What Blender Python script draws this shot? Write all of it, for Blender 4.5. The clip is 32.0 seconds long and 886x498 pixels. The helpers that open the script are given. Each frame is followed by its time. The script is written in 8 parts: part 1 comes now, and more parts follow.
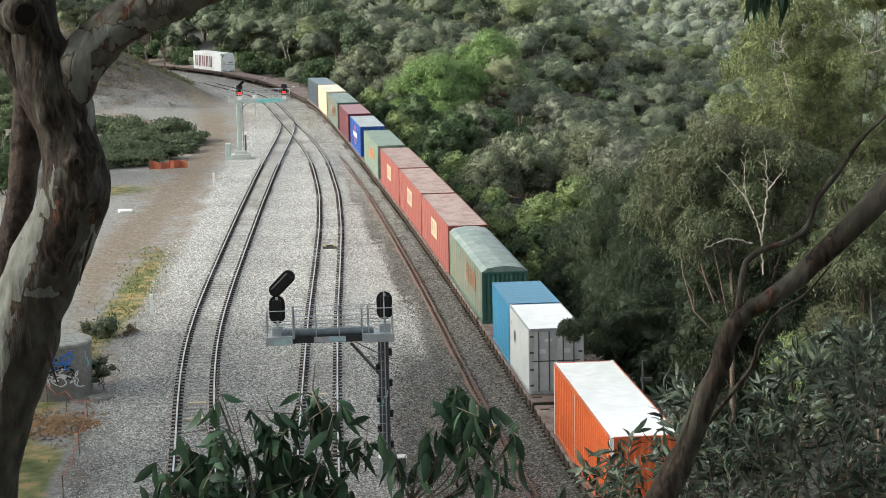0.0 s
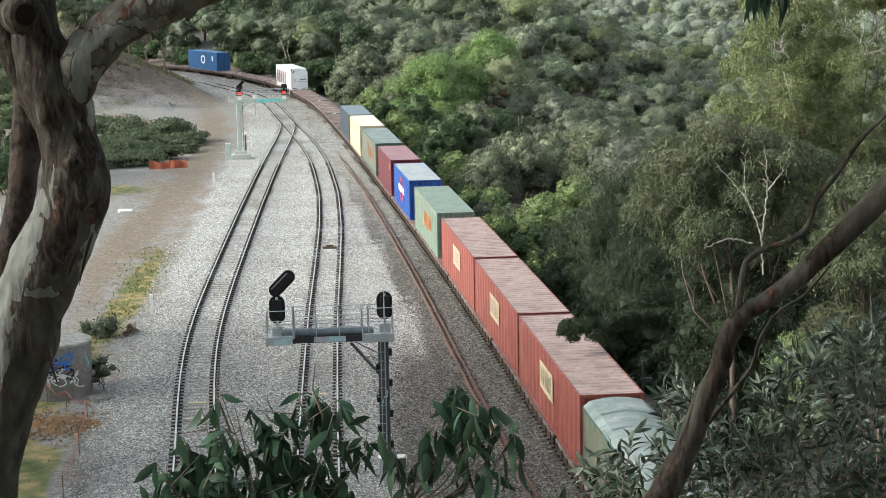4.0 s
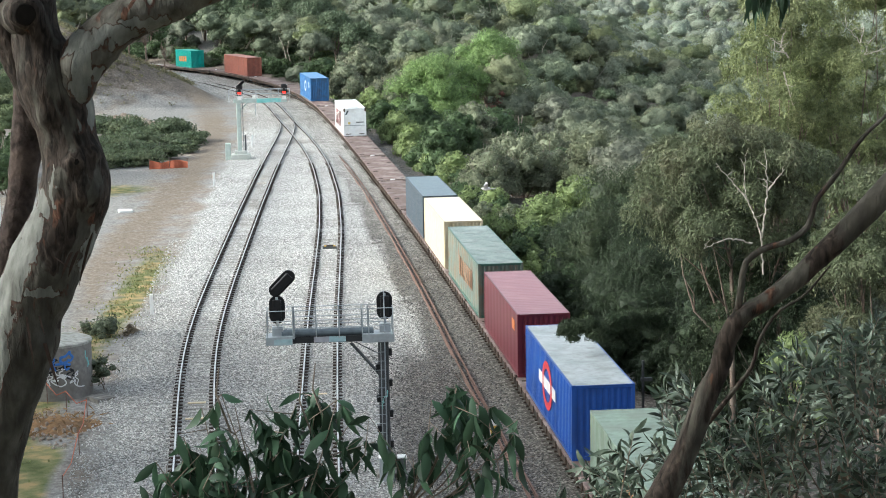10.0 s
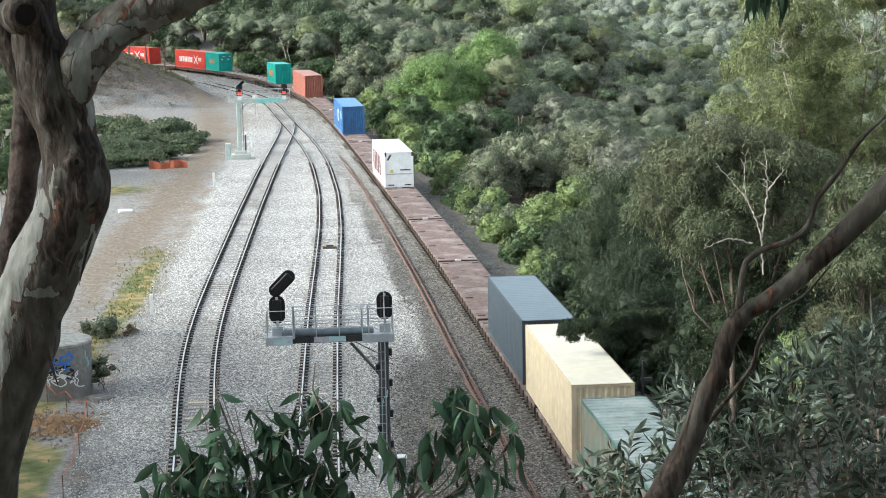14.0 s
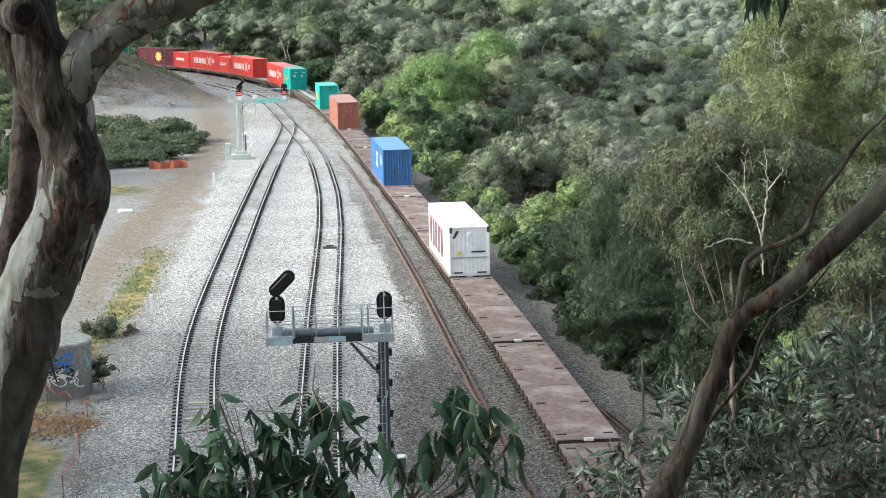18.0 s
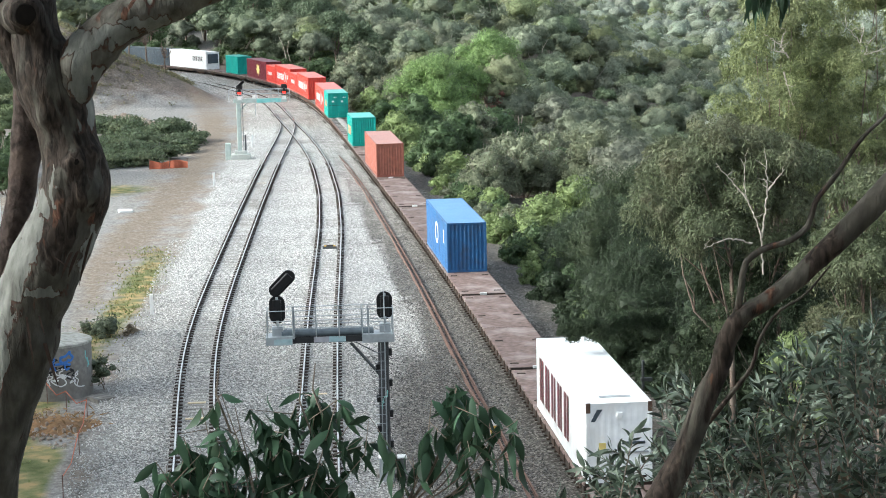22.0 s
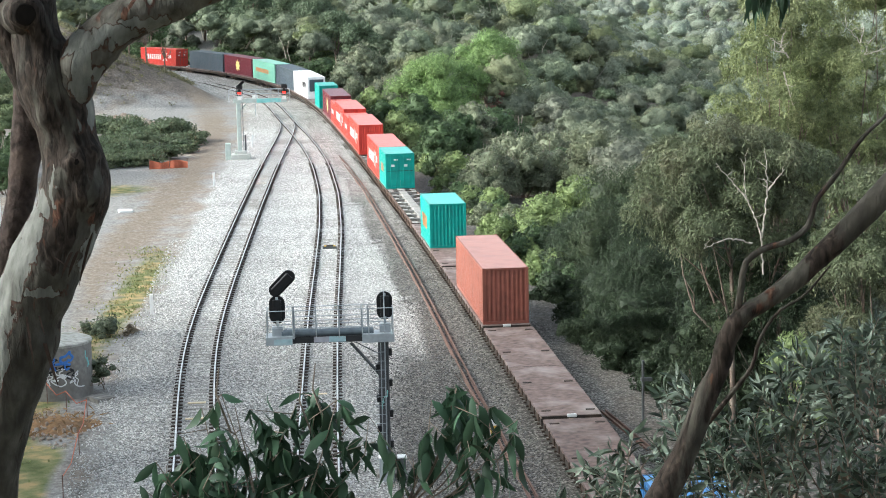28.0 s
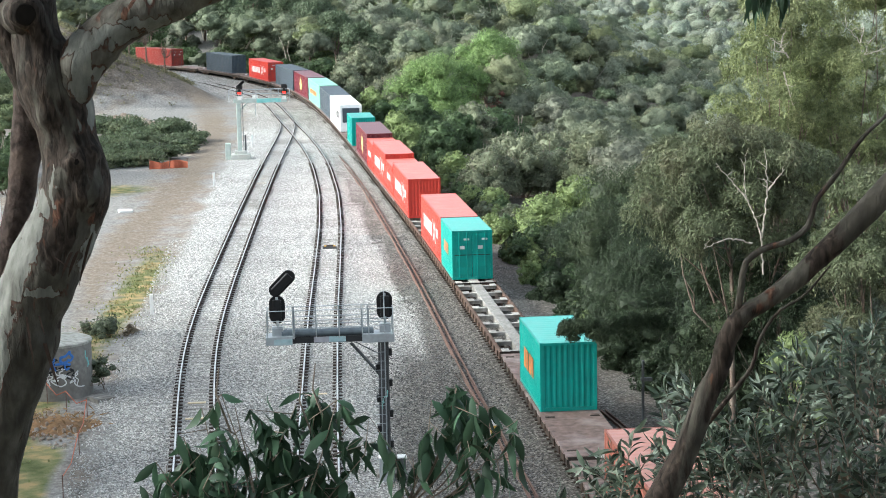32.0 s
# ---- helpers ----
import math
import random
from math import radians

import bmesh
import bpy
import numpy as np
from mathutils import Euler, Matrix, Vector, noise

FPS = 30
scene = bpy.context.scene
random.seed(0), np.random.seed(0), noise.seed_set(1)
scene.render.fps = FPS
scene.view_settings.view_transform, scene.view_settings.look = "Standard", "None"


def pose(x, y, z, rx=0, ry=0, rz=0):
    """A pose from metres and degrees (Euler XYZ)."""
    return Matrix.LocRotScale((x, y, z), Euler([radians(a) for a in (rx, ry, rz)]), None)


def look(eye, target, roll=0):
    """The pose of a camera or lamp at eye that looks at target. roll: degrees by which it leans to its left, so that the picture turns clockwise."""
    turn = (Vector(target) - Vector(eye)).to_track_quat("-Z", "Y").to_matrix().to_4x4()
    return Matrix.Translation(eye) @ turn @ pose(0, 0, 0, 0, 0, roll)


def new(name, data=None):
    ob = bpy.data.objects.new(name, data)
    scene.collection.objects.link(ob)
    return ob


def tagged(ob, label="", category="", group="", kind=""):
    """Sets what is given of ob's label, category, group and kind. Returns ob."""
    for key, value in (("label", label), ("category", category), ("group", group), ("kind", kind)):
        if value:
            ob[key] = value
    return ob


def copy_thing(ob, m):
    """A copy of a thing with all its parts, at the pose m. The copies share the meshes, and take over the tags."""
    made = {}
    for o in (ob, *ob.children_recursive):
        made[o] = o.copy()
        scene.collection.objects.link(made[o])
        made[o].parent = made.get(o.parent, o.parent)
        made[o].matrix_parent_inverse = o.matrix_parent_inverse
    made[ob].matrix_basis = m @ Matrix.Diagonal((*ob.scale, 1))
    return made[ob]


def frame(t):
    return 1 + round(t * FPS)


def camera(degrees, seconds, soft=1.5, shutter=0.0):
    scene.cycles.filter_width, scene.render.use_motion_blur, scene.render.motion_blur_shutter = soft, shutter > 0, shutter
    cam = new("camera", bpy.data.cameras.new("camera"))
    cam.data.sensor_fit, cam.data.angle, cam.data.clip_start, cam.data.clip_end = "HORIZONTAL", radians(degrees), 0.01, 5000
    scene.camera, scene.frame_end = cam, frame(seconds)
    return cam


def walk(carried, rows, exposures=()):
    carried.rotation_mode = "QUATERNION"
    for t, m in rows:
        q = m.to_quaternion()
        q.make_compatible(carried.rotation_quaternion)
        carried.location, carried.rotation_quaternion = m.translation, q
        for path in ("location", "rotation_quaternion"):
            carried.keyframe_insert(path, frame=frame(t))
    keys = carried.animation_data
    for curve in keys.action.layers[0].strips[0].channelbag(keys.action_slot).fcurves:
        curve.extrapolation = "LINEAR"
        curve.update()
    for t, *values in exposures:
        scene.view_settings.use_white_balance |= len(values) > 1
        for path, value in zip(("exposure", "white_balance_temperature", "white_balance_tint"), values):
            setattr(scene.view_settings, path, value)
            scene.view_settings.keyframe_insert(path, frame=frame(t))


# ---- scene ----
cam = camera(26.386, 32.0, soft=0.95)
EYE = Vector((-12.001, 0.0, 19.957))
view = look(EYE, EYE + Vector((0.07646, 0.98554, -0.15111)), roll=-1.065)
walk(cam, [(0.0, view), (32.0, view)], exposures=[(0.0, 0.55, 6500, 3), (6.0, 0.78, 6250, 3), (14.0, 0.95, 6100, 3), (32.0, 1.08, 6050, 3)])

# ---------------------------------------------------------------- light
SUN_ELEV, SUN_AZ = radians(27), radians(-92)      # azimuth from +y towards +x
world = bpy.data.worlds.new("sky")
scene.world = world
world.use_nodes = True
wn = world.node_tree.nodes
sky = wn.new("ShaderNodeTexSky")
sky.sky_type, sky.sun_disc = "NISHITA", False
sky.sun_elevation, sky.sun_rotation = SUN_ELEV, SUN_AZ
sky.air_density, sky.dust_density, sky.ozone_density = 1.0, 4.0, 0.6
sat = wn.new("ShaderNodeHueSaturation")
sat.inputs["Saturation"].default_value = 0.42      # clouded sky: little blue left
world.node_tree.links.new(sky.outputs[0], sat.inputs["Color"])
world.node_tree.links.new(sat.outputs[0], wn["Background"].inputs["Color"])
wn["Background"].inputs["Strength"].default_value = 0.2
sun = new("sun", bpy.data.lights.new("sun", "SUN"))
sun.data.energy, sun.data.angle, sun.data.color = 1.5, radians(11), (1.0, 0.97, 0.92)
sun_way = Vector((math.sin(SUN_AZ) * math.cos(SUN_ELEV), math.cos(SUN_AZ) * math.cos(SUN_ELEV), math.sin(SUN_ELEV)))
sun.matrix_world = look(sun_way * 300, (0, 0, 0))


# ---------------------------------------------------------------- materials
def material(name, base, rough=0.7, metal=0.0, spread=0.25, grain=8.0, stain=0.6, tint=None, bump=0.15, bump_size=None,
             spec=0.3, each=0.0, island=0.0, through_light=0.0, coords="Object"):
    """A surface of two noise scales: fine grain and broad stains towards a second colour, with relief."""
    m = bpy.data.materials.new(name)
    m.use_nodes = True
    n, l = m.node_tree.nodes, m.node_tree.links
    b = n["Principled BSDF"]
    b.inputs["Roughness"].default_value, b.inputs["Metallic"].default_value = rough, metal
    b.inputs["Specular IOR Level"].default_value = spec
    tc = n.new("ShaderNodeTexCoord")
    fine, broad = n.new("ShaderNodeTexNoise"), n.new("ShaderNodeTexNoise")
    for t, s, det in ((fine, grain, 5), (broad, stain, 4)):
        t.inputs["Scale"].default_value, t.inputs["Detail"].default_value = s, det
        l.new(tc.outputs[coords], t.inputs["Vector"])
    dark = tuple(c * (1 - spread) for c in base)
    lite = tuple(min(1, c * (1 + spread)) for c in base)
    r1 = n.new("ShaderNodeValToRGB")
    r1.color_ramp.elements[0].color, r1.color_ramp.elements[1].color = (*dark, 1), (*lite, 1)
    r1.color_ramp.elements[0].position, r1.color_ramp.elements[1].position = 0.3, 0.7
    l.new(fine.outputs["Fac"], r1.inputs["Fac"])
    mix = n.new("ShaderNodeMixRGB")
    mix.inputs[2].default_value = (*(tint or tuple(c * 0.7 for c in base)), 1)
    r2 = n.new("ShaderNodeMapRange")
    r2.inputs[1].default_value, r2.inputs[2].default_value, r2.inputs[4].default_value = 0.48, 0.7, 0.75
    l.new(broad.outputs["Fac"], r2.inputs[0])
    l.new(r2.outputs[0], mix.inputs[0])
    l.new(r1.outputs[0], mix.inputs[1])
    out = mix.outputs[0]
    if each or island:
        hsv = n.new("ShaderNodeHueSaturation")
        src = n.new("ShaderNodeObjectInfo").outputs["Random"] if each else n.new("ShaderNodeNewGeometry").outputs["Random Per Island"]
        mr = n.new("ShaderNodeMapRange")
        amount = each or island
        mr.inputs[3].default_value, mr.inputs[4].default_value = 1 - amount, 1 + amount
        l.new(src, mr.inputs[0])
        l.new(mr.outputs[0], hsv.inputs["Value"])
        l.new(out, hsv.inputs["Color"])
        out = hsv.outputs[0]
    l.new(out, b.inputs["Base Color"])
    if bump:
        bp = n.new("ShaderNodeBump")
        bp.inputs["Strength"].default_value, bp.inputs["Distance"].default_value = bump, bump_size or 0.02
        l.new(fine.outputs["Fac"], bp.inputs["Height"])
        l.new(bp.outputs[0], b.inputs["Normal"])
    if through_light:
        tr, ms = n.new("ShaderNodeBsdfTranslucent"), n.new("ShaderNodeMixShader")
        l.new(out, tr.inputs["Color"])
        ms.inputs[0].default_value = through_light
        l.new(b.outputs[0], ms.inputs[1])
        l.new(tr.outputs[0], ms.inputs[2])
        l.new(ms.outputs[0], n["Material Output"].inputs["Surface"])
    return m


def glowing(name, colour, strength):
    m = bpy.data.materials.new(name)
    m.use_nodes = True
    b = m.node_tree.nodes["Principled BSDF"]
    b.inputs["Base Color"].default_value = (*colour, 1)
    b.inputs["Emission Color"].default_value, b.inputs["Emission Strength"].default_value = (*colour, 1), strength
    return m


def leaf(name, base, spread=0.3, tint=None, island=0.35, rough=0.55, through_light=0.25, stain=0.25):
    return material(name, base, rough, 0, spread, 1.5, stain, tint, 0, None, 0.25, 0, island, through_light)


def canopy(name, base, tint, fine=2.2, island=0.12):
    """Massed foliage: leafy speckle at two scales; each crown has a tone and a hue of its own."""
    m = material(name, base, 0.75, 0, 0.34, fine, 0.05, tint, 0.6, 0.3, 0.1, 0, island, 0.2)
    n, l = m.node_tree.nodes, m.node_tree.links
    hsv = n.new("ShaderNodeHueSaturation")
    for key, low, high in (("Value", 0.86, 1.16), ("Hue", 0.48, 0.508), ("Saturation", 0.82, 1.1)):
        at, mr = n.new("ShaderNodeAttribute"), n.new("ShaderNodeMapRange")
        at.attribute_name = "tone" if key == "Value" else "hue"
        mr.inputs[3].default_value, mr.inputs[4].default_value = low, high
        l.new(at.outputs["Fac"], mr.inputs[0])
        l.new(mr.outputs[0], hsv.inputs[key])
    src = n["Principled BSDF"].inputs["Base Color"].links[0].from_socket
    users = [k.to_socket for k in src.links]
    l.new(src, hsv.inputs["Color"])
    for u in users:
        l.new(hsv.outputs[0], u)
    return m


def paint(name, base, tint=None, rough=0.34, spread=0.08):
    return material(name, base, rough, 0, spread, 2.5, 0.7, tint or tuple(c * 0.8 for c in base), 0.05, 0.01, 0.5, 0.06)


def weathered(name, base, tint, rust, amount=0.5):
    """Old container paint: chalking in patches, and rust and dirt run down it in streaks."""
    m = paint(name, base, tint, 0.5, 0.14)
    n, l = m.node_tree.nodes, m.node_tree.links
    b = n["Principled BSDF"]
    tc = n.new("ShaderNodeTexCoord")
    col = b.inputs["Base Color"].links[0].from_socket
    for way, scale, low, high in (((1.0, 1.0, 0.12), 5.0, 0.52, 0.72), ((1.0, 1.0, 1.0), 1.1, 0.55, 0.68)):
        mp, t, mr, mx = n.new("ShaderNodeMapping"), n.new("ShaderNodeTexNoise"), n.new("ShaderNodeMapRange"), n.new("ShaderNodeMixRGB")
        mp.inputs["Scale"].default_value = way
        t.inputs["Scale"].default_value, t.inputs["Detail"].default_value = scale, 8
        mr.inputs[1].default_value, mr.inputs[2].default_value, mr.inputs[4].default_value = low, high, amount
        l.new(tc.outputs["Object"], mp.inputs["Vector"])
        l.new(mp.outputs[0], t.inputs["Vector"])
        l.new(t.outputs["Fac"], mr.inputs[0])
        l.new(mr.outputs[0], mx.inputs[0])
        l.new(col, mx.inputs[1])
        mx.inputs[2].default_value = (*rust, 1)
        col = mx.outputs[0]
    l.new(col, b.inputs["Base Color"])
    return m


M = dict(
    rail=material("rail_steel", (0.66, 0.645, 0.63), 0.32, 0.75, 0.2, 5, 0.5, (0.34, 0.29, 0.26)),
    rail_web=material("rail_web_rust", (0.06, 0.042, 0.032), 0.8, 0.2, 0.3, 6, 0.5),
    rust=material("old_rail_rust", (0.19, 0.115, 0.09), 0.7, 0.3, 0.3, 5, 0.4),
    sleeper=material("dusty_steel_sleeper", (0.36, 0.345, 0.32), 0.9, 0, 0.3, 6, 0.8, (0.2, 0.185, 0.17), each=0.2),
    timber=material("weathered_timber", (0.16, 0.13, 0.1), 0.9, 0, 0.35, 9, 1.0, each=0.2),
    deck=material("worn_wagon_deck", (0.175, 0.122, 0.107), 0.75, 0, 0.4, 3.2, 0.45, (0.4, 0.35, 0.325), 0.1, each=0.2),
    under=material("grimy_underframe", (0.045, 0.036, 0.03), 0.85, 0.1, 0.35, 5, 0.8, (0.10, 0.06, 0.04)),
    bracket=material("rusty_bracket", (0.12, 0.075, 0.055), 0.8, 0.1, 0.3, 6, 0.8),
    wheel=material("wheel_steel", (0.10, 0.075, 0.06), 0.55, 0.6, 0.25, 5, 0.8),
    galv=material("galvanised_steel", (0.42, 0.45, 0.47), 0.45, 0.5, 0.12, 5, 0.9, (0.33, 0.36, 0.38)),
    galv_dark=material("weathered_steel", (0.12, 0.125, 0.13), 0.55, 0.4, 0.25, 4, 0.7),
    pale_paint=material("pale_grey_green_paint", (0.45, 0.52, 0.49), 0.6, 0, 0.12, 4, 0.6),
    aqua=material("aqua_sprayed_paint", (0.22, 0.58, 0.56), 0.6, 0, 0.15, 3, 1.5, (0.45, 0.6, 0.6)),
    black=material("black_signal_case", (0.012, 0.012, 0.013), 0.45, 0, 0.3, 5, 1.0),
    white=material("white_paint", (0.78, 0.78, 0.77), 0.5, 0, 0.06, 4, 1.0, (0.66, 0.65, 0.62)),
    yellow=material("yellow_paint", (0.65, 0.42, 0.08), 0.6, 0, 0.1, 4, 1.0),
    concrete=material("grey_concrete", (0.25, 0.235, 0.215), 0.9, 0, 0.2, 5, 0.7, (0.15, 0.135, 0.12), 0.3),
    pale_concrete=material("pale_stained_concrete", (0.5, 0.52, 0.49), 0.9, 0, 0.12, 5, 0.7, (0.38, 0.4, 0.37), 0.3),
    orange_mesh=material("orange_barrier_mesh", (0.42, 0.12, 0.065), 0.7, 0, 0.25, 6, 1.5),
    blue_paint=material("blue_sprayed_paint", (0.06, 0.19, 0.55), 0.6, 0, 0.15, 4, 1.0),
    twig_grey=material("grey_twig", (0.24, 0.21, 0.175), 0.9, 0, 0.25, 6, 1.0),
    dry=material("bleached_twig", (0.38, 0.34, 0.29), 0.9, 0, 0.25, 6, 1.0),
    lamp_red=glowing("red_signal_lamp", (1.0, 0.015, 0.008), 3.0),
    bark=material("grey_bark", (0.16, 0.12, 0.095), 0.9, 0, 0.35, 5, 0.8, (0.28, 0.24, 0.2), 0.5, 0.03),
    pale_bark=material("pale_gum_bark", (0.42, 0.37, 0.31), 0.85, 0, 0.2, 4, 0.9, (0.2, 0.14, 0.1), 0.3, 0.02),
    gum_leaf=leaf("olive_gum_leaves", (0.115, 0.135, 0.075), 0.3, (0.155, 0.145, 0.09), 0.45),
    far_leaf=leaf("grey_green_canopy", (0.115, 0.15, 0.09), 0.25, (0.15, 0.155, 0.1), 0.3, stain=0.03),
    far_woods=canopy("grey_green_woods", (0.165, 0.193, 0.13), (0.19, 0.197, 0.14)),
    olive_woods=canopy("olive_woods", (0.165, 0.192, 0.1), (0.19, 0.195, 0.11)),
    # paler than the other woods: distance haze is put into this colour
    hazy_pale_woods=canopy("hazy_grey_woods", (0.23, 0.262, 0.205), (0.24, 0.26, 0.21)),
    deep_woods=canopy("deep_green_woods", (0.145, 0.18, 0.11), (0.17, 0.187, 0.12)),
    valley_leaf=canopy("grey_green_valley_leaves", (0.16, 0.178, 0.128), (0.19, 0.185, 0.14), 1.5, 0.2),
    valley_olive=canopy("olive_valley_leaves", (0.135, 0.16, 0.09), (0.165, 0.168, 0.105), 1.5, 0.2),
    oak_leaf=leaf("dark_she_oak_foliage", (0.042, 0.06, 0.032), 0.3, (0.065, 0.082, 0.038)),
    pine_leaf=leaf("fresh_green_foliage", (0.19, 0.28, 0.105), 0.25, (0.22, 0.29, 0.12)),
    shrub_leaf=leaf("yellow_green_shrub_leaves", (0.2, 0.255, 0.105), 0.3, (0.16, 0.2, 0.09)),
    grey_leaf=leaf("grey_green_shrub_leaves", (0.175, 0.195, 0.125), 0.3, (0.22, 0.21, 0.155)),
    dark_leaf=leaf("deep_green_shrub_leaves", (0.08, 0.12, 0.055), 0.3),
    bramble=leaf("bramble_leaves", (0.11, 0.14, 0.08), 0.35, (0.18, 0.2, 0.11)),
    red_leaf=leaf("withered_red_brown_leaves", (0.16, 0.08, 0.06), 0.25),
    near_leaf=leaf("glossy_dark_gum_leaves", (0.052, 0.1, 0.06), 0.25, (0.085, 0.145, 0.09), 0.5, 0.45, 0.25, 2.0),
    olive_leaf=leaf("grey_green_olive_leaves", (0.075, 0.103, 0.075), 0.3, (0.35, 0.4, 0.33), 0.75, 0.42, 0.15, 6.0),
    grass=leaf("rough_grass", (0.17, 0.19, 0.075), 0.3, (0.4, 0.29, 0.145), 0.4, stain=0.7),
)


# ---------------------------------------------------------------- mesh helpers
class Shape:
    """Collects vertices and faces of one mesh."""

    def __init__(self):
        self.v, self.f = [], []

    def face(self, pts):
        k = len(self.v)
        self.v.extend(tuple(p) for p in pts)
        self.f.append(tuple(range(k, k + len(pts))))
        return self

    def box(self, x0, x1, y0, y1, z0, z1, c=0.0, m=None):
        """A box, with chamfered upright edges and top where c is given."""
        k = len(self.v)
        if c:
            ring = [(x0 + c, y0), (x1 - c, y0), (x1, y0 + c), (x1, y1 - c), (x1 - c, y1), (x0 + c, y1), (x0, y1 - c), (x0, y0 + c)]
            cx, cy = (x0 + x1) / 2, (y0 + y1) / 2
            sx, sy = max(0.05, 1 - 2 * c / (x1 - x0)), max(0.05, 1 - 2 * c / (y1 - y0))
            pts = [(x, y, z0) for x, y in ring] + [(x, y, z1 - c) for x, y in ring] + [(cx + (x - cx) * sx, cy + (y - cy) * sy, z1) for x, y in ring]
            fs = [tuple(reversed(range(8))), tuple(range(16, 24))]
            for a in (0, 8):
                fs += [(a + i, a + (i + 1) % 8, a + 8 + (i + 1) % 8, a + 8 + i) for i in range(8)]
        else:
            pts = [(x, y, z) for z in (z0, z1) for y in (y0, y1) for x in (x0, x1)]
            fs = [(0, 2, 3, 1), (4, 5, 7, 6), (0, 1, 5, 4), (2, 6, 7, 3), (0, 4, 6, 2), (1, 3, 7, 5)]
        if m:
            pts = [tuple(m @ Vector(p)) for p in pts]
        self.v.extend(pts)
        self.f.extend(tuple(i + k for i in f) for f in fs)
        return self

    def tube(self, pts, radii, sides=8, rough=0.0, seed=0.0, cap=True, fibre=0.0, lumps=()):
        """A tapered tube along a line of points; rough makes its skin uneven."""
        k, n = len(self.v), len(pts)
        P = [Vector(p) for p in pts]
        ref = max(0.03, sorted(radii)[len(radii) // 2])
        for i, p in enumerate(P):
            d = (P[min(i + 1, n - 1)] - P[max(i - 1, 0)]).normalized()
            if i == 0:
                a = d.cross(Vector((0, 0, 1)) if abs(d.z) < 0.9 else Vector((0, 1, 0)))
            a = (a - d * a.dot(d)).normalized()
            b = d.cross(a)
            for j in range(sides):
                t = 2 * math.pi * j / sides
                r = radii[i]
                off = a * math.cos(t) + b * math.sin(t)
                if rough:
                    q = p + off * r
                    r *= 1 + rough * noise.noise(Vector((q.x * 1.3 + seed, q.y * 1.3, q.z)) / ref)
                    if fibre:
                        r *= 1 + fibre * (noise.noise(Vector((q.x * 26, q.y * 26, q.z * 3.2 + seed))) + 0.6 * noise.noise(Vector((q.x * 60, q.y * 60, q.z * 9))))
                    for at_, wide, high in lumps:
                        k2 = (q - Vector(at_)).length_squared / wide ** 2
                        if k2 < 9:
                            r += high * (math.exp(-k2) * 1.25 - 0.9 * math.exp(-k2 * 5))
                self.v.append(tuple(p + off * r))
        for i in range(n - 1):
            for j in range(sides):
                self.f.append((k + i * sides + j, k + i * sides + (j + 1) % sides, k + (i + 1) * sides + (j + 1) % sides, k + (i + 1) * sides + j))
        if cap:
            self.f.append(tuple(k + j for j in reversed(range(sides))))
            self.f.append(tuple(k + (n - 1) * sides + j for j in range(sides)))
        return self

    def rod(self, a, b, r, sides=6):
        return self.tube([a, b], [r, r], sides)

    def weld(self):
        """Join corners that lie at one place."""
        seen, remap, out = {}, [], []
        for p in self.v:
            key = (round(p[0], 4), round(p[1], 4), round(p[2], 4))
            if key not in seen:
                seen[key] = len(out)
                out.append(p)
            remap.append(seen[key])
        self.v, self.f = out, [tuple(dict.fromkeys(remap[i] for i in f)) for f in self.f]
        self.f = [f for f in self.f if len(f) > 2]
        return self

    def mesh(self, name, smooth=False):
        me = bpy.data.meshes.new(name)
        me.from_pydata(self.v, [], self.f)
        if smooth:
            me.shade_smooth()
        return me


def fine(pts, step):
    """Points and radii (x, y, z, r) made dense by a smooth curve through them."""
    P = np.array(pts, float)
    d = np.maximum(np.linalg.norm(np.diff(P[:, :3], axis=0), axis=1), 1e-6)[:, None]
    v = np.diff(P, axis=0) / d
    tan = np.concatenate([v[:1], (v[1:] * d[:-1] + v[:-1] * d[1:]) / (d[1:] + d[:-1]), v[-1:]])
    out = []
    for i in range(len(P) - 1):
        n = max(2, int(d[i, 0] / step))
        t = (np.arange(n) / n)[:, None]
        out.append((2 * t ** 3 - 3 * t * t + 1) * P[i] + (t ** 3 - 2 * t * t + t) * d[i] * tan[i] + (3 * t * t - 2 * t ** 3) * P[i + 1] + (t ** 3 - t * t) * d[i] * tan[i + 1])
    out.append(P[-1:])
    return np.concatenate(out)


def thing(name, label, category, group="", kind="", at=None):
    ob = tagged(new(name), label, category, group, kind)
    ob.empty_display_size = 0.2
    if at is not None:
        ob.matrix_basis = at
    return ob


def part(name, shape, mat, parent, label="", smooth=False):
    """One mesh object under a thing or a part (or at top level, with no parent)."""
    me = shape if isinstance(shape, bpy.types.Mesh) else shape.mesh(name, smooth)
    if not me.materials:
        me.materials.append(mat)
    ob = new(name, me)
    ob.parent = parent
    return tagged(ob, label)


def quads_mesh(name, verts, per=4):
    """A mesh of separate polygons of `per` corners each, from an array of corners."""
    verts = np.asarray(verts, dtype=np.float32).reshape(-1, 3)
    n = len(verts) // per
    me = bpy.data.meshes.new(name)
    me.vertices.add(len(verts))
    me.vertices.foreach_set("co", verts.ravel())
    me.loops.add(len(verts))
    me.loops.foreach_set("vertex_index", np.arange(len(verts), dtype=np.int32))
    me.polygons.add(n)
    me.polygons.foreach_set("loop_start", np.arange(0, len(verts), per, dtype=np.int32))
    me.update(calc_edges=True)
    return me


def unit(a):
    return a / np.maximum(np.linalg.norm(a, axis=-1, keepdims=True), 1e-6)


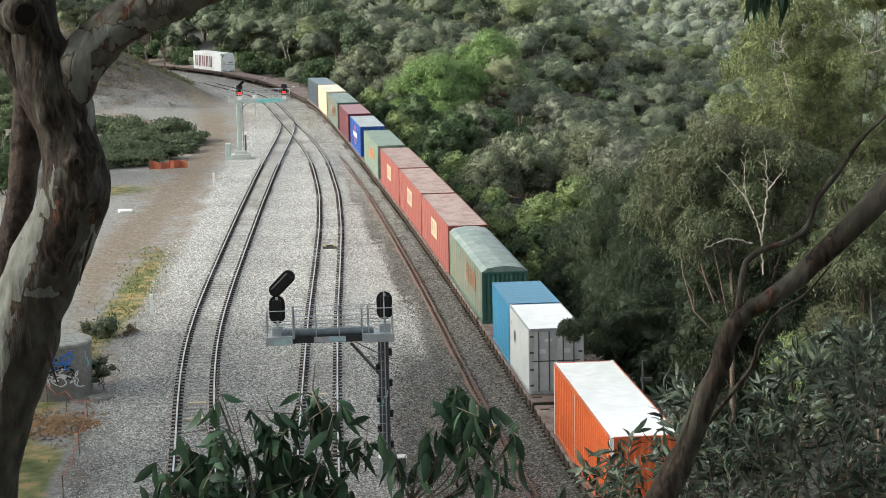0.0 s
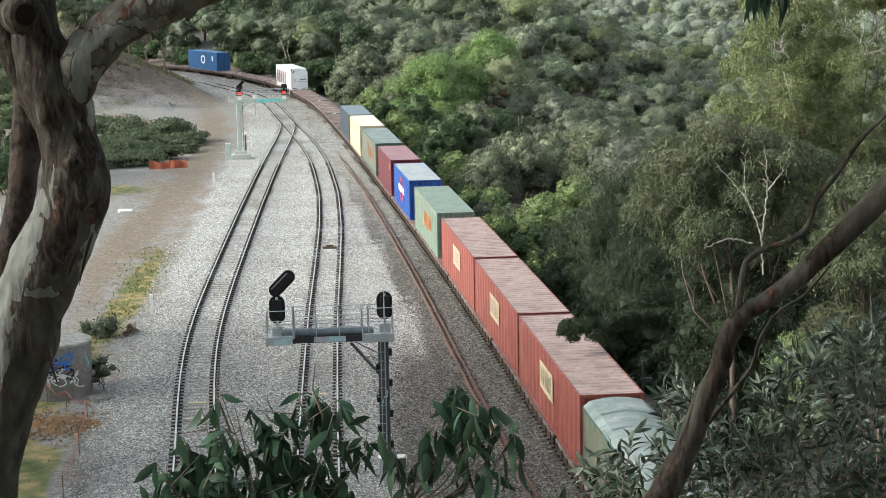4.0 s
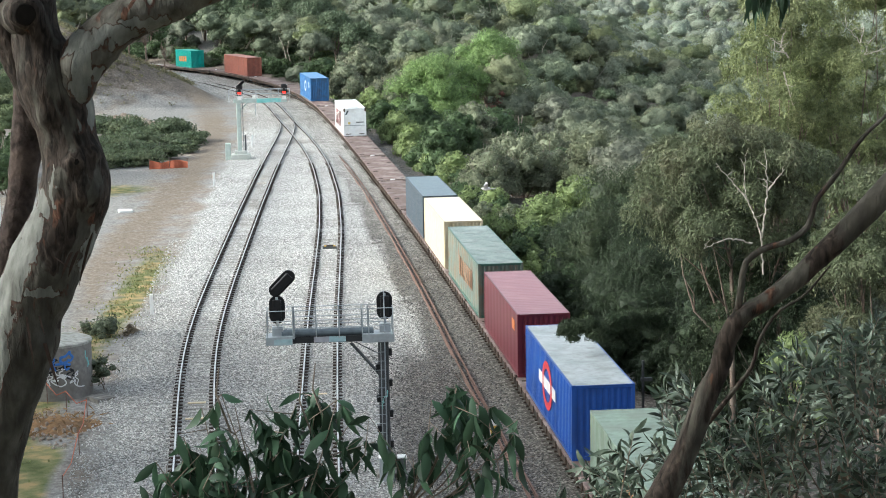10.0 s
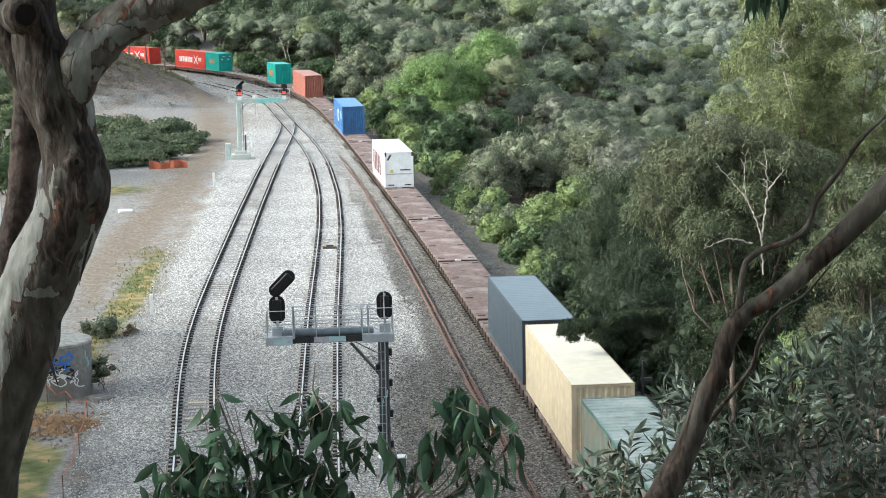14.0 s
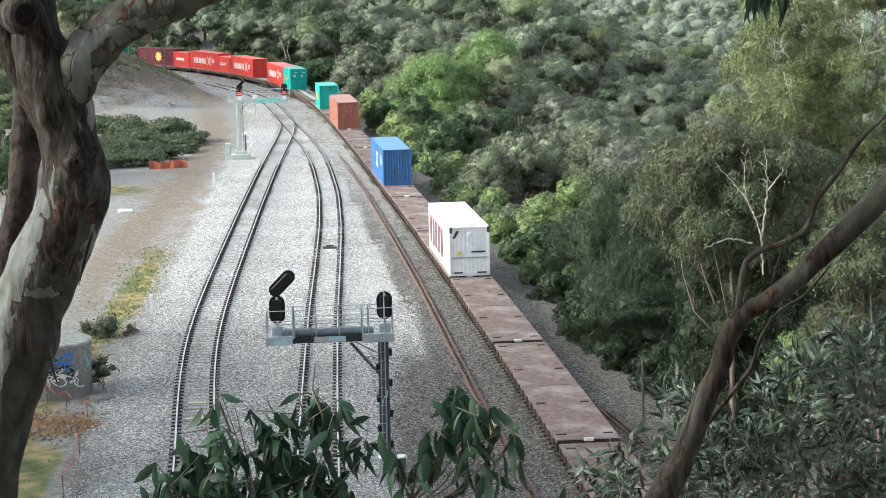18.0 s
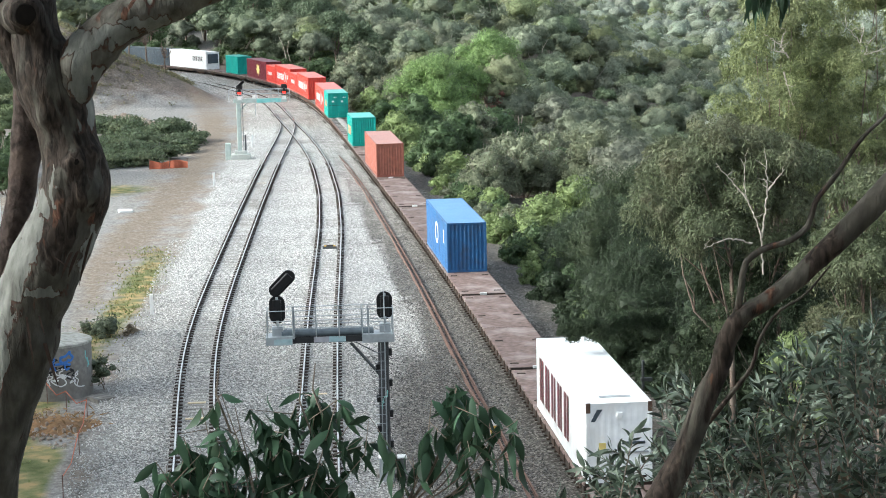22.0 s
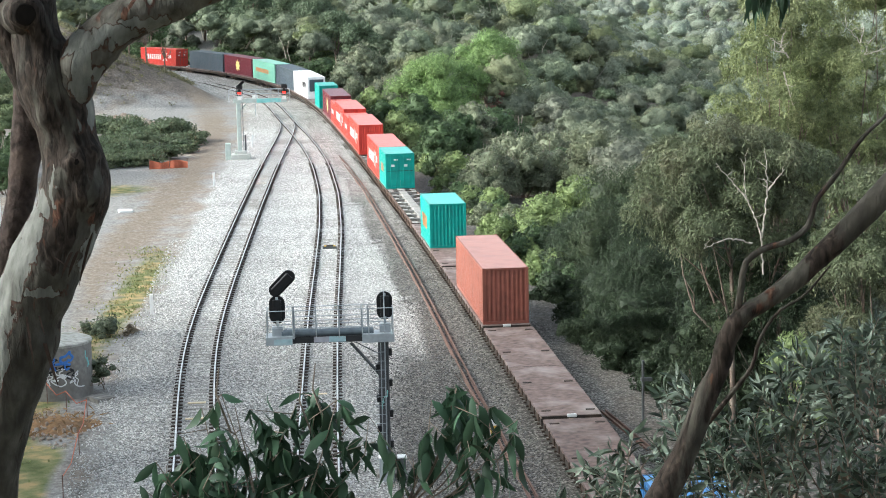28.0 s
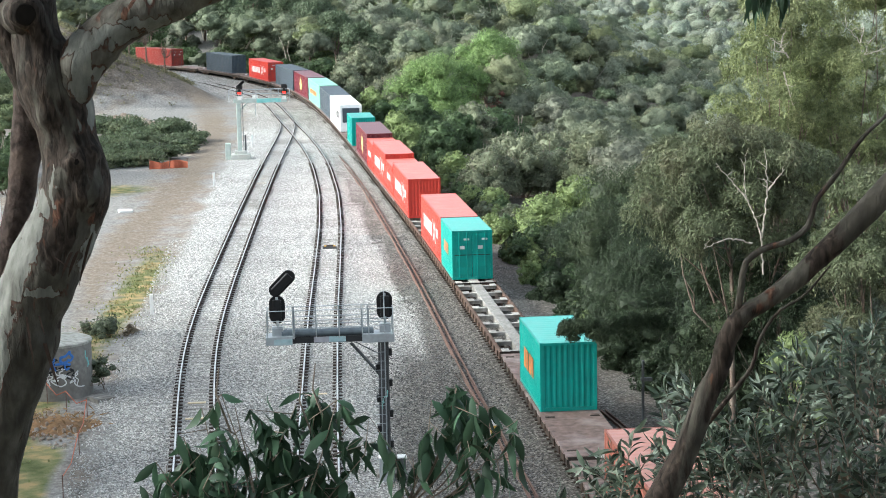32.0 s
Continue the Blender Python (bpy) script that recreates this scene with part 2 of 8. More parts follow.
def leaf_cards(rng, c, out, length, width, droop=0.3, spread=0.9, corners=4):
    """Leaf-shaped diamonds at the points c, facing roughly along out and pointing any way across it."""
    n = len(c)
    nrm = unit(out + rng.normal(0, spread * 0.6, (n, 3)))
    d = unit(np.cross(nrm, rng.normal(0, 1, (n, 3))))
    d[:, 2] -= droop
    d = unit(d)
    side = unit(np.cross(nrm, d))
    ln = length * rng.uniform(0.6, 1.4, (n, 1))
    wd = width * rng.uniform(0.6, 1.4, (n, 1))
    if corners == 3:
        return np.stack([c - d * ln / 2 - side * wd / 2, c - d * ln / 2 + side * wd / 2, c + d * ln / 2], 1)
    return np.stack([c - d * ln / 2, c - d * ln * 0.05 + side * wd / 2, c + d * ln / 2, c - d * ln * 0.05 - side * wd / 2], 1)


# ---------------------------------------------------------------- the railway's line
KNOTS = (-500, 0, 170, 220, 260, 300, 340, 400, 430, 1200)
CURVE = (0, 0.000257, 0.000257, 0.00017, 0.00278, 0.00495, 0.00916, 0.00916, 0.0, 0.0)
LS = np.arange(-460.0, 900.0, 2.0)
_k = np.interp(LS, KNOTS, CURVE)
_k[LS < 0] = 0
_th = np.concatenate([[0], np.cumsum((_k[1:] + _k[:-1]))])
_i0 = int(460 / 2)
LX = np.concatenate([[0], np.cumsum(-np.sin((_th[1:] + _th[:-1]) / 2) * 2)])
LY = np.concatenate([[0], np.cumsum(np.cos((_th[1:] + _th[:-1]) / 2) * 2)])
LX, LY, LT = LX - LX[_i0], LY - LY[_i0], _th


def rise(y):
    """Height of the rails by the way along the valley: level, then gently climbing."""
    return np.interp(y, (0, 170, 230, 290, 350, 400, 440), (0, 0, 0.45, 1.02, 1.52, 1.8, 2.0))


LZ = np.interp(LS, (0, 170, 230, 290, 350, 440), (0, 0, 0.45, 1.02, 1.52, 2.02))


def on_line(s):
    return Vector((np.interp(s, LS, LX), np.interp(s, LS, LY), np.interp(s, LS, LZ)))


def smooth(a, b, x):
    t = np.clip((x - a) / (b - a), 0, 1)
    return t * t * (3 - 2 * t)


def beside(x, y):
    """How far a place lies to the far side (+) or the camera's side (-) of the train's line, and where along it."""
    x, y = np.atleast_1d(np.asarray(x, float)), np.atleast_1d(np.asarray(y, float))
    sd, s = np.empty(len(x)), np.empty(len(x))
    for a in range(0, len(x), 4000):
        dx, dy = x[a:a + 4000, None] - LX[None], y[a:a + 4000, None] - LY[None]
        i = np.argmin(dx * dx + dy * dy, 1)
        r = np.arange(len(i))
        dx, dy = dx[r, i], dy[r, i]
        sgn = np.sign(dx * np.cos(LT[i]) + dy * np.sin(LT[i]))
        sd[a:a + 4000], s[a:a + 4000] = sgn * np.hypot(dx, dy), LS[i]
    return sd, s


def wave(x, y, size, seed=0.0):
    return (np.sin(x / size + 1.3 * np.sin(y / size * 0.8 + seed)) + np.sin(y / size * 1.1 + 1.7 * np.sin(x / size * 0.7 + seed * 2))) / 2


def terrain(x, y, with_sides=False):
    x, y = np.atleast_1d(np.asarray(x, float)), np.atleast_1d(np.asarray(y, float))
    sd, s = beside(x, y)
    z0 = np.interp(s, LS, LZ)
    r = np.hypot(x + 12, y)
    way = np.degrees(np.arctan2(x + 12, np.maximum(y, 1)))
    floor = np.interp(way, (-12, -4, 0.5, 4, 8, 12, 30), (16, 11, 0, -5, -13, -17, -20))
    valley = floor * smooth(5, 55, sd)
    inner = smooth(262, 282, s) * np.minimum(11, np.maximum(0, -sd - 10.5) * 0.5)
    left = 0.14 * np.maximum(0, -x - 46) * (y < 400) * smooth(60, 120, y)
    # rise left of the near yard, out of view, added to shade it
    shoulder = 13 * smooth(-30, -50, x) * smooth(112, 84, y) * smooth(-20, 30, y)
    hill = 34 * smooth(520, 1300, r)
    spur = np.interp(way, (-6, 0.5, 4, 7.4, 9, 10.6, 12.5), (0, 3, 9, 13, 9, 5, 0)) * smooth(290, 410, r) * smooth(600, 470, r)
    z = z0 - 0.4 + valley + inner + np.minimum(left, 12) + hill + spur + shoulder + 0.9 * wave(x, y, 23) * smooth(8, 40, np.abs(sd) - 26 * (sd < 0))
    return (z, sd, s) if with_sides else z

# ---------------------------------------------------------------- ground
def ground_material():
    m = bpy.data.materials.new("ballast_dirt_and_litter")
    m.use_nodes = True
    n, l = m.node_tree.nodes, m.node_tree.links
    b = n["Principled BSDF"]
    b.inputs["Roughness"].default_value, b.inputs["Specular IOR Level"].default_value = 0.95, 0.15
    tc = n.new("ShaderNodeTexCoord")

    def tex(kind, scale, detail=4):
        t = n.new(kind)
        t.inputs["Scale"].default_value = scale
        if kind == "ShaderNodeTexNoise":
            t.inputs["Detail"].default_value = detail
        l.new(tc.outputs["Object"], t.inputs["Vector"])
        return t

    def ramp(src, stops):
        r = n.new("ShaderNodeValToRGB")
        e = r.color_ramp.elements
        for i, (p, c) in enumerate(stops):
            if i > 1:
                e.new(p)
            e[i].position, e[i].color = p, (*c, 1)
        l.new(src, r.inputs["Fac"])
        return r.outputs[0]

    def mix(fac, a, c, mode="MIX"):
        x = n.new("ShaderNodeMixRGB")
        x.blend_type = mode
        if isinstance(fac, float):
            x.inputs[0].default_value = fac
        else:
            l.new(fac, x.inputs[0])
        l.new(a, x.inputs[1])
        l.new(c, x.inputs[2])
        return x.outputs[0]

    def zone(name, spread=0.35):
        a = n.new("ShaderNodeAttribute")
        a.attribute_name = name
        t = tex("ShaderNodeTexNoise", 0.55, 5)
        s = n.new("ShaderNodeMath")
        s.operation = "MULTIPLY_ADD"
        l.new(t.outputs["Fac"], s.inputs[0])
        s.inputs[1].default_value = spread * 2
        s.inputs[2].default_value = -spread
        ad = n.new("ShaderNodeMath")
        ad.operation = "ADD"
        l.new(a.outputs["Fac"], ad.inputs[0])
        l.new(s.outputs[0], ad.inputs[1])
        mr = n.new("ShaderNodeMapRange")
        mr.inputs[1].default_value, mr.inputs[2].default_value = 0.3, 0.7
        l.new(ad.outputs[0], mr.inputs[0])
        return mr.outputs[0]

    stones, clods = tex("ShaderNodeTexVoronoi", 10.0), tex("ShaderNodeTexNoise", 4.0, 9)
    clods.inputs["Roughness"].default_value = 0.68
    wide = tex("ShaderNodeTexNoise", 0.16, 4)
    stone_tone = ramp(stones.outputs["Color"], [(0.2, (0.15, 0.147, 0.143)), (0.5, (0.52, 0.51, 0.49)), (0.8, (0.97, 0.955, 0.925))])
    # shade in the gaps between stones, multiplied into the ballast colour
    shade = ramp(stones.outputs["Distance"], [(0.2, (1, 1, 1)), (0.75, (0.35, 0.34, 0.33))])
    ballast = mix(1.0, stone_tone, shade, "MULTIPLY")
    old = n.new("ShaderNodeMixRGB")
    old.blend_type, old.inputs[0].default_value, old.inputs[2].default_value = "MULTIPLY", 1.0, (0.83, 0.815, 0.79, 1)
    ballast = mix(0.18, ballast, ramp(wide.outputs["Fac"], [(0.35, (0.3, 0.29, 0.28)), (0.62, (0.6, 0.6, 0.58))]))
    l.new(ballast, old.inputs[1])
    ballast = mix(zone("fresh", 0.3), old.outputs[0], ballast)
    # ballast darkened, for grime by the train and tree shade right of it
    grime_and_shade = mix(1.0, ballast, ramp(clods.outputs["Fac"], [(0.3, (0.3, 0.29, 0.275)), (0.7, (0.6, 0.58, 0.56))]), "MULTIPLY")
    dirt = ramp(clods.outputs["Fac"], [(0.3, (0.12, 0.098, 0.08)), (0.5, (0.245, 0.205, 0.168)), (0.72, (0.4, 0.36, 0.315))])
    gravel = ramp(clods.outputs["Fac"], [(0.3, (0.13, 0.125, 0.117)), (0.7, (0.38, 0.365, 0.345))])
    rut = ramp(clods.outputs["Fac"], [(0.3, (0.125, 0.1, 0.077)), (0.55, (0.235, 0.193, 0.152)), (0.72, (0.36, 0.315, 0.262))])
    litter = ramp(clods.outputs["Fac"], [(0.3, (0.08, 0.065, 0.053)), (0.55, (0.18, 0.15, 0.125)), (0.75, (0.36, 0.32, 0.28))])
    grass = ramp(tex("ShaderNodeTexNoise", 0.9, 8).outputs["Fac"], [(0.35, (0.1, 0.12, 0.045)), (0.5, (0.19, 0.19, 0.085)), (0.62, (0.36, 0.265, 0.13))])
    col = mix(zone("dirt"), litter, mix(ramp(tex("ShaderNodeTexNoise", 0.22, 6).outputs["Fac"], [(0.42, (0, 0, 0)), (0.58, (1, 1, 1))]), dirt, gravel))
    col = mix(zone("wheel_way", 0.5), col, rut)
    col = mix(zone("gravel"), col, gravel)
    col = mix(zone("grass"), col, grass)
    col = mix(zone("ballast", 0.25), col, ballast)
    col = mix(zone("grime_and_shade", 0.3), col, grime_and_shade)
    l.new(col, b.inputs["Base Color"])
    bp = n.new("ShaderNodeBump")
    bp.inputs["Strength"].default_value, bp.inputs["Distance"].default_value = 0.7, 0.05
    l.new(stones.outputs["Distance"], bp.inputs["Height"])
    l.new(bp.outputs[0], b.inputs["Normal"])
    return m


def axis(fine_from, fine_to, step, low, high, grow=1.12):
    a = list(np.arange(fine_from, fine_to, step))
    s, v = step, a[0]
    while v > low:
        s *= grow
        v -= s
        a.insert(0, v)
    s, v = step, a[-1]
    while v < high:
        s *= grow
        v += s
        a.append(v)
    return np.array(a)


MID = [(-11.9, -460), (-11.7, 60), (-11.4, 78), (-11.1, 91), (-10.65, 108), (-10.15, 122), (-9.47, 143.5), (-9.15, 165), (-9.46, 186), (-10.1, 200),
       (-10.9, 212), (-11.5, 220), (-12.2, 228.5), (-12.95, 237), (-13.8, 248), (-14.75, 260), (-16.4, 274.5), (-19.6, 287), (-23.4, 299.8), (-28.7, 316)]
for _s in range(342, 800, 12):
    _i = int(np.argmin(abs(LS - _s)))
    MID.append((LX[_i] - 6.0 * math.cos(LT[_i]), LY[_i] - 6.0 * math.sin(LT[_i])))
LEFT = [(-15.3, -460), (-15.9, 60), (-16.55, 78), (-17.0, 87), (-17.3, 98), (-17.25, 108), (-16.95, 120), (-16.45, 136), (-15.7, 159), (-14.9, 180), (-14.2, 195),
        (-13.4, 211), (-12.75, 226), (-12.95, 237)]


def line(pts, step=2.0):
    """A smooth line on the ground through plan points, at even steps."""
    P = np.array(pts, float)
    s = np.concatenate([[0], np.cumsum(np.hypot(*np.diff(P, axis=0).T))])
    t = np.arange(0, s[-1], step)
    Q = np.stack([np.interp(t, s, P[:, 0]), np.interp(t, s, P[:, 1])], 1)
    k = max(1, int(5 / step))
    for _ in range(2):
        pad = np.concatenate([Q[:1] + (np.arange(-k, 0) * 1.0)[:, None] * (Q[1] - Q[0]), Q, Q[-1:] + (np.arange(1, k + 1) * 1.0)[:, None] * (Q[-1] - Q[-2])])
        Q = np.stack([np.convolve(pad[:, c], np.ones(2 * k + 1) / (2 * k + 1), "valid") for c in (0, 1)], 1)
    return Q


MID_LINE, LEFT_LINE = line(MID), line(LEFT)


def near_line(x, y, P):
    out = np.empty(len(x))
    for a in range(0, len(x), 4000):
        out[a:a + 4000] = np.sqrt(((x[a:a + 4000, None] - P[None, :, 0]) ** 2 + (y[a:a + 4000, None] - P[None, :, 1]) ** 2).min(1))
    return out


def build_ground():
    xs, ys = axis(-48, 12, 0.8, -2500, 2500, 1.16), axis(62, 345, 1.1, -900, 4000, 1.13)
    X, Y = np.meshgrid(xs, ys)
    x, y = X.ravel(), Y.ravel()
    z, sd, s = terrain(x, y, True)
    dm, dl = near_line(x, y, MID_LINE), near_line(x, y, LEFT_LINE)
    edge = np.interp(y, (-900, 60, 80, 90, 112, 175, 212, 250, 268, 285, 300), (-20, -19.9, -20.5, -21.6, -20.8, -19.6, -18.0, -17.8, -20, -24, -28))
    yard = np.where(s < 300, (x > edge), sd > -10.5) & (sd < 4.4)
    verge = np.where(s < 300, np.clip((x - edge + 0.5 * wave(x, y, 1.7, 5)) / 2.6 + 0.5, 0, 1), np.clip((sd + 10.5) / 2 + 0.5, 0, 1)) * np.clip((2.9 - sd) / 1.6 + 0.5 + 0.3 * wave(x, y, 2.3, 2), 0, 1)
    bed = smooth(2.6, 1.5, np.minimum(np.minimum(dm, dl), np.abs(sd)))
    z = z + np.where(yard, 0.13 + 0.094 * bed, 0) + 0.03 * wave(x, y, 1.9, 3)
    zones = {
        "ballast": verge,
        # dark path, grime by the train, tree shade painted in right of it
        "grime_and_shade": 0.55 * smooth(0.7, 0.25, np.abs(x - np.interp(y, (70, 76, 85), (-21.0, -21.2, -21.7)))) * smooth(86, 83, y) * (y > 60) + np.maximum(np.where((sd > 2.2) & (sd < 12) & (s < 300), 0.62, 0), np.where((sd > -4.0) & (sd <= 2.2), np.interp(y, (60, 110, 170), (0.95, 0.75, 0.42)), 0)) * (s < 420)
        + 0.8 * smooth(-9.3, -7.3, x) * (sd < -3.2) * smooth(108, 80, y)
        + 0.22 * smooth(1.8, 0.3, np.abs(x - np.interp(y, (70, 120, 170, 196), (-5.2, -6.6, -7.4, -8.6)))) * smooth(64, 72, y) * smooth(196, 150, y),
        "fresh": 0.25 + 0.75 * smooth(96, 122, y + 1.2 * (x + 14)) * smooth(240, 212, y) * smooth(-4.5, -8.5, x),
        "wheel_way": 0.75 * smooth(3.4, 0.4, np.abs(x - np.interp(y, (60, 100, 128, 148, 178, 217, 250, 290), (-27, -27, -25.6, -24.4, -22.3, -21.2, -22.5, -28)))) * (y > 95) * (s < 285),
        "dirt": np.where((sd < -9) & (x > -60), 0.85, 0.0) * (1 - 0.75 * smooth(262, 276, s) * smooth(-11, -14, sd)),
        "gravel": (1 - smooth(262, 276, s) * smooth(-11, -14, sd)) * np.clip(smooth(5.5, 1.0, np.abs(x - np.interp(y, (60, 90, 130, 180, 250), (-23, -26, -30, -29, -30)))) * 0.85 + 0.45 * smooth(225, 260, y) * (sd < -8) * (s < 300), 0, 1),
        "grass": np.clip(0.75 * smooth(2.0, 0.4, np.abs(x - np.interp(y, (60, 100, 112, 130, 150, 180), (-26, -23.6, -22.6, -22.0, -22.3, -21.0)))) * (y > 60) * smooth(142, 126, y)
        + 0.95 * smooth(-21.7, -22.7, x) * smooth(81.5, 79, y) * (y > 40) + 0.9 * smooth(-29, -33, x) * (y < 150) * (sd < 0) + 0.36 * smooth(-25, -34, x) * smooth(265, 285, s) * (s < 420) * (sd < 0) + 0.75 * smooth(7, 1, np.hypot(x + 29, y - 174)), 0, 1),
    }
    me = bpy.data.meshes.new("ground")
    nx, ny = len(xs), len(ys)
    idx = np.arange(nx * ny).reshape(ny, nx)
    quads = np.stack([idx[:-1, :-1], idx[:-1, 1:], idx[1:, 1:], idx[1:, :-1]], -1).reshape(-1, 4)
    me.from_pydata(np.stack([x, y, z], 1).tolist(), [], quads.tolist())
    me.shade_smooth()
    for k, v in zones.items():
        me.attributes.new(k, "FLOAT", "POINT").data.foreach_set("value", v.astype(np.float32))
    me.materials.append(ground_material())
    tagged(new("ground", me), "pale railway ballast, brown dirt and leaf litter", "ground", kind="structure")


build_ground()


def build_hillside():
    """The wooded hill over the cutting, on which the camera stands, with the portal wall under its foot."""
    s = Shape()
    xs, ys = np.linspace(-60, 40, 51), np.concatenate([np.linspace(-90, 0, 16), np.linspace(1, 17, 24)])
    top = lambda x, y: 18.3 - 0.5 * max(0, y - 2) + 0.25 * wave(x, y, 2.3) * min(1, max(0, (y - 1) / 4)) - 0.02 * max(0, abs(x + 12) - 14) ** 1.5
    k = {}
    for i, x in enumerate(xs):
        for j, y in enumerate(ys):
            k[i, j] = len(s.v)
            s.v.append((x, y, float(top(x, y))))
    for i in range(len(xs) - 1):
        for j in range(len(ys) - 1):
            s.f.append((k[i, j], k[i + 1, j], k[i + 1, j + 1], k[i, j + 1]))
    hill = part("hillside", s, M_HILL, None, smooth=True)
    tagged(hill, "wooded hillside of leaf litter and rough grass", "hillside", kind="structure")
    w = Shape()
    for a, b in ((-60, -21), (-7.2, -3.2), (3.2, 40)):
        w.box(a, b, 16.6, 18.0, -0.6, 8.5)
    w.box(-60, 40, 16.6, 18.0, 8.5, 11.2)
    tagged(part("wall_portal", w, M["concrete"], None), "plain concrete tunnel portal wall below the hillside", "wall", kind="structure")


M_HILL = material("hillside_litter", (0.13, 0.1, 0.06), 0.95, 0, 0.35, 4, 0.4, (0.13, 0.14, 0.06), 0.5, 0.05)
build_hillside()


# ---------------------------------------------------------------- track
def rail_shape(P, offset, head=0.075, z=0.0, top_only=None):
    """A rail swept along plan line P; offset to its side."""
    prof = [(-head / 2, 0), (head / 2, 0), (head / 2, -0.045), (0.012, -0.055), (0.012, -0.13), (0.075, -0.165), (-0.075, -0.165), (-0.012, -0.13), (-0.012, -0.055), (-head / 2, -0.045)]
    s = Shape()
    d = np.gradient(P, axis=0)
    d /= np.linalg.norm(d, axis=1, keepdims=True)
    nrm = np.stack([d[:, 1], -d[:, 0]], 1)
    zz = rise(P[:, 1]) + z
    n = len(prof)
    for i in range(len(P)):
        for a, h in prof:
            q = P[i] + nrm[i] * (offset + a)
            s.v.append((q[0], q[1], zz[i] + h))
    for i in range(len(P) - 1):
        for j in range(n):
            s.f.append((i * n + j, i * n + (j + 1) % n, (i + 1) * n + (j + 1) % n, (i + 1) * n + j))
    return s


def sleeper_mesh(length, mat):
    s = Shape()
    a = length / 2
    s.box(-a, a, -0.1, 0.1, -0.36, -0.165, 0.02)
    me = s.mesh("sleeper")
    me.materials.append(mat)
    return me


def build_track(name, label, P, gauge, single_from, single_to, wood="sleeper"):
    t = thing(name, label, "railway track", kind="structure")
    for side in (-1, 1):
        rail = part("rail", rail_shape(P, side * (gauge / 2 + 0.035)), M["rail"], t)
        rail.data.materials.append(M["rail_web"])       # only the running surface is bright
        rail.data.polygons.foreach_set("material_index", (np.arange(len(rail.data.polygons)) % 10 != 0).astype(np.int32))
    L = line_even(P, 0.68)
    d = np.gradient(L, axis=0)
    ang = np.arctan2(-d[:, 0], d[:, 1])
    zz = rise(L[:, 1])
    me, rest, clips, rnd = sleeper_mesh(gauge + 1.0, M[wood]), Shape(), Shape(), random.Random(5)
    for (x, y), a, z in zip(L, ang, zz):
        if y < 30 and y > -40 or y < -40:
            continue
        m = Matrix.LocRotScale((x, y, z), Euler((0, 0, a + rnd.gauss(0, 0.012))), None)
        for side in (-1, 1):
            for e in (-0.15, 0.15):
                c = side * (gauge / 2 + 0.035) + e
                if y < 190:
                    clips.box(c - 0.085, c + 0.085, -0.08, 0.08, -0.17, -0.11, m=m)
        if single_from < y < single_to:
            ob = part("sleeper", me, None, t)
            ob.matrix_basis = m
        else:
            rest.box(-gauge / 2 - 0.5, gauge / 2 + 0.5, -0.1, 0.1, -0.36, -0.165, m=m)
    tagged(part("sleepers", rest, M[wood], t), kind="stuff")
    tagged(part("rail_clips", clips, M["rail_web"], t), kind="stuff")
    return t


def line_even(P, step):
    s = np.concatenate([[0], np.cumsum(np.hypot(*np.diff(P, axis=0).T))])
    t = np.arange(0, s[-1], step)
    return np.stack([np.interp(t, s, P[:, 0]), np.interp(t, s, P[:, 1])], 1)


TRAIN_LINE = np.stack([LX, LY], 1)


# ---------------------------------------------------------------- the train
def s_ref(t):
    return 89.32 - (11.598 * (t - 20) + 0.0042 * (t - 20) ** 2)


def on_track(u0, length, t, z):
    """The pose of a thing of that length riding at place u0 of the train at time t."""
    s = s_ref(t) + u0
    a, b = on_line(s + 0.12 * length), on_line(s + 0.88 * length)
    d = b - a
    yaw, tilt = math.atan2(-d.x, d.y), math.atan2(d.z, math.hypot(d.x, d.y))
    c = (a + b) / 2
    return Matrix.LocRotScale((c.x, c.y, c.z + z), Euler((tilt, 0, yaw)), None)


RIDERS = []                       # (thing, place in the train, length, height over the rail)
DECK = 1.0


def mesh_of(name, shape, mat, smooth_it=False):
    me = shape.mesh(name, smooth_it)
    me.materials.append(mat)
    return me


POCKET = mesh_of("stake_pocket", Shape().box(-0.045, 0.045, -0.07, 0.07, -0.32, -0.03, 0.02), M["under"])


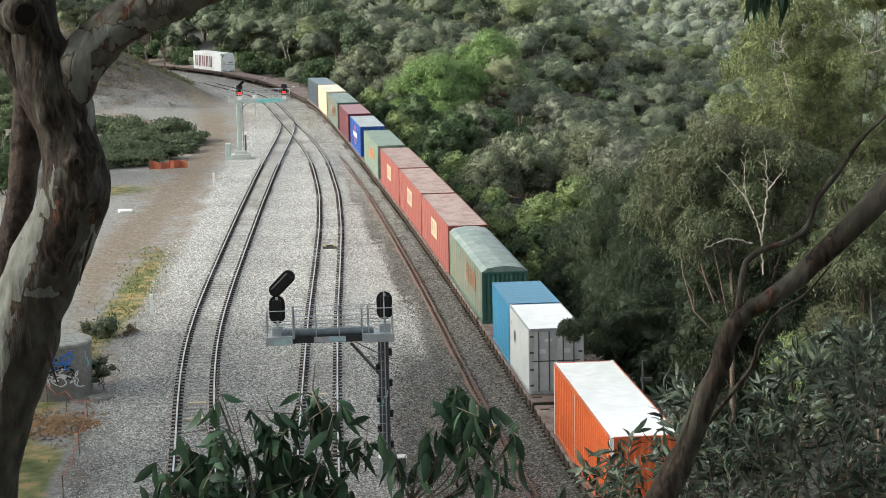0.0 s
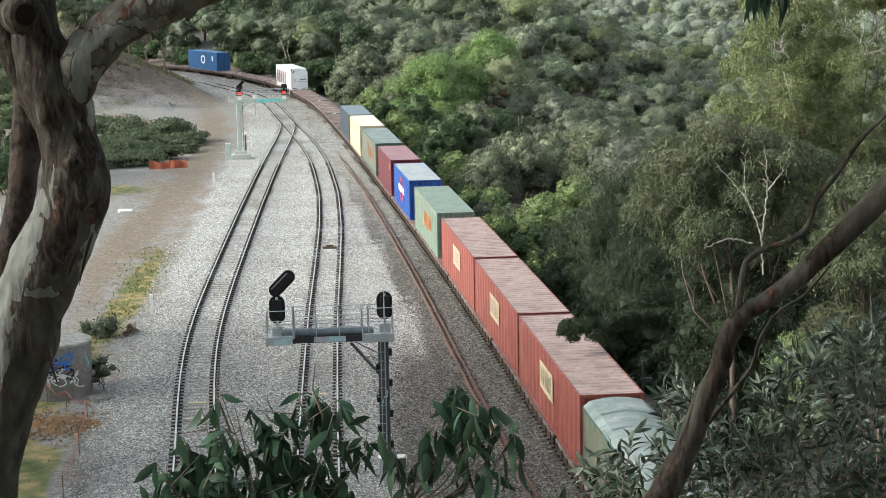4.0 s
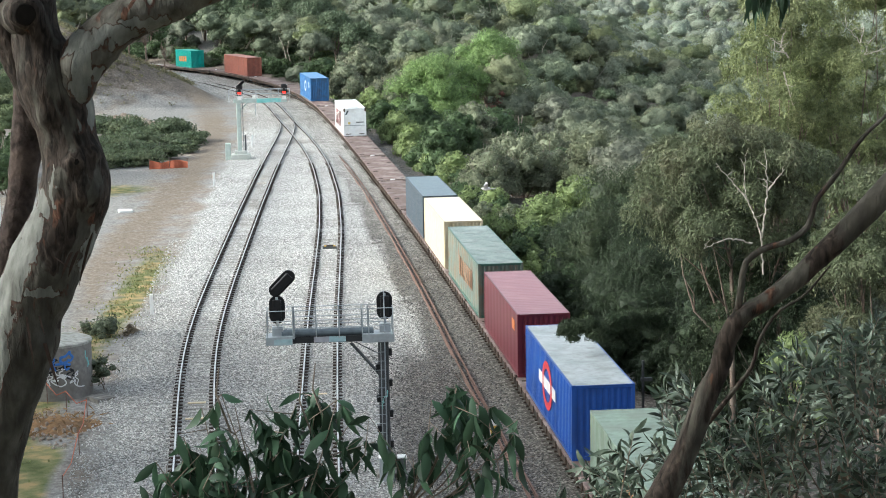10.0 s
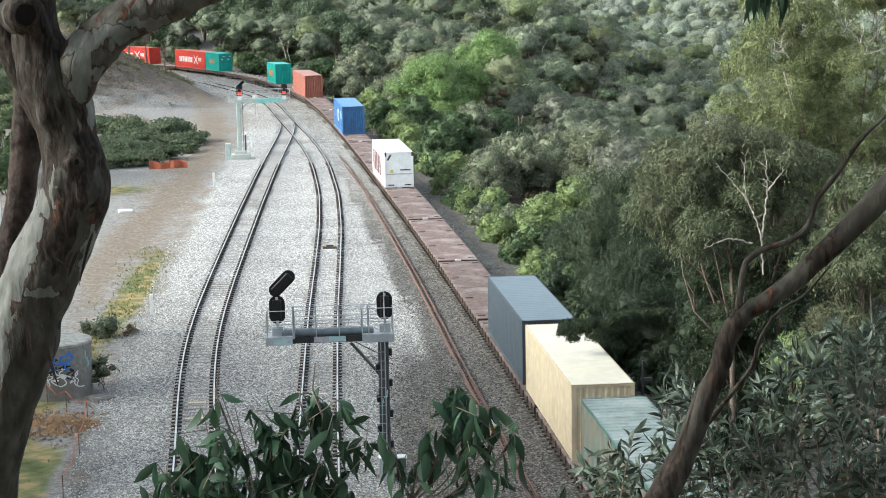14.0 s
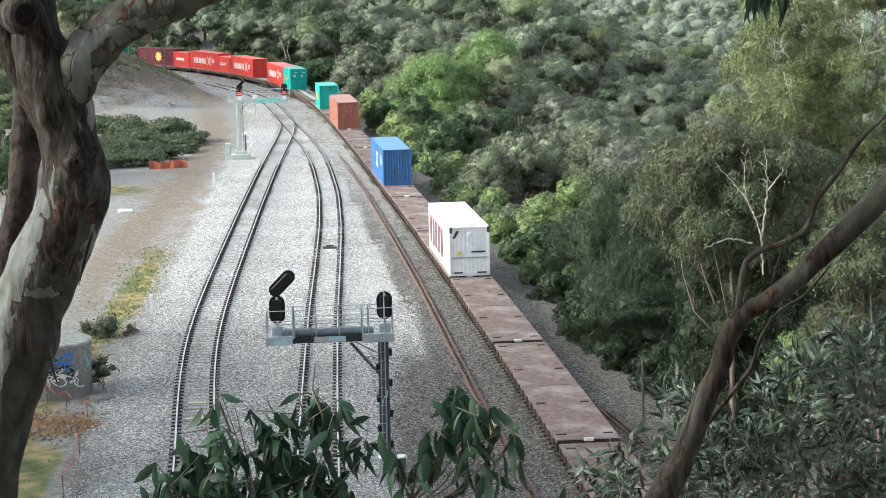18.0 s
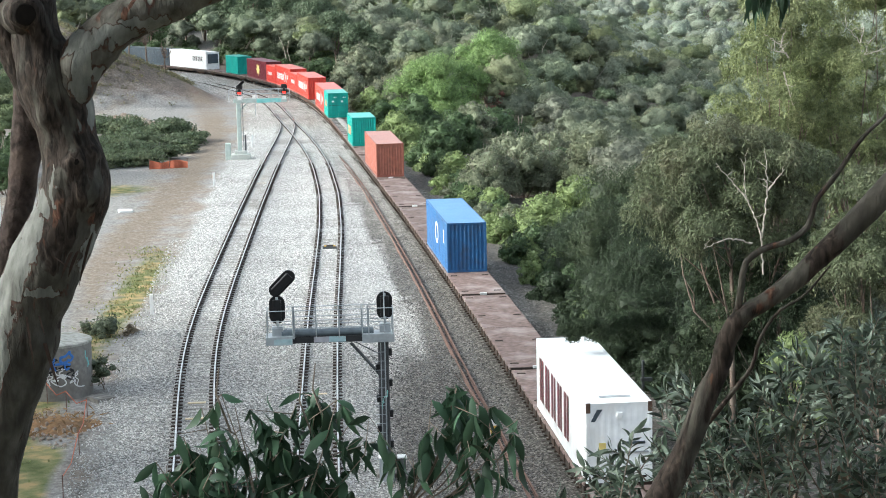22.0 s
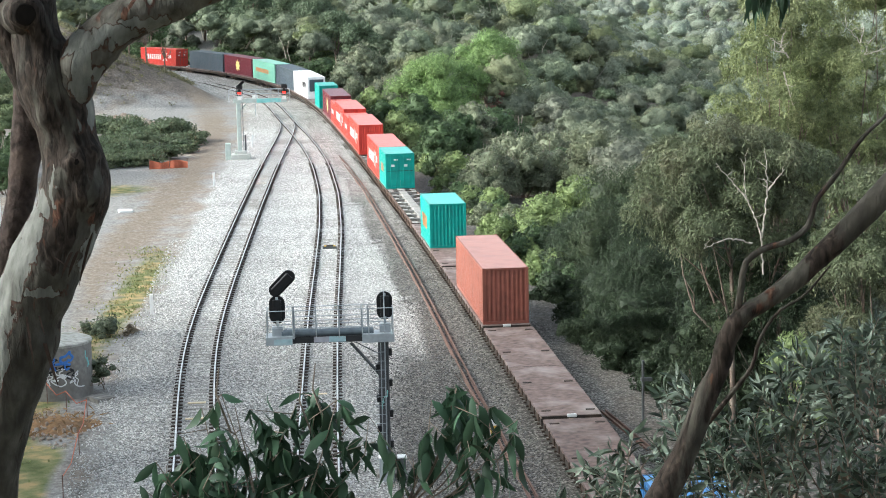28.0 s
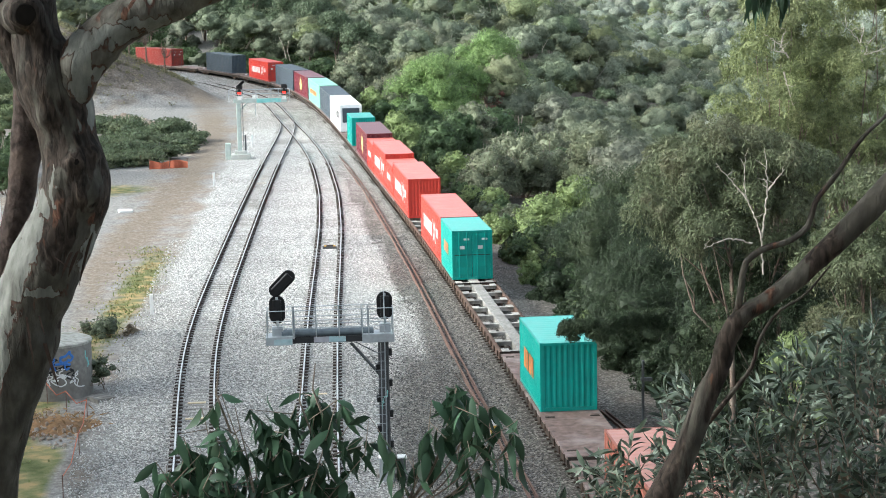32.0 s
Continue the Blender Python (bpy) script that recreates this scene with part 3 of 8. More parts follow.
def build_wagon_pattern():
    """A container flat wagon, 19.4 m over its deck."""
    w = thing("flat_wagon", "rusty brown empty container flat wagon on the rails", "wagon", "wagons of the train")
    a = 9.72
    part("deck", Shape().box(-1.3, 1.3, -a, a, -0.12, 0.0, 0.02), M["deck"], w)
    for side in (-1, 1):
        x = side * 1.24
        part("side_sill", Shape().box(x - 0.05, x + 0.05, -a, a, -0.42, -0.12), M["under"], w)
        for y in np.arange(-a + 0.5, a, 1.22):
            part("stake_pocket", POCKET, None, w).matrix_basis = Matrix.Translation((side * 1.305, y, 0))
    part("centre_sill", Shape().box(-0.25, 0.25, -a, a, -0.6, -0.12), M["under"], w)
    for y in (0.0,):
        part("deck_seam", Shape().box(-1.28, 1.28, y - 0.015, y + 0.015, 0.0, 0.006), M["under"], w)
    # dark blocks on the deck stand for the shaded lock recesses
    for y in (-8.9, -3.4, 3.4, 8.9):
        for x in (-0.95, 0.95):
            part("container_lock", Shape().box(x - 0.2, x + 0.2, y - 0.07, y + 0.07, 0.0, 0.03, 0.01), M["under"], w)
    for e in (-1, 1):
        part("headstock", Shape().box(-1.25, 1.25, e * 9.72 - 0.06, e * 9.72 + 0.06, -0.5, -0.02), M["under"], w)
        part("coupler", Shape().box(-0.14, 0.14, min(e * 9.72, e * 10.02), max(e * 9.72, e * 10.02), -0.34, -0.08, 0.03), M["under"], w)
        bogie = part("bogie", Shape().box(-0.95, 0.95, e * 7.1 - 0.3, e * 7.1 + 0.3, -0.62, -0.36, 0.04), M["under"], w)
        for side in (-1, 1):
            f = Shape().box(side * 0.98 - 0.07, side * 0.98 + 0.07, e * 7.1 - 1.25, e * 7.1 + 1.25, -0.62, -0.42, 0.04)
            f.box(side * 0.98 - 0.09, side * 0.98 + 0.09, e * 7.1 - 0.35, e * 7.1 + 0.35, -0.72, -0.62)
            part("side_frame", f, M["bracket"], bogie)
            for k in (-0.9, 0.9):
                y = e * 7.1 + k
                wh = Shape().tube([(side * 0.66, y, -0.54), (side * 0.78, y, -0.54)], [0.46, 0.46], 16)
                part("wheel", wh, M["wheel"], bogie)
    part("end_plate", Shape().box(-0.2, 0.2, -9.86, -9.74, -0.06, 0.06, 0.01), M["white"], w, "white number plate")
    return w


def build_skeleton_pattern():
    w = thing("skeleton_wagon", "grey skeletal container wagon with open frame", "wagon", "wagons of the train")
    a = 9.72
    part("spine", Shape().box(-0.3, 0.3, -a, a, -0.45, 0.0, 0.02), M["sleeper"], w)
    for side in (-1, 1):
        x = side * 1.2
        part("side_sill", Shape().box(x - 0.08, x + 0.08, -a, a, -0.4, -0.02, 0.02), M["bracket"], w)
        for y in np.arange(-a + 0.5, a, 1.22):
            part("stake_pocket", POCKET, None, w).matrix_basis = Matrix.Translation((side * 1.305, y, -0.01))
    for y in np.arange(-9.4, 9.5, 2.35):
        part("cross_bearer", Shape().box(-1.2, 1.2, y - 0.12, y + 0.12, -0.25, -0.03, 0.02), M["sleeper"], w)
        for x in (-1.12, 0.75):
            part("lock_plate", Shape().box(x, x + 0.37, y - 0.35, y + 0.35, -0.03, 0.0), M["sleeper"], w)
    for e in (-1, 1):
        part("headstock", Shape().box(-1.25, 1.25, e * 9.66 - 0.06, e * 9.66 + 0.06, -0.5, -0.02), M["under"], w)
        part("coupler", Shape().box(-0.14, 0.14, min(e * 9.72, e * 10.02), max(e * 9.72, e * 10.02), -0.34, -0.08, 0.03), M["under"], w)
        bogie = part("bogie", Shape().box(-0.95, 0.95, e * 7.1 - 1.2, e * 7.1 + 1.2, -0.62, -0.45, 0.04), M["under"], w)
        for side in (-1, 1):
            part("side_frame", Shape().box(side * 0.98 - 0.07, side * 0.98 + 0.07, e * 7.1 - 1.25, e * 7.1 + 1.25, -0.62, -0.42, 0.04), M["bracket"], bogie)
            for k in (-0.9, 0.9):
                y = e * 7.1 + k
                part("wheel", Shape().tube([(side * 0.66, y, -0.54), (side * 0.78, y, -0.54)], [0.46, 0.46], 16), M["wheel"], bogie)
    return w


def build_wagons():
    flat, bones = build_wagon_pattern(), build_skeleton_pattern()
    used = {"flat": False, "bones": False}
    for n in range(-14, 21):
        kind = "bones" if n in (7, 8, 9) else "flat"
        src = bones if kind == "bones" else flat
        ob = src if not used[kind] else copy_thing(src, Matrix())
        used[kind] = True
        RIDERS.append((ob, n * 20.05 - 0.05, 20.0, DECK))


build_wagons()


def corrugated(y0, y1, z0, z1, period, depth, x, outward):
    """An upright corrugated sheet in the plane x, running along y."""
    s = Shape()
    n = max(1, round((y1 - y0) / period))
    p = (y1 - y0) / n
    prof = []
    for i in range(n):
        a = y0 + i * p
        prof += [(a, 0), (a + 0.26 * p, 0), (a + 0.5 * p, -depth), (a + 0.76 * p, -depth)]
    prof.append((y1, 0))
    for i in range(len(prof) - 1):
        (a, da), (b, db) = prof[i], prof[i + 1]
        q = [(x + outward * da, a, z0), (x + outward * db, b, z0), (x + outward * db, b, z1), (x + outward * da, a, z1)]
        s.face(q if outward > 0 else q[::-1])
    return s.weld()


def turned(shape, fn):
    shape.v = [fn(*p) for p in shape.v]
    return shape


def container(label, u0, length, height, colour, roof=None, period=0.278, depth=0.036, near="wall", arched=False, trim=None, roof_period=0.45, roof_depth=0.004, marks=(), name="shipping_container", post=None, end=None, end_depth=0.05, rod=None):
    """A freight container; its near end looks along the train's way. marks: (shape, y0, y1, z0, z1, material, label) on both long sides."""
    c = thing(name, label, "container", "containers of the train")
    a, h, w = length / 2, height, 1.22
    roof, trim, post = roof or colour, trim or colour, post or colour
    e = 0.1
    for side, tag in ((-1, 1), (1, 1)):
        part("side_wall", corrugated(-a + e, a - e, 0.16, h - 0.1, period, depth, side * (w - 0.012), side), colour, c)
        x = side * w
        lo, hi = min(x, x - side * 0.07), max(x, x - side * 0.07)
        part("top_rail", Shape().box(lo, hi, -a + e, a - e, h - 0.1, h - 0.02), trim, c)
        part("bottom_rail", Shape().box(lo, hi, -a + e, a - e, 0.02, 0.16), trim, c)
        for y in (-a, a - e):
            part("corner_post", Shape().box(min(x, x - side * 0.14), max(x, x - side * 0.14), y, y + e, 0.0, h, 0.01), post, c)
    # ends
    turn = lambda sgn: (lambda x, y, z: (-y * sgn, x * sgn, z))
    ends = [(1, "wall")] + [(-1, near)]
    for sgn, what in ends:
        if what == "doors":
            for k in (-1, 1):
                lo, hi = (-w + 0.14, -0.01) if k < 0 else (0.01, w - 0.14)
                d = part("door", Shape().box(lo, hi, -a + 0.03, -a + 0.09, 0.14, h - 0.14, 0.01), colour, c)
                for z in np.linspace(0.3, h - 0.75, 4):
                    part("door_panel", Shape().box(lo + 0.12, hi - 0.12, -a + 0.012, -a + 0.03, z, z + (h - 0.9) / 4.6, 0.008), colour, d)
                for f in (0.28, 0.72):
                    xx = lo + (hi - lo) * f
                    part("lock_rod", Shape().rod((xx, -a - 0.02, 0.12), (xx, -a - 0.02, h - 0.12), 0.03), rod or M["galv_dark"], d)
                for z in (0.35, h * 0.36, h * 0.62, h - 0.4):
                    xe = lo if k < 0 else hi
                    part("hinge", Shape().box(xe - 0.09, xe + 0.09, -a - 0.01, -a + 0.03, z, z + 0.09, 0.01), rod or M["galv_dark"], d)
                part("door_gap", Shape().box(lo + 0.02, hi - 0.02, -a + 0.018, -a + 0.032, h * 0.5 - 0.02, h * 0.5 + 0.02), M["under"], d)
                part("door_label", Shape().box(hi - 0.5, hi - 0.16, -a + 0.0, -a + 0.012, h * 0.8, h * 0.8 + 0.12), M["white"], d)
                part("door_label", Shape().box(lo + 0.3, lo + 0.62, -a + 0.004, -a + 0.012, h * 0.62, h * 0.62 + 0.2), M["white"], d)
        elif what == "plain":
            part("end_wall", Shape().box(-w + 0.12, w - 0.12, -a + 0.02, -a + 0.1, 0.14, h - 0.12, 0.01), colour, c)
        else:
            part("end_wall", turned(corrugated(-w + 0.14, w - 0.14, 0.14, h - 0.1, 0.25, end_depth, a - 0.02, 1), turn(sgn)), end or colour, c)
        y = sgn * a
        lo, hi = min(y, y - sgn * 0.1), max(y, y - sgn * 0.1)
        part("end_header", Shape().box(-w + 0.14, w - 0.14, lo, hi, h - 0.12, h - 0.01), trim, c)
        part("end_sill", Shape().box(-w + 0.14, w - 0.14, lo, hi, 0.0, 0.15), trim, c)
    # roof
    s = Shape()
    if arched:
        ring = [(-w, -0.03), (-0.95, 0.17), (-0.45, 0.26), (0, 0.29), (0.45, 0.26), (0.95, 0.17), (w, -0.03)]
        n = 7
        for i in range(n):
            y0, y1 = -a + i * length / n, -a + (i + 1) * length / n
            for (xa, za), (xb, zb) in zip(ring, ring[1:]):
                s.face([(xa, y0, h + za), (xb, y0, h + zb), (xb, y1, h + zb), (xa, y1, h + za)])
            rib = [(x, z + 0.03) for x, z in ring]
            bow = Shape()
            for (xa, za), (xb, zb) in zip(rib, rib[1:]):
                bow.face([(xa, y0 - 0.04, h + za), (xb, y0 - 0.04, h + zb), (xb, y0 + 0.06, h + zb), (xa, y0 + 0.06, h + za)])
            if i:
                part("roof_rib", bow.weld(), roof, c)
        for y, rev in ((-a, False), (a, True)):
            p = [(x, y, h + z) for x, z in ring]
            s.face(p if rev else p[::-1])
    else:
        n = max(2, round((length - 0.2) / roof_period))
        p = (length - 0.2) / n
        x = w - 0.06
        for i in range(n):
            y = -a + 0.1 + i * p
            ys, zs = [y, y + 0.42 * p, y + 0.5 * p, y + 0.92 * p, y + p], [h - 0.014 - roof_depth, h - 0.014 - roof_depth, h - 0.014, h - 0.014, h - 0.014 - roof_depth]
            for j in range(4):
                s.face([(-x, ys[j], zs[j]), (x, ys[j], zs[j]), (x, ys[j + 1], zs[j + 1]), (-x, ys[j + 1], zs[j + 1])])
        for ya in (-a, a - 0.1):
            part("roof_edge", Shape().box(-x, x, ya, ya + 0.1, h - 0.05, h - 0.012), trim, c)
    part("roof", s.weld(), roof, c)
    for kind, y0, y1, z0, z1, mat, text in marks:
        for side in (-1, 1):
            k = mark_shape(kind, y0, y1, z0, z1)
            o = side * (w + 0.004)
            k = turned(k, lambda y, z, t, o=o, side=side: (o + side * t, side * y, z))
            part("marking", k, mat, c, text)
    RIDERS.append((c, u0, length, DECK + 0.02))
    return c


def mark_shape(kind, y0, y1, z0, z1):
    """A flat marking in (along, up, out), 6 mm thick."""
    s = Shape()

    def plate(pts):
        k = len(pts)
        s.face([(y, z, 0.006) for y, z in pts])
        s.face([(y, z, 0.0) for y, z in reversed(pts)])
        for i in range(k):
            (a, b), (c2, d2) = pts[i], pts[(i + 1) % k]
            s.face([(a, b, 0.0), (c2, d2, 0.0), (c2, d2, 0.006), (a, b, 0.006)])
    cy, cz, ry, rz = (y0 + y1) / 2, (z0 + z1) / 2, (y1 - y0) / 2, (z1 - z0) / 2
    if kind == "disc":
        plate([(cy + ry * math.cos(t), cz + rz * math.sin(t)) for t in np.linspace(0, 2 * math.pi, 20, endpoint=False)])
    elif kind == "ring":
        T = np.linspace(0, 2 * math.pi, 21)
        for t0, t1 in zip(T, T[1:]):
            plate([(cy + ry * f * math.cos(t), cz + rz * f * math.sin(t)) for f, t in ((1, t0), (1, t1), (0.68, t1), (0.68, t0))])
    elif kind == "star":
        plate([(cy + (ry if i % 2 == 0 else ry * 0.62) * math.cos(t), cz + (rz if i % 2 == 0 else rz * 0.62) * math.sin(t)) for i, t in enumerate(np.linspace(0, 2 * math.pi, 16, endpoint=False))])
    elif kind == "cross":
        for k in (-1, 1):
            plate([(y0, cz - k * rz), (y0 + 0.3 * ry, cz - k * rz), (y1, cz + k * rz), (y1 - 0.3 * ry, cz + k * rz)])
    elif kind == "bars":
        n = max(3, round((y1 - y0) / (0.8 * (z1 - z0))))
        p = (y1 - y0) / n
        for i in range(n):
            a = y0 + i * p
            plate([(a, z0), (a + 0.3 * p, z0), (a + 0.3 * p, z1), (a, z1)])
            plate([(a + 0.44 * p, z0), (a + 0.66 * p, z0), (a + 0.66 * p, z1), (a + 0.44 * p, z1)])
    else:
        plate([(y0, z0), (y1, z0), (y1, z1), (y0, z1)])
    return s


C = dict(
    orange=paint("orange_container_paint", (0.62, 0.13, 0.04)), white=paint("white_container_paint", (0.86, 0.87, 0.87), (0.78, 0.78, 0.77)),
    grey_white=paint("pale_grey_container_paint", (0.55, 0.58, 0.58), (0.45, 0.47, 0.47)), sky=paint("sky_blue_container_paint", (0.045, 0.21, 0.36)),
    green=weathered("weathered_green_paint", (0.15, 0.175, 0.135), (0.21, 0.16, 0.11), (0.1, 0.07, 0.05)), green_end=paint("dark_green_paint", (0.05, 0.13, 0.1)),
    red=weathered("faded_red_paint", (0.26, 0.066, 0.052), (0.2, 0.06, 0.05), (0.34, 0.16, 0.13), 0.35), red_roof=weathered("rusty_pink_roof", (0.42, 0.31, 0.28), (0.3, 0.2, 0.18), (0.2, 0.12, 0.1), 0.5),
    sage=weathered("sage_green_paint", (0.19, 0.25, 0.2), (0.16, 0.19, 0.15), (0.12, 0.13, 0.1), 0.4), blue=paint("deep_blue_paint", (0.02, 0.08, 0.33), (0.02, 0.06, 0.22)),
    grey_roof=weathered("weathered_grey_roof", (0.4, 0.43, 0.44), (0.28, 0.32, 0.32), (0.2, 0.2, 0.19), 0.5), maroon=paint("maroon_paint", (0.135, 0.02, 0.032), (0.11, 0.02, 0.028)),
    moss=weathered("weathered_teal_green_paint", (0.13, 0.17, 0.145), (0.2, 0.14, 0.09), (0.24, 0.1, 0.05), 0.5), cream=weathered("cream_paint", (0.6, 0.5, 0.34), (0.5, 0.43, 0.31), (0.38, 0.3, 0.2), 0.3),
    slate=weathered("slate_grey_paint", (0.05, 0.07, 0.09), (0.04, 0.055, 0.07), (0.1, 0.1, 0.1), 0.3), mid_blue=weathered("mid_blue_paint", (0.026, 0.125, 0.31), (0.024, 0.1, 0.25), (0.05, 0.06, 0.09), 0.45),
    rust=weathered("rust_orange_paint", (0.3, 0.098, 0.068), (0.24, 0.085, 0.06), (0.15, 0.06, 0.045), 0.35), teal=paint("teal_paint", (0.015, 0.33, 0.28), (0.015, 0.24, 0.21)),
    scarlet=paint("scarlet_paint", (0.56, 0.05, 0.035), (0.45, 0.045, 0.035)), mint=paint("mint_green_paint", (0.22, 0.48, 0.37), (0.18, 0.38, 0.3)),
    logo_faded=paint("faded_orange_marking", (0.34, 0.17, 0.09)), moss_roof=weathered("mossy_grey_roof", (0.22, 0.27, 0.25), (0.36, 0.38, 0.37), (0.13, 0.15, 0.14), 0.6),
    logo_orange=paint("orange_marking", (0.75, 0.24, 0.06)), logo_gold=paint("gold_marking", (0.75, 0.6, 0.2)), logo_red=paint("red_marking", (0.6, 0.04, 0.05)),
    # roofs paler than their sides: the sky's sheen is put into the colour
    cream_roof=paint("skylit_cream_roof", (0.72, 0.66, 0.52), (0.62, 0.56, 0.45)),
    maroon_roof=paint("skylit_maroon_roof", (0.27, 0.1, 0.12), (0.34, 0.16, 0.17)), rust_roof=paint("skylit_rust_roof", (0.4, 0.17, 0.13), (0.3, 0.13, 0.1)), blue_roof=paint("skylit_blue_roof", (0.07, 0.22, 0.47), (0.1, 0.26, 0.48)),
    slate_roof=paint("skylit_slate_roof", (0.12, 0.165, 0.195), (0.1, 0.13, 0.15)), scarlet_roof=paint("skylit_scarlet_roof", (0.6, 0.13, 0.1), (0.62, 0.2, 0.16)), teal_roof=paint("skylit_teal_roof", (0.05, 0.42, 0.36), (0.1, 0.42, 0.37)),
    reefer=paint("stained_white_paint", (0.85, 0.87, 0.88), (0.77, 0.76, 0.73)), ox=paint("ox_blood_lettering", (0.17, 0.045, 0.05)), ink=paint("dark_lettering", (0.06, 0.05, 0.055)), brown_red=paint("brown_red_paint", (0.3, 0.05, 0.04)),
)


def build_load():
    W = C["white"]
    wide = dict(period=1.05, depth=0.05)
    container("orange ribbed container with a white roof", -258.2, 12.19, 2.93, C["orange"], W, marks=[("plate", -1.1, -1.0, 0.2, 2.8, C["grey_white"], "")], period=0.4, depth=0.07, post=W)
    container("pale grey short container with double doors", -239.0, 6.06, 2.93, C["grey_white"], W, near="doors", depth=0.01, trim=M["galv"], marks=[("plate", -1.6, -1.2, 1.5, 2.0, C["ink"], ""), ("plate", -2.6, -2.4, 2.1, 2.3, C["ink"], "")])
    container("plain sky blue short container", -232.7, 6.06, 2.93, C["sky"])
    container("weathered green louvre container with an arched roof", -222.4, 15.4, 2.75, C["green"], C["moss_roof"], arched=True, end=C["green_end"], trim=C["green_end"], post=C["green_end"], near="wall", **wide, marks=[("bars", 0.5, 5.2, 1.2, 2.2, C["logo_faded"], "faded orange lettering as plain bars")])
    for u in (-206.3, -189.7, -173.0):
        container("long faded red container with a rusty pale roof", u, 16.1, 2.98, C["red"], C["red_roof"], roof_period=0.55, roof_depth=0.03, **wide,
                  marks=[("plate", -1.7, 1.7, 1.15, 2.3, C["cream"], "pale sign panel"), ("bars", -1.5, 1.5, 1.35, 2.1, C["ink"], "dark lettering as plain bars")])
    container("long sage green container with orange lettering", -154.2, 14.6, 2.95, C["sage"], **wide, marks=[("bars", -1.2, 3.6, 1.15, 2.1, C["logo_orange"], "orange lettering as plain bars")])
    container("deep blue container with a red and white badge", -135.6, 12.19, 2.93, C["blue"], C["grey_roof"], period=0.35, marks=[("ring", -1.3, 1.3, 0.55, 2.6, C["logo_red"], "red ring badge"), ("plate", -2.2, 2.2, 1.35, 1.85, W, "white name bar")])
    container("plain maroon red container", -120.8, 12.19, 2.93, C["maroon"], C["maroon_roof"], period=1.2, depth=0.01, marks=[("plate", 4.3, 5.2, 2.0, 2.5, C["logo_orange"], "")])
    container("weathered green and orange long container", -106.1, 14.6, 2.93, C["moss"], C["moss_roof"], roof_depth=0.02, trim=C["green_end"], **wide, marks=[("bars", -1.5, 5.0, 1.0, 2.1, C["logo_faded"], "faded orange lettering as plain bars")])
    container("plain cream yellow container", -89.4, 12.19, 2.95, C["cream"], C["cream_roof"], depth=0.01)
    container("dark slate grey container", -76.2, 12.19, 2.93, C["slate"], C["slate_roof"], depth=0.015)
    fcl = container("white container with large dark lettering", 0.0, 12.19, 2.98, C["reefer"], depth=0.008, end_depth=0.006, marks=[("bars", -5.2, 2.7, 0.55, 2.35, C["ox"], "large dark lettering as plain bars")])
    y = -6.095
    part("roof_plate", Shape().box(-0.55, 0.6, y + 0.9, y + 1.15, 2.975, 2.99), C["grey_roof"], fcl, "grey plate on the roof")
    part("end_lamp", Shape().box(-0.1, 0.12, y - 0.06, y + 0.02, 2.4, 2.62, 0.02), W, fcl)
    for xx in (-1.14, 1.14):
        part("rust_patch", Shape().box(xx - 0.082, xx + 0.082, y - 0.006, y + 0.05, 2.62, 2.985), M["bracket"], fcl, "rusty corner casting")
    part("end_rail", Shape().box(-1.08, 1.08, y - 0.02, y + 0.02, 1.1, 1.16, 0.01), M["galv"], fcl)
    part("end_label", Shape().box(-0.75, -0.5, y - 0.012, y + 0.015, 1.25, 1.5), C["logo_gold"], fcl, "yellow square label")
    part("end_lettering", Shape().box(0.1, 0.95, y - 0.012, y + 0.015, 1.42, 1.52), C["slate"], fcl, "dark code as a plain bar")
    part("end_stripe", Shape().face([(-1.05, y - 0.01, 2.3), (-0.9, y - 0.01, 2.3), (-0.62, y - 0.01, 2.75), (-0.82, y - 0.01, 2.75)]).face([(-0.82, y - 0.004, 2.75), (-0.62, y - 0.004, 2.75), (-0.9, y - 0.004, 2.3), (-1.05, y - 0.004, 2.3)]), C["slate"], fcl)
    for x in (-1.0, 0.45):
        part("fork_pocket", Shape().box(x, x + 0.55, y - 0.012, y + 0.02, 0.16, 0.24), M["under"], fcl)
    container("mid blue container with a white badge", 47.8, 12.19, 3.05, C["mid_blue"], C["blue_roof"], marks=[("ring", -0.6, 1.2, 1.0, 2.4, W, "white ring badge"), ("plate", 4.0, 4.5, 1.6, 2.4, W, "")])
    container("rust orange corrugated container", 100.7, 12.19, 2.97, C["rust"], C["rust_roof"])
    container("teal short container with an orange mark", 127.8, 6.06, 2.95, C["teal"], C["teal_roof"], marks=[("bars", -1.6, 1.4, 1.0, 1.9, C["logo_orange"], "")])
    container("teal short container with double doors", 161.7, 6.06, 2.95, C["teal"], C["teal_roof"], near="doors", rod=C["teal"], marks=[("bars", -1.2, 1.2, 1.2, 1.9, C["logo_orange"], "")])
    letters = [("bars", -4.2, 1.2, 1.0, 1.9, W, "white lettering as plain bars"), ("cross", 1.5, 3.2, 0.8, 2.2, W, "white crossed mark"), ("bars", 3.4, 4.6, 1.3, 1.9, W, "")]
    short = [("bars", -2.0, 1.2, 1.1, 1.6, W, "")]
    container("scarlet container with white lettering", 168.1, 12.19, 2.93, C["scarlet"], C["scarlet_roof"], marks=letters)
    container("scarlet container with white lettering", 189.6, 12.19, 2.93, C["scarlet"], C["scarlet_roof"], marks=letters)
    container("short scarlet container with white lettering", 202.2, 6.06, 2.55, C["scarlet"], C["scarlet_roof"], marks=short)
    container("scarlet container with white lettering", 208.5, 12.19, 2.93, C["scarlet"], C["scarlet_roof"], marks=letters)
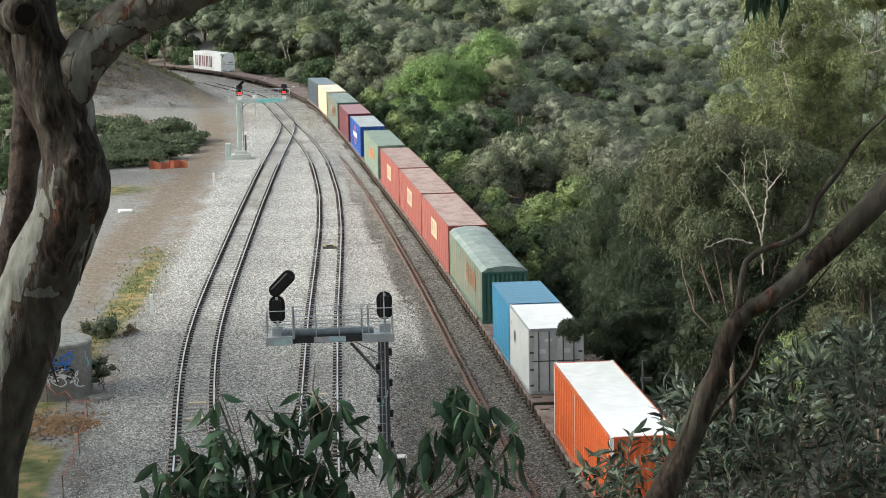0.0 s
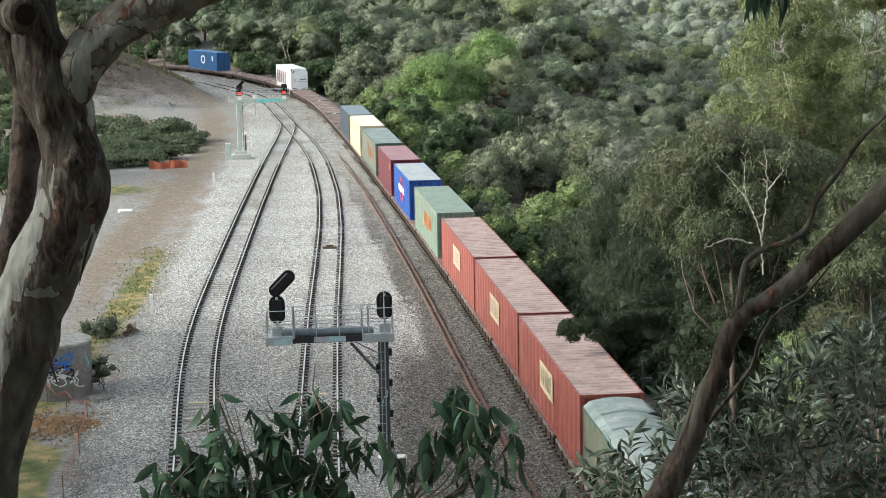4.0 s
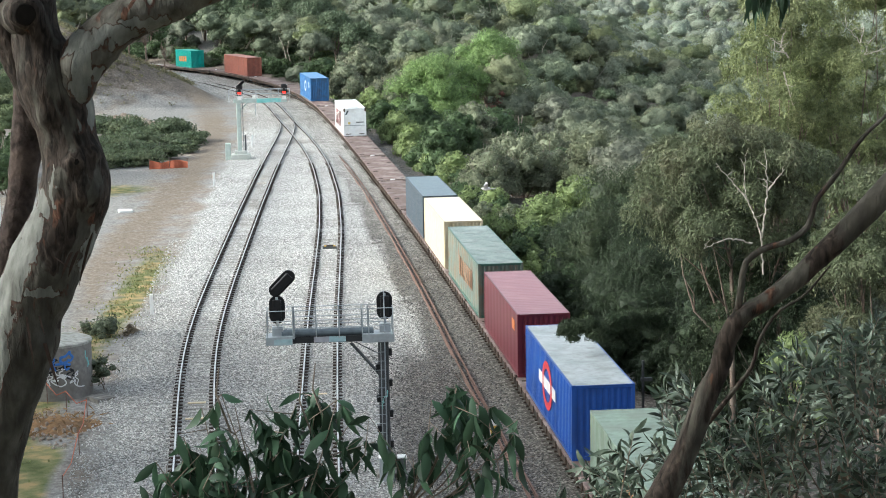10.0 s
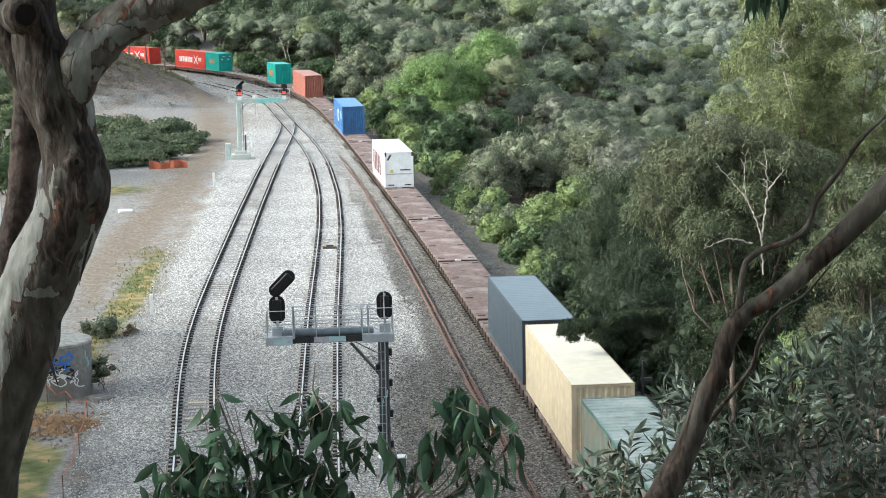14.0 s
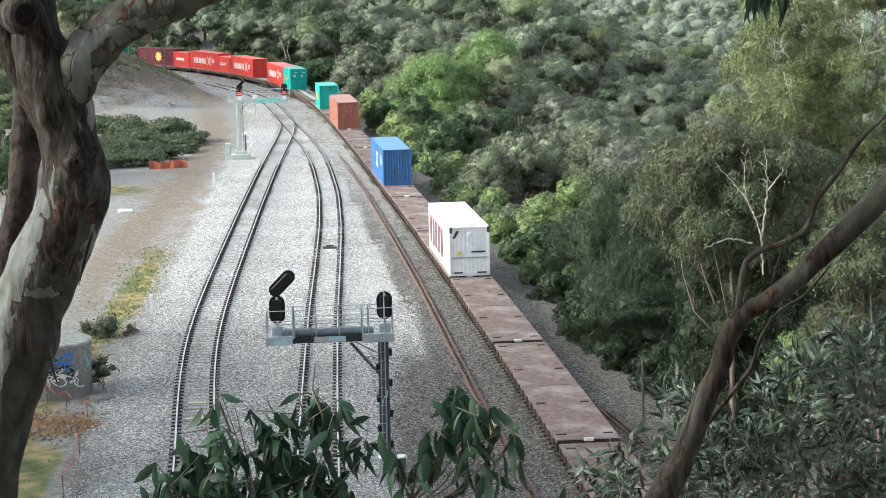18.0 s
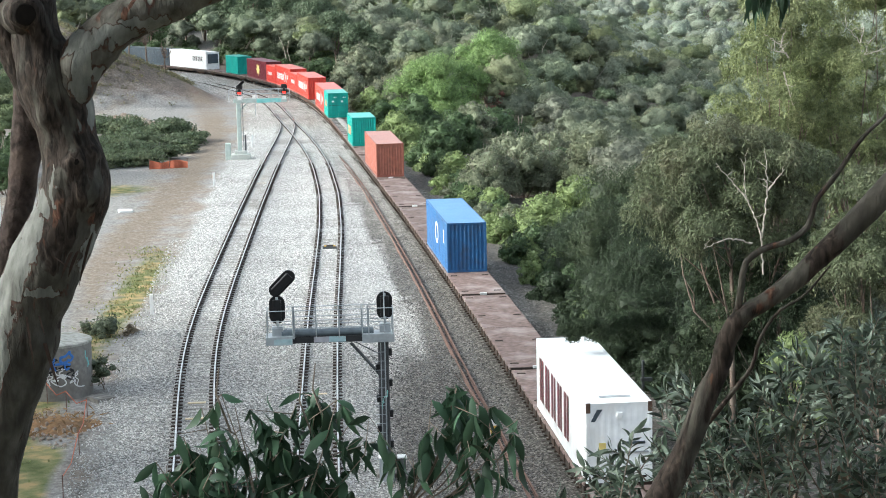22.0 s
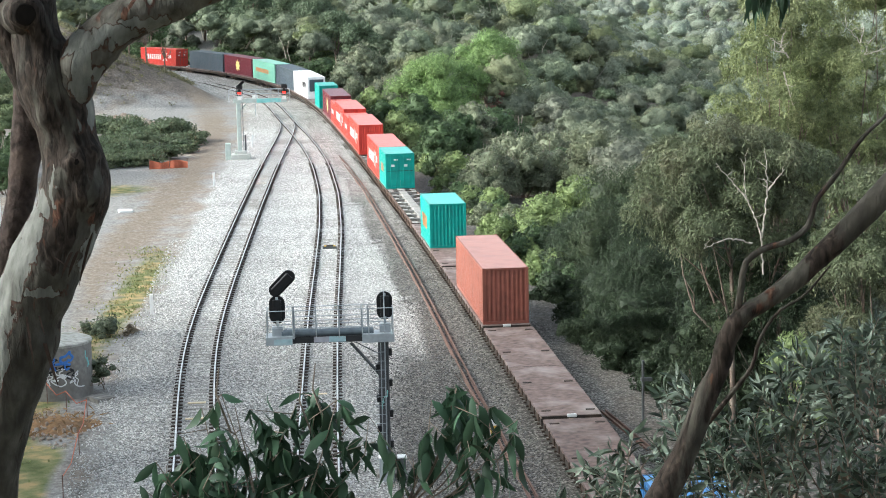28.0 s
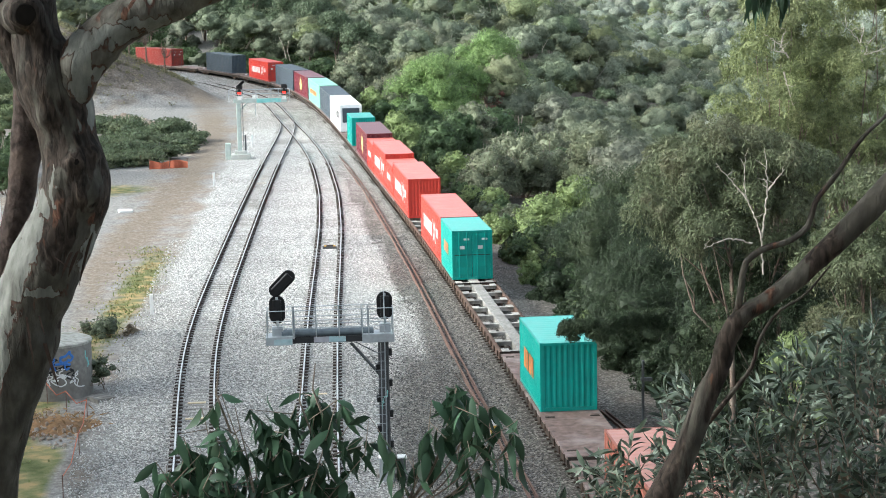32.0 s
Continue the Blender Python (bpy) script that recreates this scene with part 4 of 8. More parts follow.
    container("short scarlet container with white lettering", 221.0, 6.06, 2.55, C["scarlet"], C["scarlet_roof"], marks=short)
    container("maroon container with a gold star badge", 227.3, 12.19, 2.93, C["maroon"], marks=[("star", -0.2, 2.3, 0.5, 2.5, C["logo_gold"], "gold star badge")])
    container("plain teal short freight container", 244.8, 6.06, 2.9, C["teal"])
    cab = container("white container with an open dark end", 260.4, 14.6, 2.93, W, near="plain", depth=0.01, marks=[("bars", 2.0, 6.0, 1.3, 2.1, C["ink"], "")])
    # dark panel on the end wall, painted for the shaded inside
    part("dark_opening", Shape().box(-0.95, 0.95, -7.36, -7.3, 1.0, 2.6), C["slate"], cab, "dark panel standing for the open end's inside")
    container("plain slate grey freight container", 275.6, 14.6, 2.93, C["slate"])
    container("mint green container with orange lettering", 291.2, 14.6, 2.93, C["mint"], marks=[("bars", -5.0, 3.5, 1.2, 1.8, C["logo_orange"], "")])
    container("maroon container with a gold star badge", 306.9, 14.6, 2.93, C["maroon"], marks=[("star", -1.2, 1.4, 0.5, 2.5, C["logo_gold"], "gold star badge")])
    container("dark slate grey container", 322.5, 14.6, 2.93, C["slate"])
    container("scarlet container with white lettering", 342.6, 12.19, 2.93, C["scarlet"], near="doors", marks=letters)
    container("dark slate grey container", 364.5, 12.19, 2.93, C["slate"])
    container("brown red container with double doors", 391.0, 12.19, 2.9, C["brown_red"], near="doors")


build_load()


def motions():
    for ob, u0, length, z in RIDERS:
        walk(ob, [(t, on_track(u0, length, t, z)) for t in range(0, 33)])
    fly_bird()


# ---------------------------------------------------------------- trees
ICO = [(-0.53, 0, 0.85), (0.53, 0, 0.85), (-0.53, 0, -0.85), (0.53, 0, -0.85), (0, 0.85, 0.53), (0, 0.85, -0.53), (0, -0.85, 0.53), (0, -0.85, -0.53), (0.85, 0.53, 0), (-0.85, 0.53, 0), (0.85, -0.53, 0), (-0.85, -0.53, 0)]
ICO_F = np.array([(0, 1, 4), (0, 4, 9), (9, 4, 5), (4, 8, 5), (4, 1, 8), (8, 1, 10), (8, 10, 3), (5, 8, 3), (5, 3, 2), (2, 3, 7), (7, 3, 10), (7, 10, 6), (7, 6, 11), (11, 6, 0), (0, 6, 1), (6, 10, 1), (9, 11, 0), (9, 2, 11), (9, 5, 2), (7, 11, 2)])


def dome(level):
    """Unit triangles of a ball without its underside, as an array (n, 3, 3)."""
    T = np.array(ICO)[ICO_F]
    T = T / np.linalg.norm(T, axis=-1, keepdims=True)
    for _ in range(level):
        a, b, c = T[:, 0], T[:, 1], T[:, 2]
        ab, bc, ca = (unit(a + b), unit(b + c), unit(c + a))
        T = np.concatenate([np.stack(q, 1) for q in ((a, ab, ca), (ab, b, bc), (ca, bc, c), (ab, bc, ca))])
    return T[T[..., 2].mean(1) > -0.3]


DOME0, DOME1 = dome(0), dome(1)


def shared(T):
    """A dome's corners and its faces by number, for smooth shading."""
    v, inv = np.unique(np.round(T.reshape(-1, 3), 5), axis=0, return_inverse=True)
    return v, np.asarray(inv).reshape(-1, 3)


SHELL = [shared(dome(k)) for k in range(4)]


def blob_skin(rng, c, r, squash, unit_dome, rough=0.13):
    """An uneven leafy skin over a clump; equal corners get equal shifts."""
    k = rng.uniform(2.5, 4.5, 3)
    ph = rng.uniform(0, 6, 3)
    f = 1 + rough * (np.sin(unit_dome @ (k * 2.1) + ph[0]) * 0.8 + np.sin(unit_dome @ (k[::-1] * np.array([4.2, -4.6, 3.9])) + ph[1]) + 0.7 * np.sin(unit_dome @ (np.array([9.7, 8.3, -9.1])) + ph[2]))
    return np.asarray(c) + unit_dome * (f * r)[..., None] * np.array([1, 1, squash])


def blob_points(rng, c, r, n, squash=0.8, inner=0.35):
    """n places in the outer shell of a clump, and the way out of it at each."""
    d = unit(rng.normal(0, 1, (n, 3)))
    d[:, 2] = np.where(d[:, 2] < -0.45, -d[:, 2], d[:, 2])
    rad = r * (1 - inner * rng.random((n, 1)) ** 2) * (1 + 0.14 * np.sin(d[:, :1] * 5 + c[0]) * np.cos(d[:, 1:2] * 4 + c[1]))
    p = d * rad
    p[:, 2] *= squash
    return np.asarray(c) + p, d


def crown_mesh(name, rng, blobs, per_area, length, width, droop=0.3, squash=0.8, spread=0.9, core=0.55):
    out = []
    for x, y, z, r in blobs:
        n = int(per_area * r * r)
        p, d = blob_points(rng, (x, y, z), r, n, squash, 0.5)
        out.append(leaf_cards(rng, p, d, length, width, droop, spread, 3))
        if core:
            out.append(blob_skin(rng, (x, y, z), r * core, squash, DOME1, 0.09))
    return quads_mesh(name, np.concatenate(out), 3)


def knobs(rng, n_sub, low):
    """Leafy knobs spread evenly over a unit dome: ways out, places and radii."""
    k = np.arange(n_sub) + 0.5
    z = 1 - (1 - low) * k / n_sub
    a = k * 2.39996 + rng.uniform(0, 6.283)
    w = np.sqrt(np.maximum(0, 1 - z * z))
    d = unit(np.stack([w * np.cos(a), w * np.sin(a), z], 1) + rng.normal(0, 0.16, (n_sub, 3)))
    return d, d * rng.uniform(0.58, 0.84, (n_sub, 1)), 1.22 / math.sqrt(n_sub) * rng.uniform(0.7, 1.3, n_sub)


def lumpy(rng, c, r, n_sub, cards, size, wide, squash=0.82, low=-0.3, droop=0.2, hang=0.0, tuft=None, loose=0.75):
    """Triangles of one domed crown, each knob thick with leaves on its outside."""
    d, mid, rs = tuft or knobs(rng, n_sub, low)
    n_sub, flat = len(d), np.array([1, 1, squash]) * r
    e = unit(rng.normal(0, 1, (n_sub, cards, 3)) + d[:, None] * 0.8 + np.array([0, 0, 0.3]))
    p = np.asarray(c) + (mid[:, None] + e * (rs[:, None] * rng.uniform(0.86, 1.08, (n_sub, cards)))[..., None]) * flat
    p, e = p.reshape(-1, 3), e.reshape(-1, 3)
    if not hang:
        return leaf_cards(rng, p, e, size, wide, droop, loose, 3)
    n = len(p)
    p[:, 2] -= np.where(rng.random(n) < 0.3, rng.random(n) ** 2 * hang, 0)
    way = unit(rng.normal(0, 0.55, (n, 3)) + np.array([0, 0, -0.8]) + e * 0.6)
    side = unit(np.cross(way, e + rng.normal(0, 0.4, (n, 3))))
    ln, wd = size * rng.uniform(0.6, 1.4, (n, 1)), wide * rng.uniform(0.6, 1.4, (n, 1))
    return np.stack([p - side * wd / 2, p + side * wd / 2, p + way * ln], 1)


def shell(rng, c, r, tuft, level, squash=0.82):
    """Corners of the uneven skin that closes a knobbly crown, on the dome of that level."""
    _, mid, rs = tuft
    v = SHELL[level][0]
    dot = v @ mid.T
    under = rs[None] ** 2 - (mid * mid).sum(1)[None] + dot ** 2
    t = np.where(under > 0, dot + np.sqrt(np.maximum(under, 0)), 0).max(1)
    t = np.maximum(t, 0.5) * (0.87 + rng.normal(0, 0.045, len(v)))
    return np.asarray(c) + v * t[:, None] * np.array([1, 1, squash]) * r


def shells_mesh(name, skins, tone, hue):
    """One smooth mesh of many crowns' skins: (level, corners) each."""
    V = np.concatenate([v for _, v in skins]).astype(np.float32)
    n0, F = 0, []
    for level, v in skins:
        F.append(SHELL[level][1] + n0)
        n0 += len(v)
    F = np.concatenate(F).astype(np.int32)
    me = bpy.data.meshes.new(name)
    me.vertices.add(len(V))
    me.vertices.foreach_set("co", V.ravel())
    me.loops.add(F.size)
    me.loops.foreach_set("vertex_index", F.ravel())
    me.polygons.add(len(F))
    me.polygons.foreach_set("loop_start", np.arange(0, F.size, 3, dtype=np.int32))
    me.update(calc_edges=True)
    me.shade_smooth()
    toned(me, [len(v) for _, v in skins], tone, hue)
    return me


def toned(me, corners, tone, hue):
    """Give each crown in a mesh, by its count of corners, one tone and one hue."""
    for key, v in (("tone", tone), ("hue", hue)):
        me.attributes.new(key, "FLOAT", "POINT").data.foreach_set("value", np.repeat(np.asarray(v, np.float32), np.asarray(corners)))


def gum(label, x, y, top, radius, leaf_mat, seed, n_blobs, low, per_area, clump, length=0.17, width=0.05):
    """A gum tree: pale forking stem and drooping rounded clumps over the outside of its crown."""
    rng = np.random.default_rng(seed)
    z0 = float(terrain(x, y)[0])
    h = top - z0
    t = thing("gum_tree", label, "tree", at=Matrix.Translation((x, y, z0 - 0.15)))
    zc, hh = h * (1 + low) / 2, h * (1 - low) / 2
    k = np.arange(n_blobs) + 0.5
    zz = 1 - 1.75 * k / n_blobs
    a = k * 2.39996 + rng.uniform(0, 6)
    w = np.sqrt(np.maximum(0.02, 1 - zz * zz))
    q = rng.uniform(0.62, 0.84, n_blobs)
    blobs = [(w[i] * math.cos(a[i]) * radius * q[i], w[i] * math.sin(a[i]) * radius * q[i], zc + zz[i] * (hh - clump * 0.8) + rng.normal(0, 0.25), clump * rng.uniform(0.75, 1.25)) for i in range(n_blobs)]
    tri = []
    for bx, by, bz, r in blobs:
        tri.append(lumpy(rng, (bx, by, bz), r, 11, int(per_area * r * r / 11), length, width, 0.72, -0.35, hang=0.55 * r))
        tri.append(blob_skin(rng, (bx, by, bz - 0.06 * r), r * 0.5, 0.62, DOME1))
    part("crown", quads_mesh("crown", np.concatenate(tri), 3), leaf_mat, t)
    tips = [(b[0] * 0.95, b[1] * 0.95, b[2] - b[3] * 0.3) for b in blobs[::max(1, n_blobs // 10)]]
    part("trunk", limb_shape(rng, (0, 0, 0), tips, 0.15), M["bark"], t, smooth=True)
    return t


def valley_tree(label, x, y, h, radius, leaf_mat, seed, cards, size, group=""):
    """A round-headed gum: three or four domed heads on a forked pale stem."""
    rng = np.random.default_rng(seed)
    t = thing("gum_tree", label, "tree", group, at=Matrix.Translation((x, y, float(terrain(x, y)[0]) - 0.15)))
    heads = [(0, 0, h - radius * 0.62, radius * 0.75)]
    for i in range(3):
        a = rng.uniform(0, 1.2) + 2.1 * i
        heads.append((radius * 0.62 * math.cos(a), radius * 0.62 * math.sin(a), h - radius * rng.uniform(0.8, 1.35), radius * rng.uniform(0.45, 0.6)))
    tri, skins = [], []
    for hx, hy, hz, r in heads:
        tuft = knobs(rng, 15, -0.3)
        tri.append(lumpy(rng, (hx, hy, hz), r, 15, int(cards * r * r / 15), size, size * 0.62, 0.8, -0.3, 0.35, tuft=tuft, loose=0.45))
        skins.append((2, shell(rng, (hx, hy, hz), r, tuft, 2, 0.8)))
    tone, hue = np.clip(rng.uniform(0.2, 0.8) + rng.normal(0, 0.1, 4), 0, 1), np.full(4, rng.random())
    me = quads_mesh("leaves", np.concatenate(tri), 3)
    toned(me, [len(q) * 3 for q in tri], tone, hue)
    part("leaves", me, leaf_mat, t)
    part("crown", shells_mesh("crown", skins, tone, hue), leaf_mat, t)
    part("trunk", limb_shape(rng, (0, 0, 0), [(b[0], b[1], b[2] + 0.3 * b[3]) for b in heads], 0.13, 5), M["pale_bark"], t, smooth=True)
    return t


def bare_limbs(t, runs, r=0.05):
    rng = np.random.default_rng(len(runs))
    for run in runs:
        P = fine([(*p, r * (1 - 0.75 * i / (len(run) - 1))) for i, p in enumerate(run)], 0.12)
        P[1:-1, :3] += rng.normal(0, 0.02, (len(P) - 2, 3))
        s = Shape().tube([tuple(q[:3]) for q in P], [q[3] for q in P], 5, 0.25)
        for _ in range(5):
            a = P[rng.integers(len(P) // 3, len(P)), :3]
            b = a + rng.normal(0, 0.22, 3) + np.array([0, 0, 0.12])
            s.tube([tuple(a), tuple((a + b) / 2 + rng.normal(0, 0.05, 3)), tuple(b)], [r * 0.4, r * 0.28, r * 0.12], 4)
        part("bare_limb", s, M["dry"], t, "bleached bare limb")


def limb_shape(rng, root, tips, r0, sides=6, wob=0.25):
    """A forked wooden frame: a stem that splits towards each tip."""
    s = Shape()
    root = np.array(root, float)
    top = np.array(tips).mean(0)
    fork = root + (top - root) * 0.45
    stem = [(*root, r0), (*(root + (fork - root) * 0.5 + rng.normal(0, wob * 0.4, 3)), r0 * 0.85), (*fork, r0 * 0.7)]
    S = fine(stem, 1.2)
    s.tube([tuple(q[:3]) for q in S], [q[3] for q in S], sides, 0.15)
    for t in tips:
        t = np.array(t)
        mid = fork + (t - fork) * 0.5 + rng.normal(0, wob, 3) + np.array([0, 0, -0.08 * np.linalg.norm(t - fork)])
        S = fine([(*fork, r0 * 0.55), (*mid, r0 * 0.32), (*t, r0 * 0.08)], 1.1)
        s.tube([tuple(q[:3]) for q in S], [max(0.012, q[3]) for q in S], 4, 0.12)
        for _ in range(2):
            e = mid + (t - mid) * rng.uniform(0.1, 0.6) + rng.normal(0, 0.07, 3) * np.linalg.norm(t - fork)
            s.tube([tuple(mid), tuple((mid + e) / 2 + rng.normal(0, 0.1, 3)), tuple(e)], [r0 * 0.22, r0 * 0.13, r0 * 0.04], 4)
    return s


def tree(name, label, x, y, top, radius, leaf_mat, seed, bark="bark", base=None, n_blobs=12, per_area=55, length=0.35, width=0.16, droop=0.5, low=0.35, squash=0.8, blob=0.42, r0=None, category="tree", spread=0.9, group="", core=0.55):
    """A tree or shrub standing at (x, y): stem, limbs and a crown of leafy clumps with gaps; top is its height over the rails."""
    rng = np.random.default_rng(seed)
    z0 = float(terrain(x, y)[0]) if base is None else base
    z0 -= 0.8 if category == "shrub" else 0.0
    h = top - z0
    t = thing(name, label, category, group, at=Matrix.Translation((x, y, z0 - 0.15)))
    blobs = []
    for i in range(n_blobs):
        a, q = rng.uniform(0, 2 * math.pi), math.sqrt(rng.random()) * radius * 0.72
        k = rng.random()
        zc = h * (low + (1 - low) * (0.15 + 0.72 * k))
        taper = 1 - 0.45 * max(0, (k - 0.5) * 2) ** 1.5
        blobs.append((q * math.cos(a) * taper, q * math.sin(a) * taper, zc, radius * blob * rng.uniform(0.7, 1.25)))
    blobs.append((0, 0, h - radius * blob * 0.75, radius * blob * 0.9))
    part("crown", crown_mesh("crown", rng, blobs, per_area, length, width, droop, squash, spread, core), leaf_mat, t)
    tips = [(b[0] * 0.8, b[1] * 0.8, b[2] - b[3] * 0.3) for b in blobs[::max(2, len(blobs) // 7)]]
    part("trunk", limb_shape(rng, (0, 0, 0), tips, r0 or 0.014 * h + 0.04), M[bark], t, smooth=True)
    return t


def shrub(label, x, y, top, radius, leaf_mat, seed, size, bark="bark", group=""):
    """A rounded shrub of several knobbly heads on thin stems, some with bare twigs standing out."""
    rng = np.random.default_rng(seed)
    z0 = float(terrain(x, y)[0]) - 0.8
    h = top - z0
    t = thing("shrub", label, "shrub", group, at=Matrix.Translation((x, y, z0 - 0.15)))
    heads = [(0, 0, h - radius * 0.5, radius * 0.6)]
    n = 6 if radius > 1.6 else 4
    for i in range(n):
        a, q = 6.283 * i / n + rng.uniform(-0.3, 0.3), radius * rng.uniform(0.45, 0.68)
        heads.append((q * math.cos(a), q * math.sin(a), h - radius * rng.uniform(0.6, 1.15), radius * rng.uniform(0.36, 0.5)))
    if h > radius * 1.5:               # leafy down to the ground
        heads += [(radius * 0.5 * math.cos(a), radius * 0.5 * math.sin(a), max(0.5, h * 0.38), radius * 0.5) for a in rng.uniform(0, 1) + np.arange(4) * 1.571]
    tri, skins = [], []
    for hx, hy, hz, r in heads:
        tuft = knobs(rng, 14, -0.4)
        tri.append(lumpy(rng, (hx, hy, hz), r, 14, int(8.0 * r * r / (0.5 * size * size * 0.55) / 14 * 0.95), size, size * 0.55, 0.9, -0.4, -0.1, tuft=tuft, loose=0.7))
        skins.append((1, shell(rng, (hx, hy, hz), r * 0.93, tuft, 1, 0.9)))
    part("leaves", quads_mesh("leaves", np.concatenate(tri), 3), leaf_mat, t)
    part("crown", shells_mesh("crown", skins, [0.5] * len(skins), [0.5] * len(skins)), leaf_mat, t)
    s = Shape()
    for hx, hy, hz, r in heads:
        s.tube([(0, 0, 0), (hx * 0.5 + rng.normal(0, 0.1), hy * 0.5, hz * 0.55), (hx, hy, hz)], [0.06, 0.045, 0.02], 5)
    part("stems", s, M["bark"], t)
    if bark == "dry":
        s = Shape()
        for hx, hy, hz, r in heads:
            for _ in range(9):
                d = unit(rng.normal(0, 0.5, 3) + np.array([0, 0, 1.0]))
                b0 = np.array([hx, hy, hz])
                s.tube([tuple(b0), tuple(b0 + d * r * 0.7 + rng.normal(0, 0.05, 3)), tuple(b0 + d * r * rng.uniform(1.05, 1.4))], [0.025, 0.018, 0.006], 4)
        part("bare_twigs", s, M["twig_grey"], t, "grey bare twigs")
    return t


def build_trees():
    # gums right of the line, near the camera's hill
    gum_label = "tall olive-green gum tree with drooping leaves and pale limbs"
    gums = [gum(gum_label, x, y, top, r, M[m], 11 + i, n, low, dens, c) for i, (x, y, top, r, n, low, dens, c, m) in enumerate([
        (5.2, 73, 14.4, 3.6, 20, 0.5, 2100, 1.3, "gum_leaf"), (9.6, 83, 19.0, 2.6, 16, 0.42, 1500, 1.3, "lime_leaf"), (13.6, 84, 20.3, 3.4, 20, 0.4, 1400, 1.35, "lime_leaf"), (9.4, 67, 13.0, 2.7, 18, 0.25, 1900, 1.15, "gum_leaf"),
        (13.6, 91, 15.6, 3.9, 22, 0.2, 1200, 1.5, "lime_leaf"), (7.6, 74, 9.6, 3.4, 20, 0.1, 1100, 1.3, "oak_leaf")])]
    # bleached limbs on them
    for g, runs, r in ((gums[1], [[(9.4, 80.6, 15.5), (8.9, 80.4, 16.1), (8.4, 80.3, 16.5)], [(9.0, 80.4, 16.0), (9.16, 80.3, 16.74)], [(9.3, 80.5, 15.7), (8.6, 80.4, 15.85)], [(8.82, 79.2, 15.0), (9.0, 79.3, 14.4), (9.4, 79.8, 13.5)]], 0.04),
                       (gums[2], [[(12.8, 81.0, 15.2), (12.6, 80.9, 16.1), (11.8, 80.7, 16.9)], [(12.66, 80.9, 16.0), (12.76, 80.8, 16.7)], [(12.8, 80.9, 15.5), (13.0, 80.8, 16.1)], [(12.8, 80.9, 15.55), (13.4, 80.7, 15.7), (14.0, 80.6, 16.0)]], 0.04),
                       (gums[0], [[(5.5, 69.3, 8.0), (5.32, 69.2, 9.75), (4.8, 69.2, 11.0), (4.74, 69.2, 12.5)], [(5.4, 69.2, 9.4), (5.58, 69.1, 11.2), (5.47, 69.1, 12.8)], [(4.9, 69.2, 10.8), (4.3, 69.1, 11.5), (3.6, 69.0, 12.3)], [(5.6, 69.1, 11.2), (6.2, 69.0, 12.0)], [(4.9, 68.6, 9.3), (3.9, 68.4, 9.5), (3.0, 68.3, 9.2)]], 0.04)):
        o = g.matrix_basis.translation
        bare_limbs(g, [[(p[0] - o.x, p[1] - o.y, p[2] - o.z) for p in run] for run in runs], r)
    # she-oaks over the track
    oak = "dark fine-leaved she-oak beside the track"
    tree("she_oak", "dark fine-leaved she-oak overhanging the track", 5.2, 92.5, 5.6, 3.9, M["oak_leaf"], 21, n_blobs=30, per_area=420, length=0.34, width=0.035, droop=0.7, low=0.02, blob=0.36)
    near_oak = tree("she_oak", oak, 5.8, 79.5, 6.2, 2.3, M["oak_leaf"], 27, n_blobs=20, per_area=420, length=0.3, width=0.032, droop=0.7, low=0.1, blob=0.4)
    z0 = near_oak.matrix_basis.translation.z
    rng = np.random.default_rng(28)
    arm = fine([(0, 0, 4.0 - z0, 0.08), (-3.2, -2.6, 5.0 - z0, 0.06), (-5.2, -4.0, 5.1 - z0, 0.035), (-6.8, -4.6, 5.0 - z0, 0.012)], 0.2)
    part("overhanging_limb", Shape().tube([tuple(q[:3]) for q in arm], [q[3] for q in arm], 6, 0.1), M["bark"], near_oak)
    tufts = [(x - 5.8, y - 79.5, z - z0, r) for x, y, z, r in ((-1.35, 74.8, 4.85, 0.3), (-1.15, 75, 5.02, 0.42), (-0.8, 75, 4.98, 0.5), (-0.95, 74.8, 4.6, 0.3), (-0.4, 75, 5.0, 0.5), (-0.1, 74.7, 4.72, 0.42), (0.15, 74.6, 4.6, 0.34), (0.5, 75.2, 4.95, 0.52), (0.9, 75.6, 5.0, 0.5), (1.5, 76, 5.0, 0.55), (2.2, 76.5, 4.9, 0.65), (3.0, 77, 4.7, 0.75), (3.8, 77.6, 4.5, 0.85))]
    part("overhanging_foliage", crown_mesh("overhanging_foliage", rng, tufts, 3600, 0.2, 0.035, 0.9), M["oak_leaf"], near_oak)
    tree("she_oak", oak, 4.9, 76.2, 8.0, 2.7, M["oak_leaf"], 29, n_blobs=24, per_area=520, length=0.28, width=0.032, droop=0.7, low=0.1, blob=0.4)
    tree("she_oak", oak, 6.3, 100, 7.4, 4.5, M["oak_leaf"], 24, n_blobs=32, per_area=400, length=0.34, width=0.038, droop=0.7, low=0.02, blob=0.36)
    tree("she_oak", oak, 8.6, 107, 8.6, 5.0, M["oak_leaf"], 22, n_blobs=32, per_area=330, length=0.36, width=0.04, droop=0.7, low=0.02, blob=0.36)
    tree("she_oak", oak, 6.8, 116, 4.2, 3.6, M["oak_leaf"], 23, n_blobs=30, per_area=300, length=0.4, width=0.045, droop=0.7, low=0.02, blob=0.38)
    tree("she_oak", oak, 13.0, 116, 6.4, 4.8, M["oak_leaf"], 25, n_blobs=30, per_area=260, length=0.4, width=0.05, droop=0.7, low=0.02, blob=0.38)
    tree("she_oak", oak, 7.4, 126, 2.9, 2.9, M["oak_leaf"], 26, n_blobs=28, per_area=260, length=0.4, width=0.05, droop=0.6, low=0.02, blob=0.38)
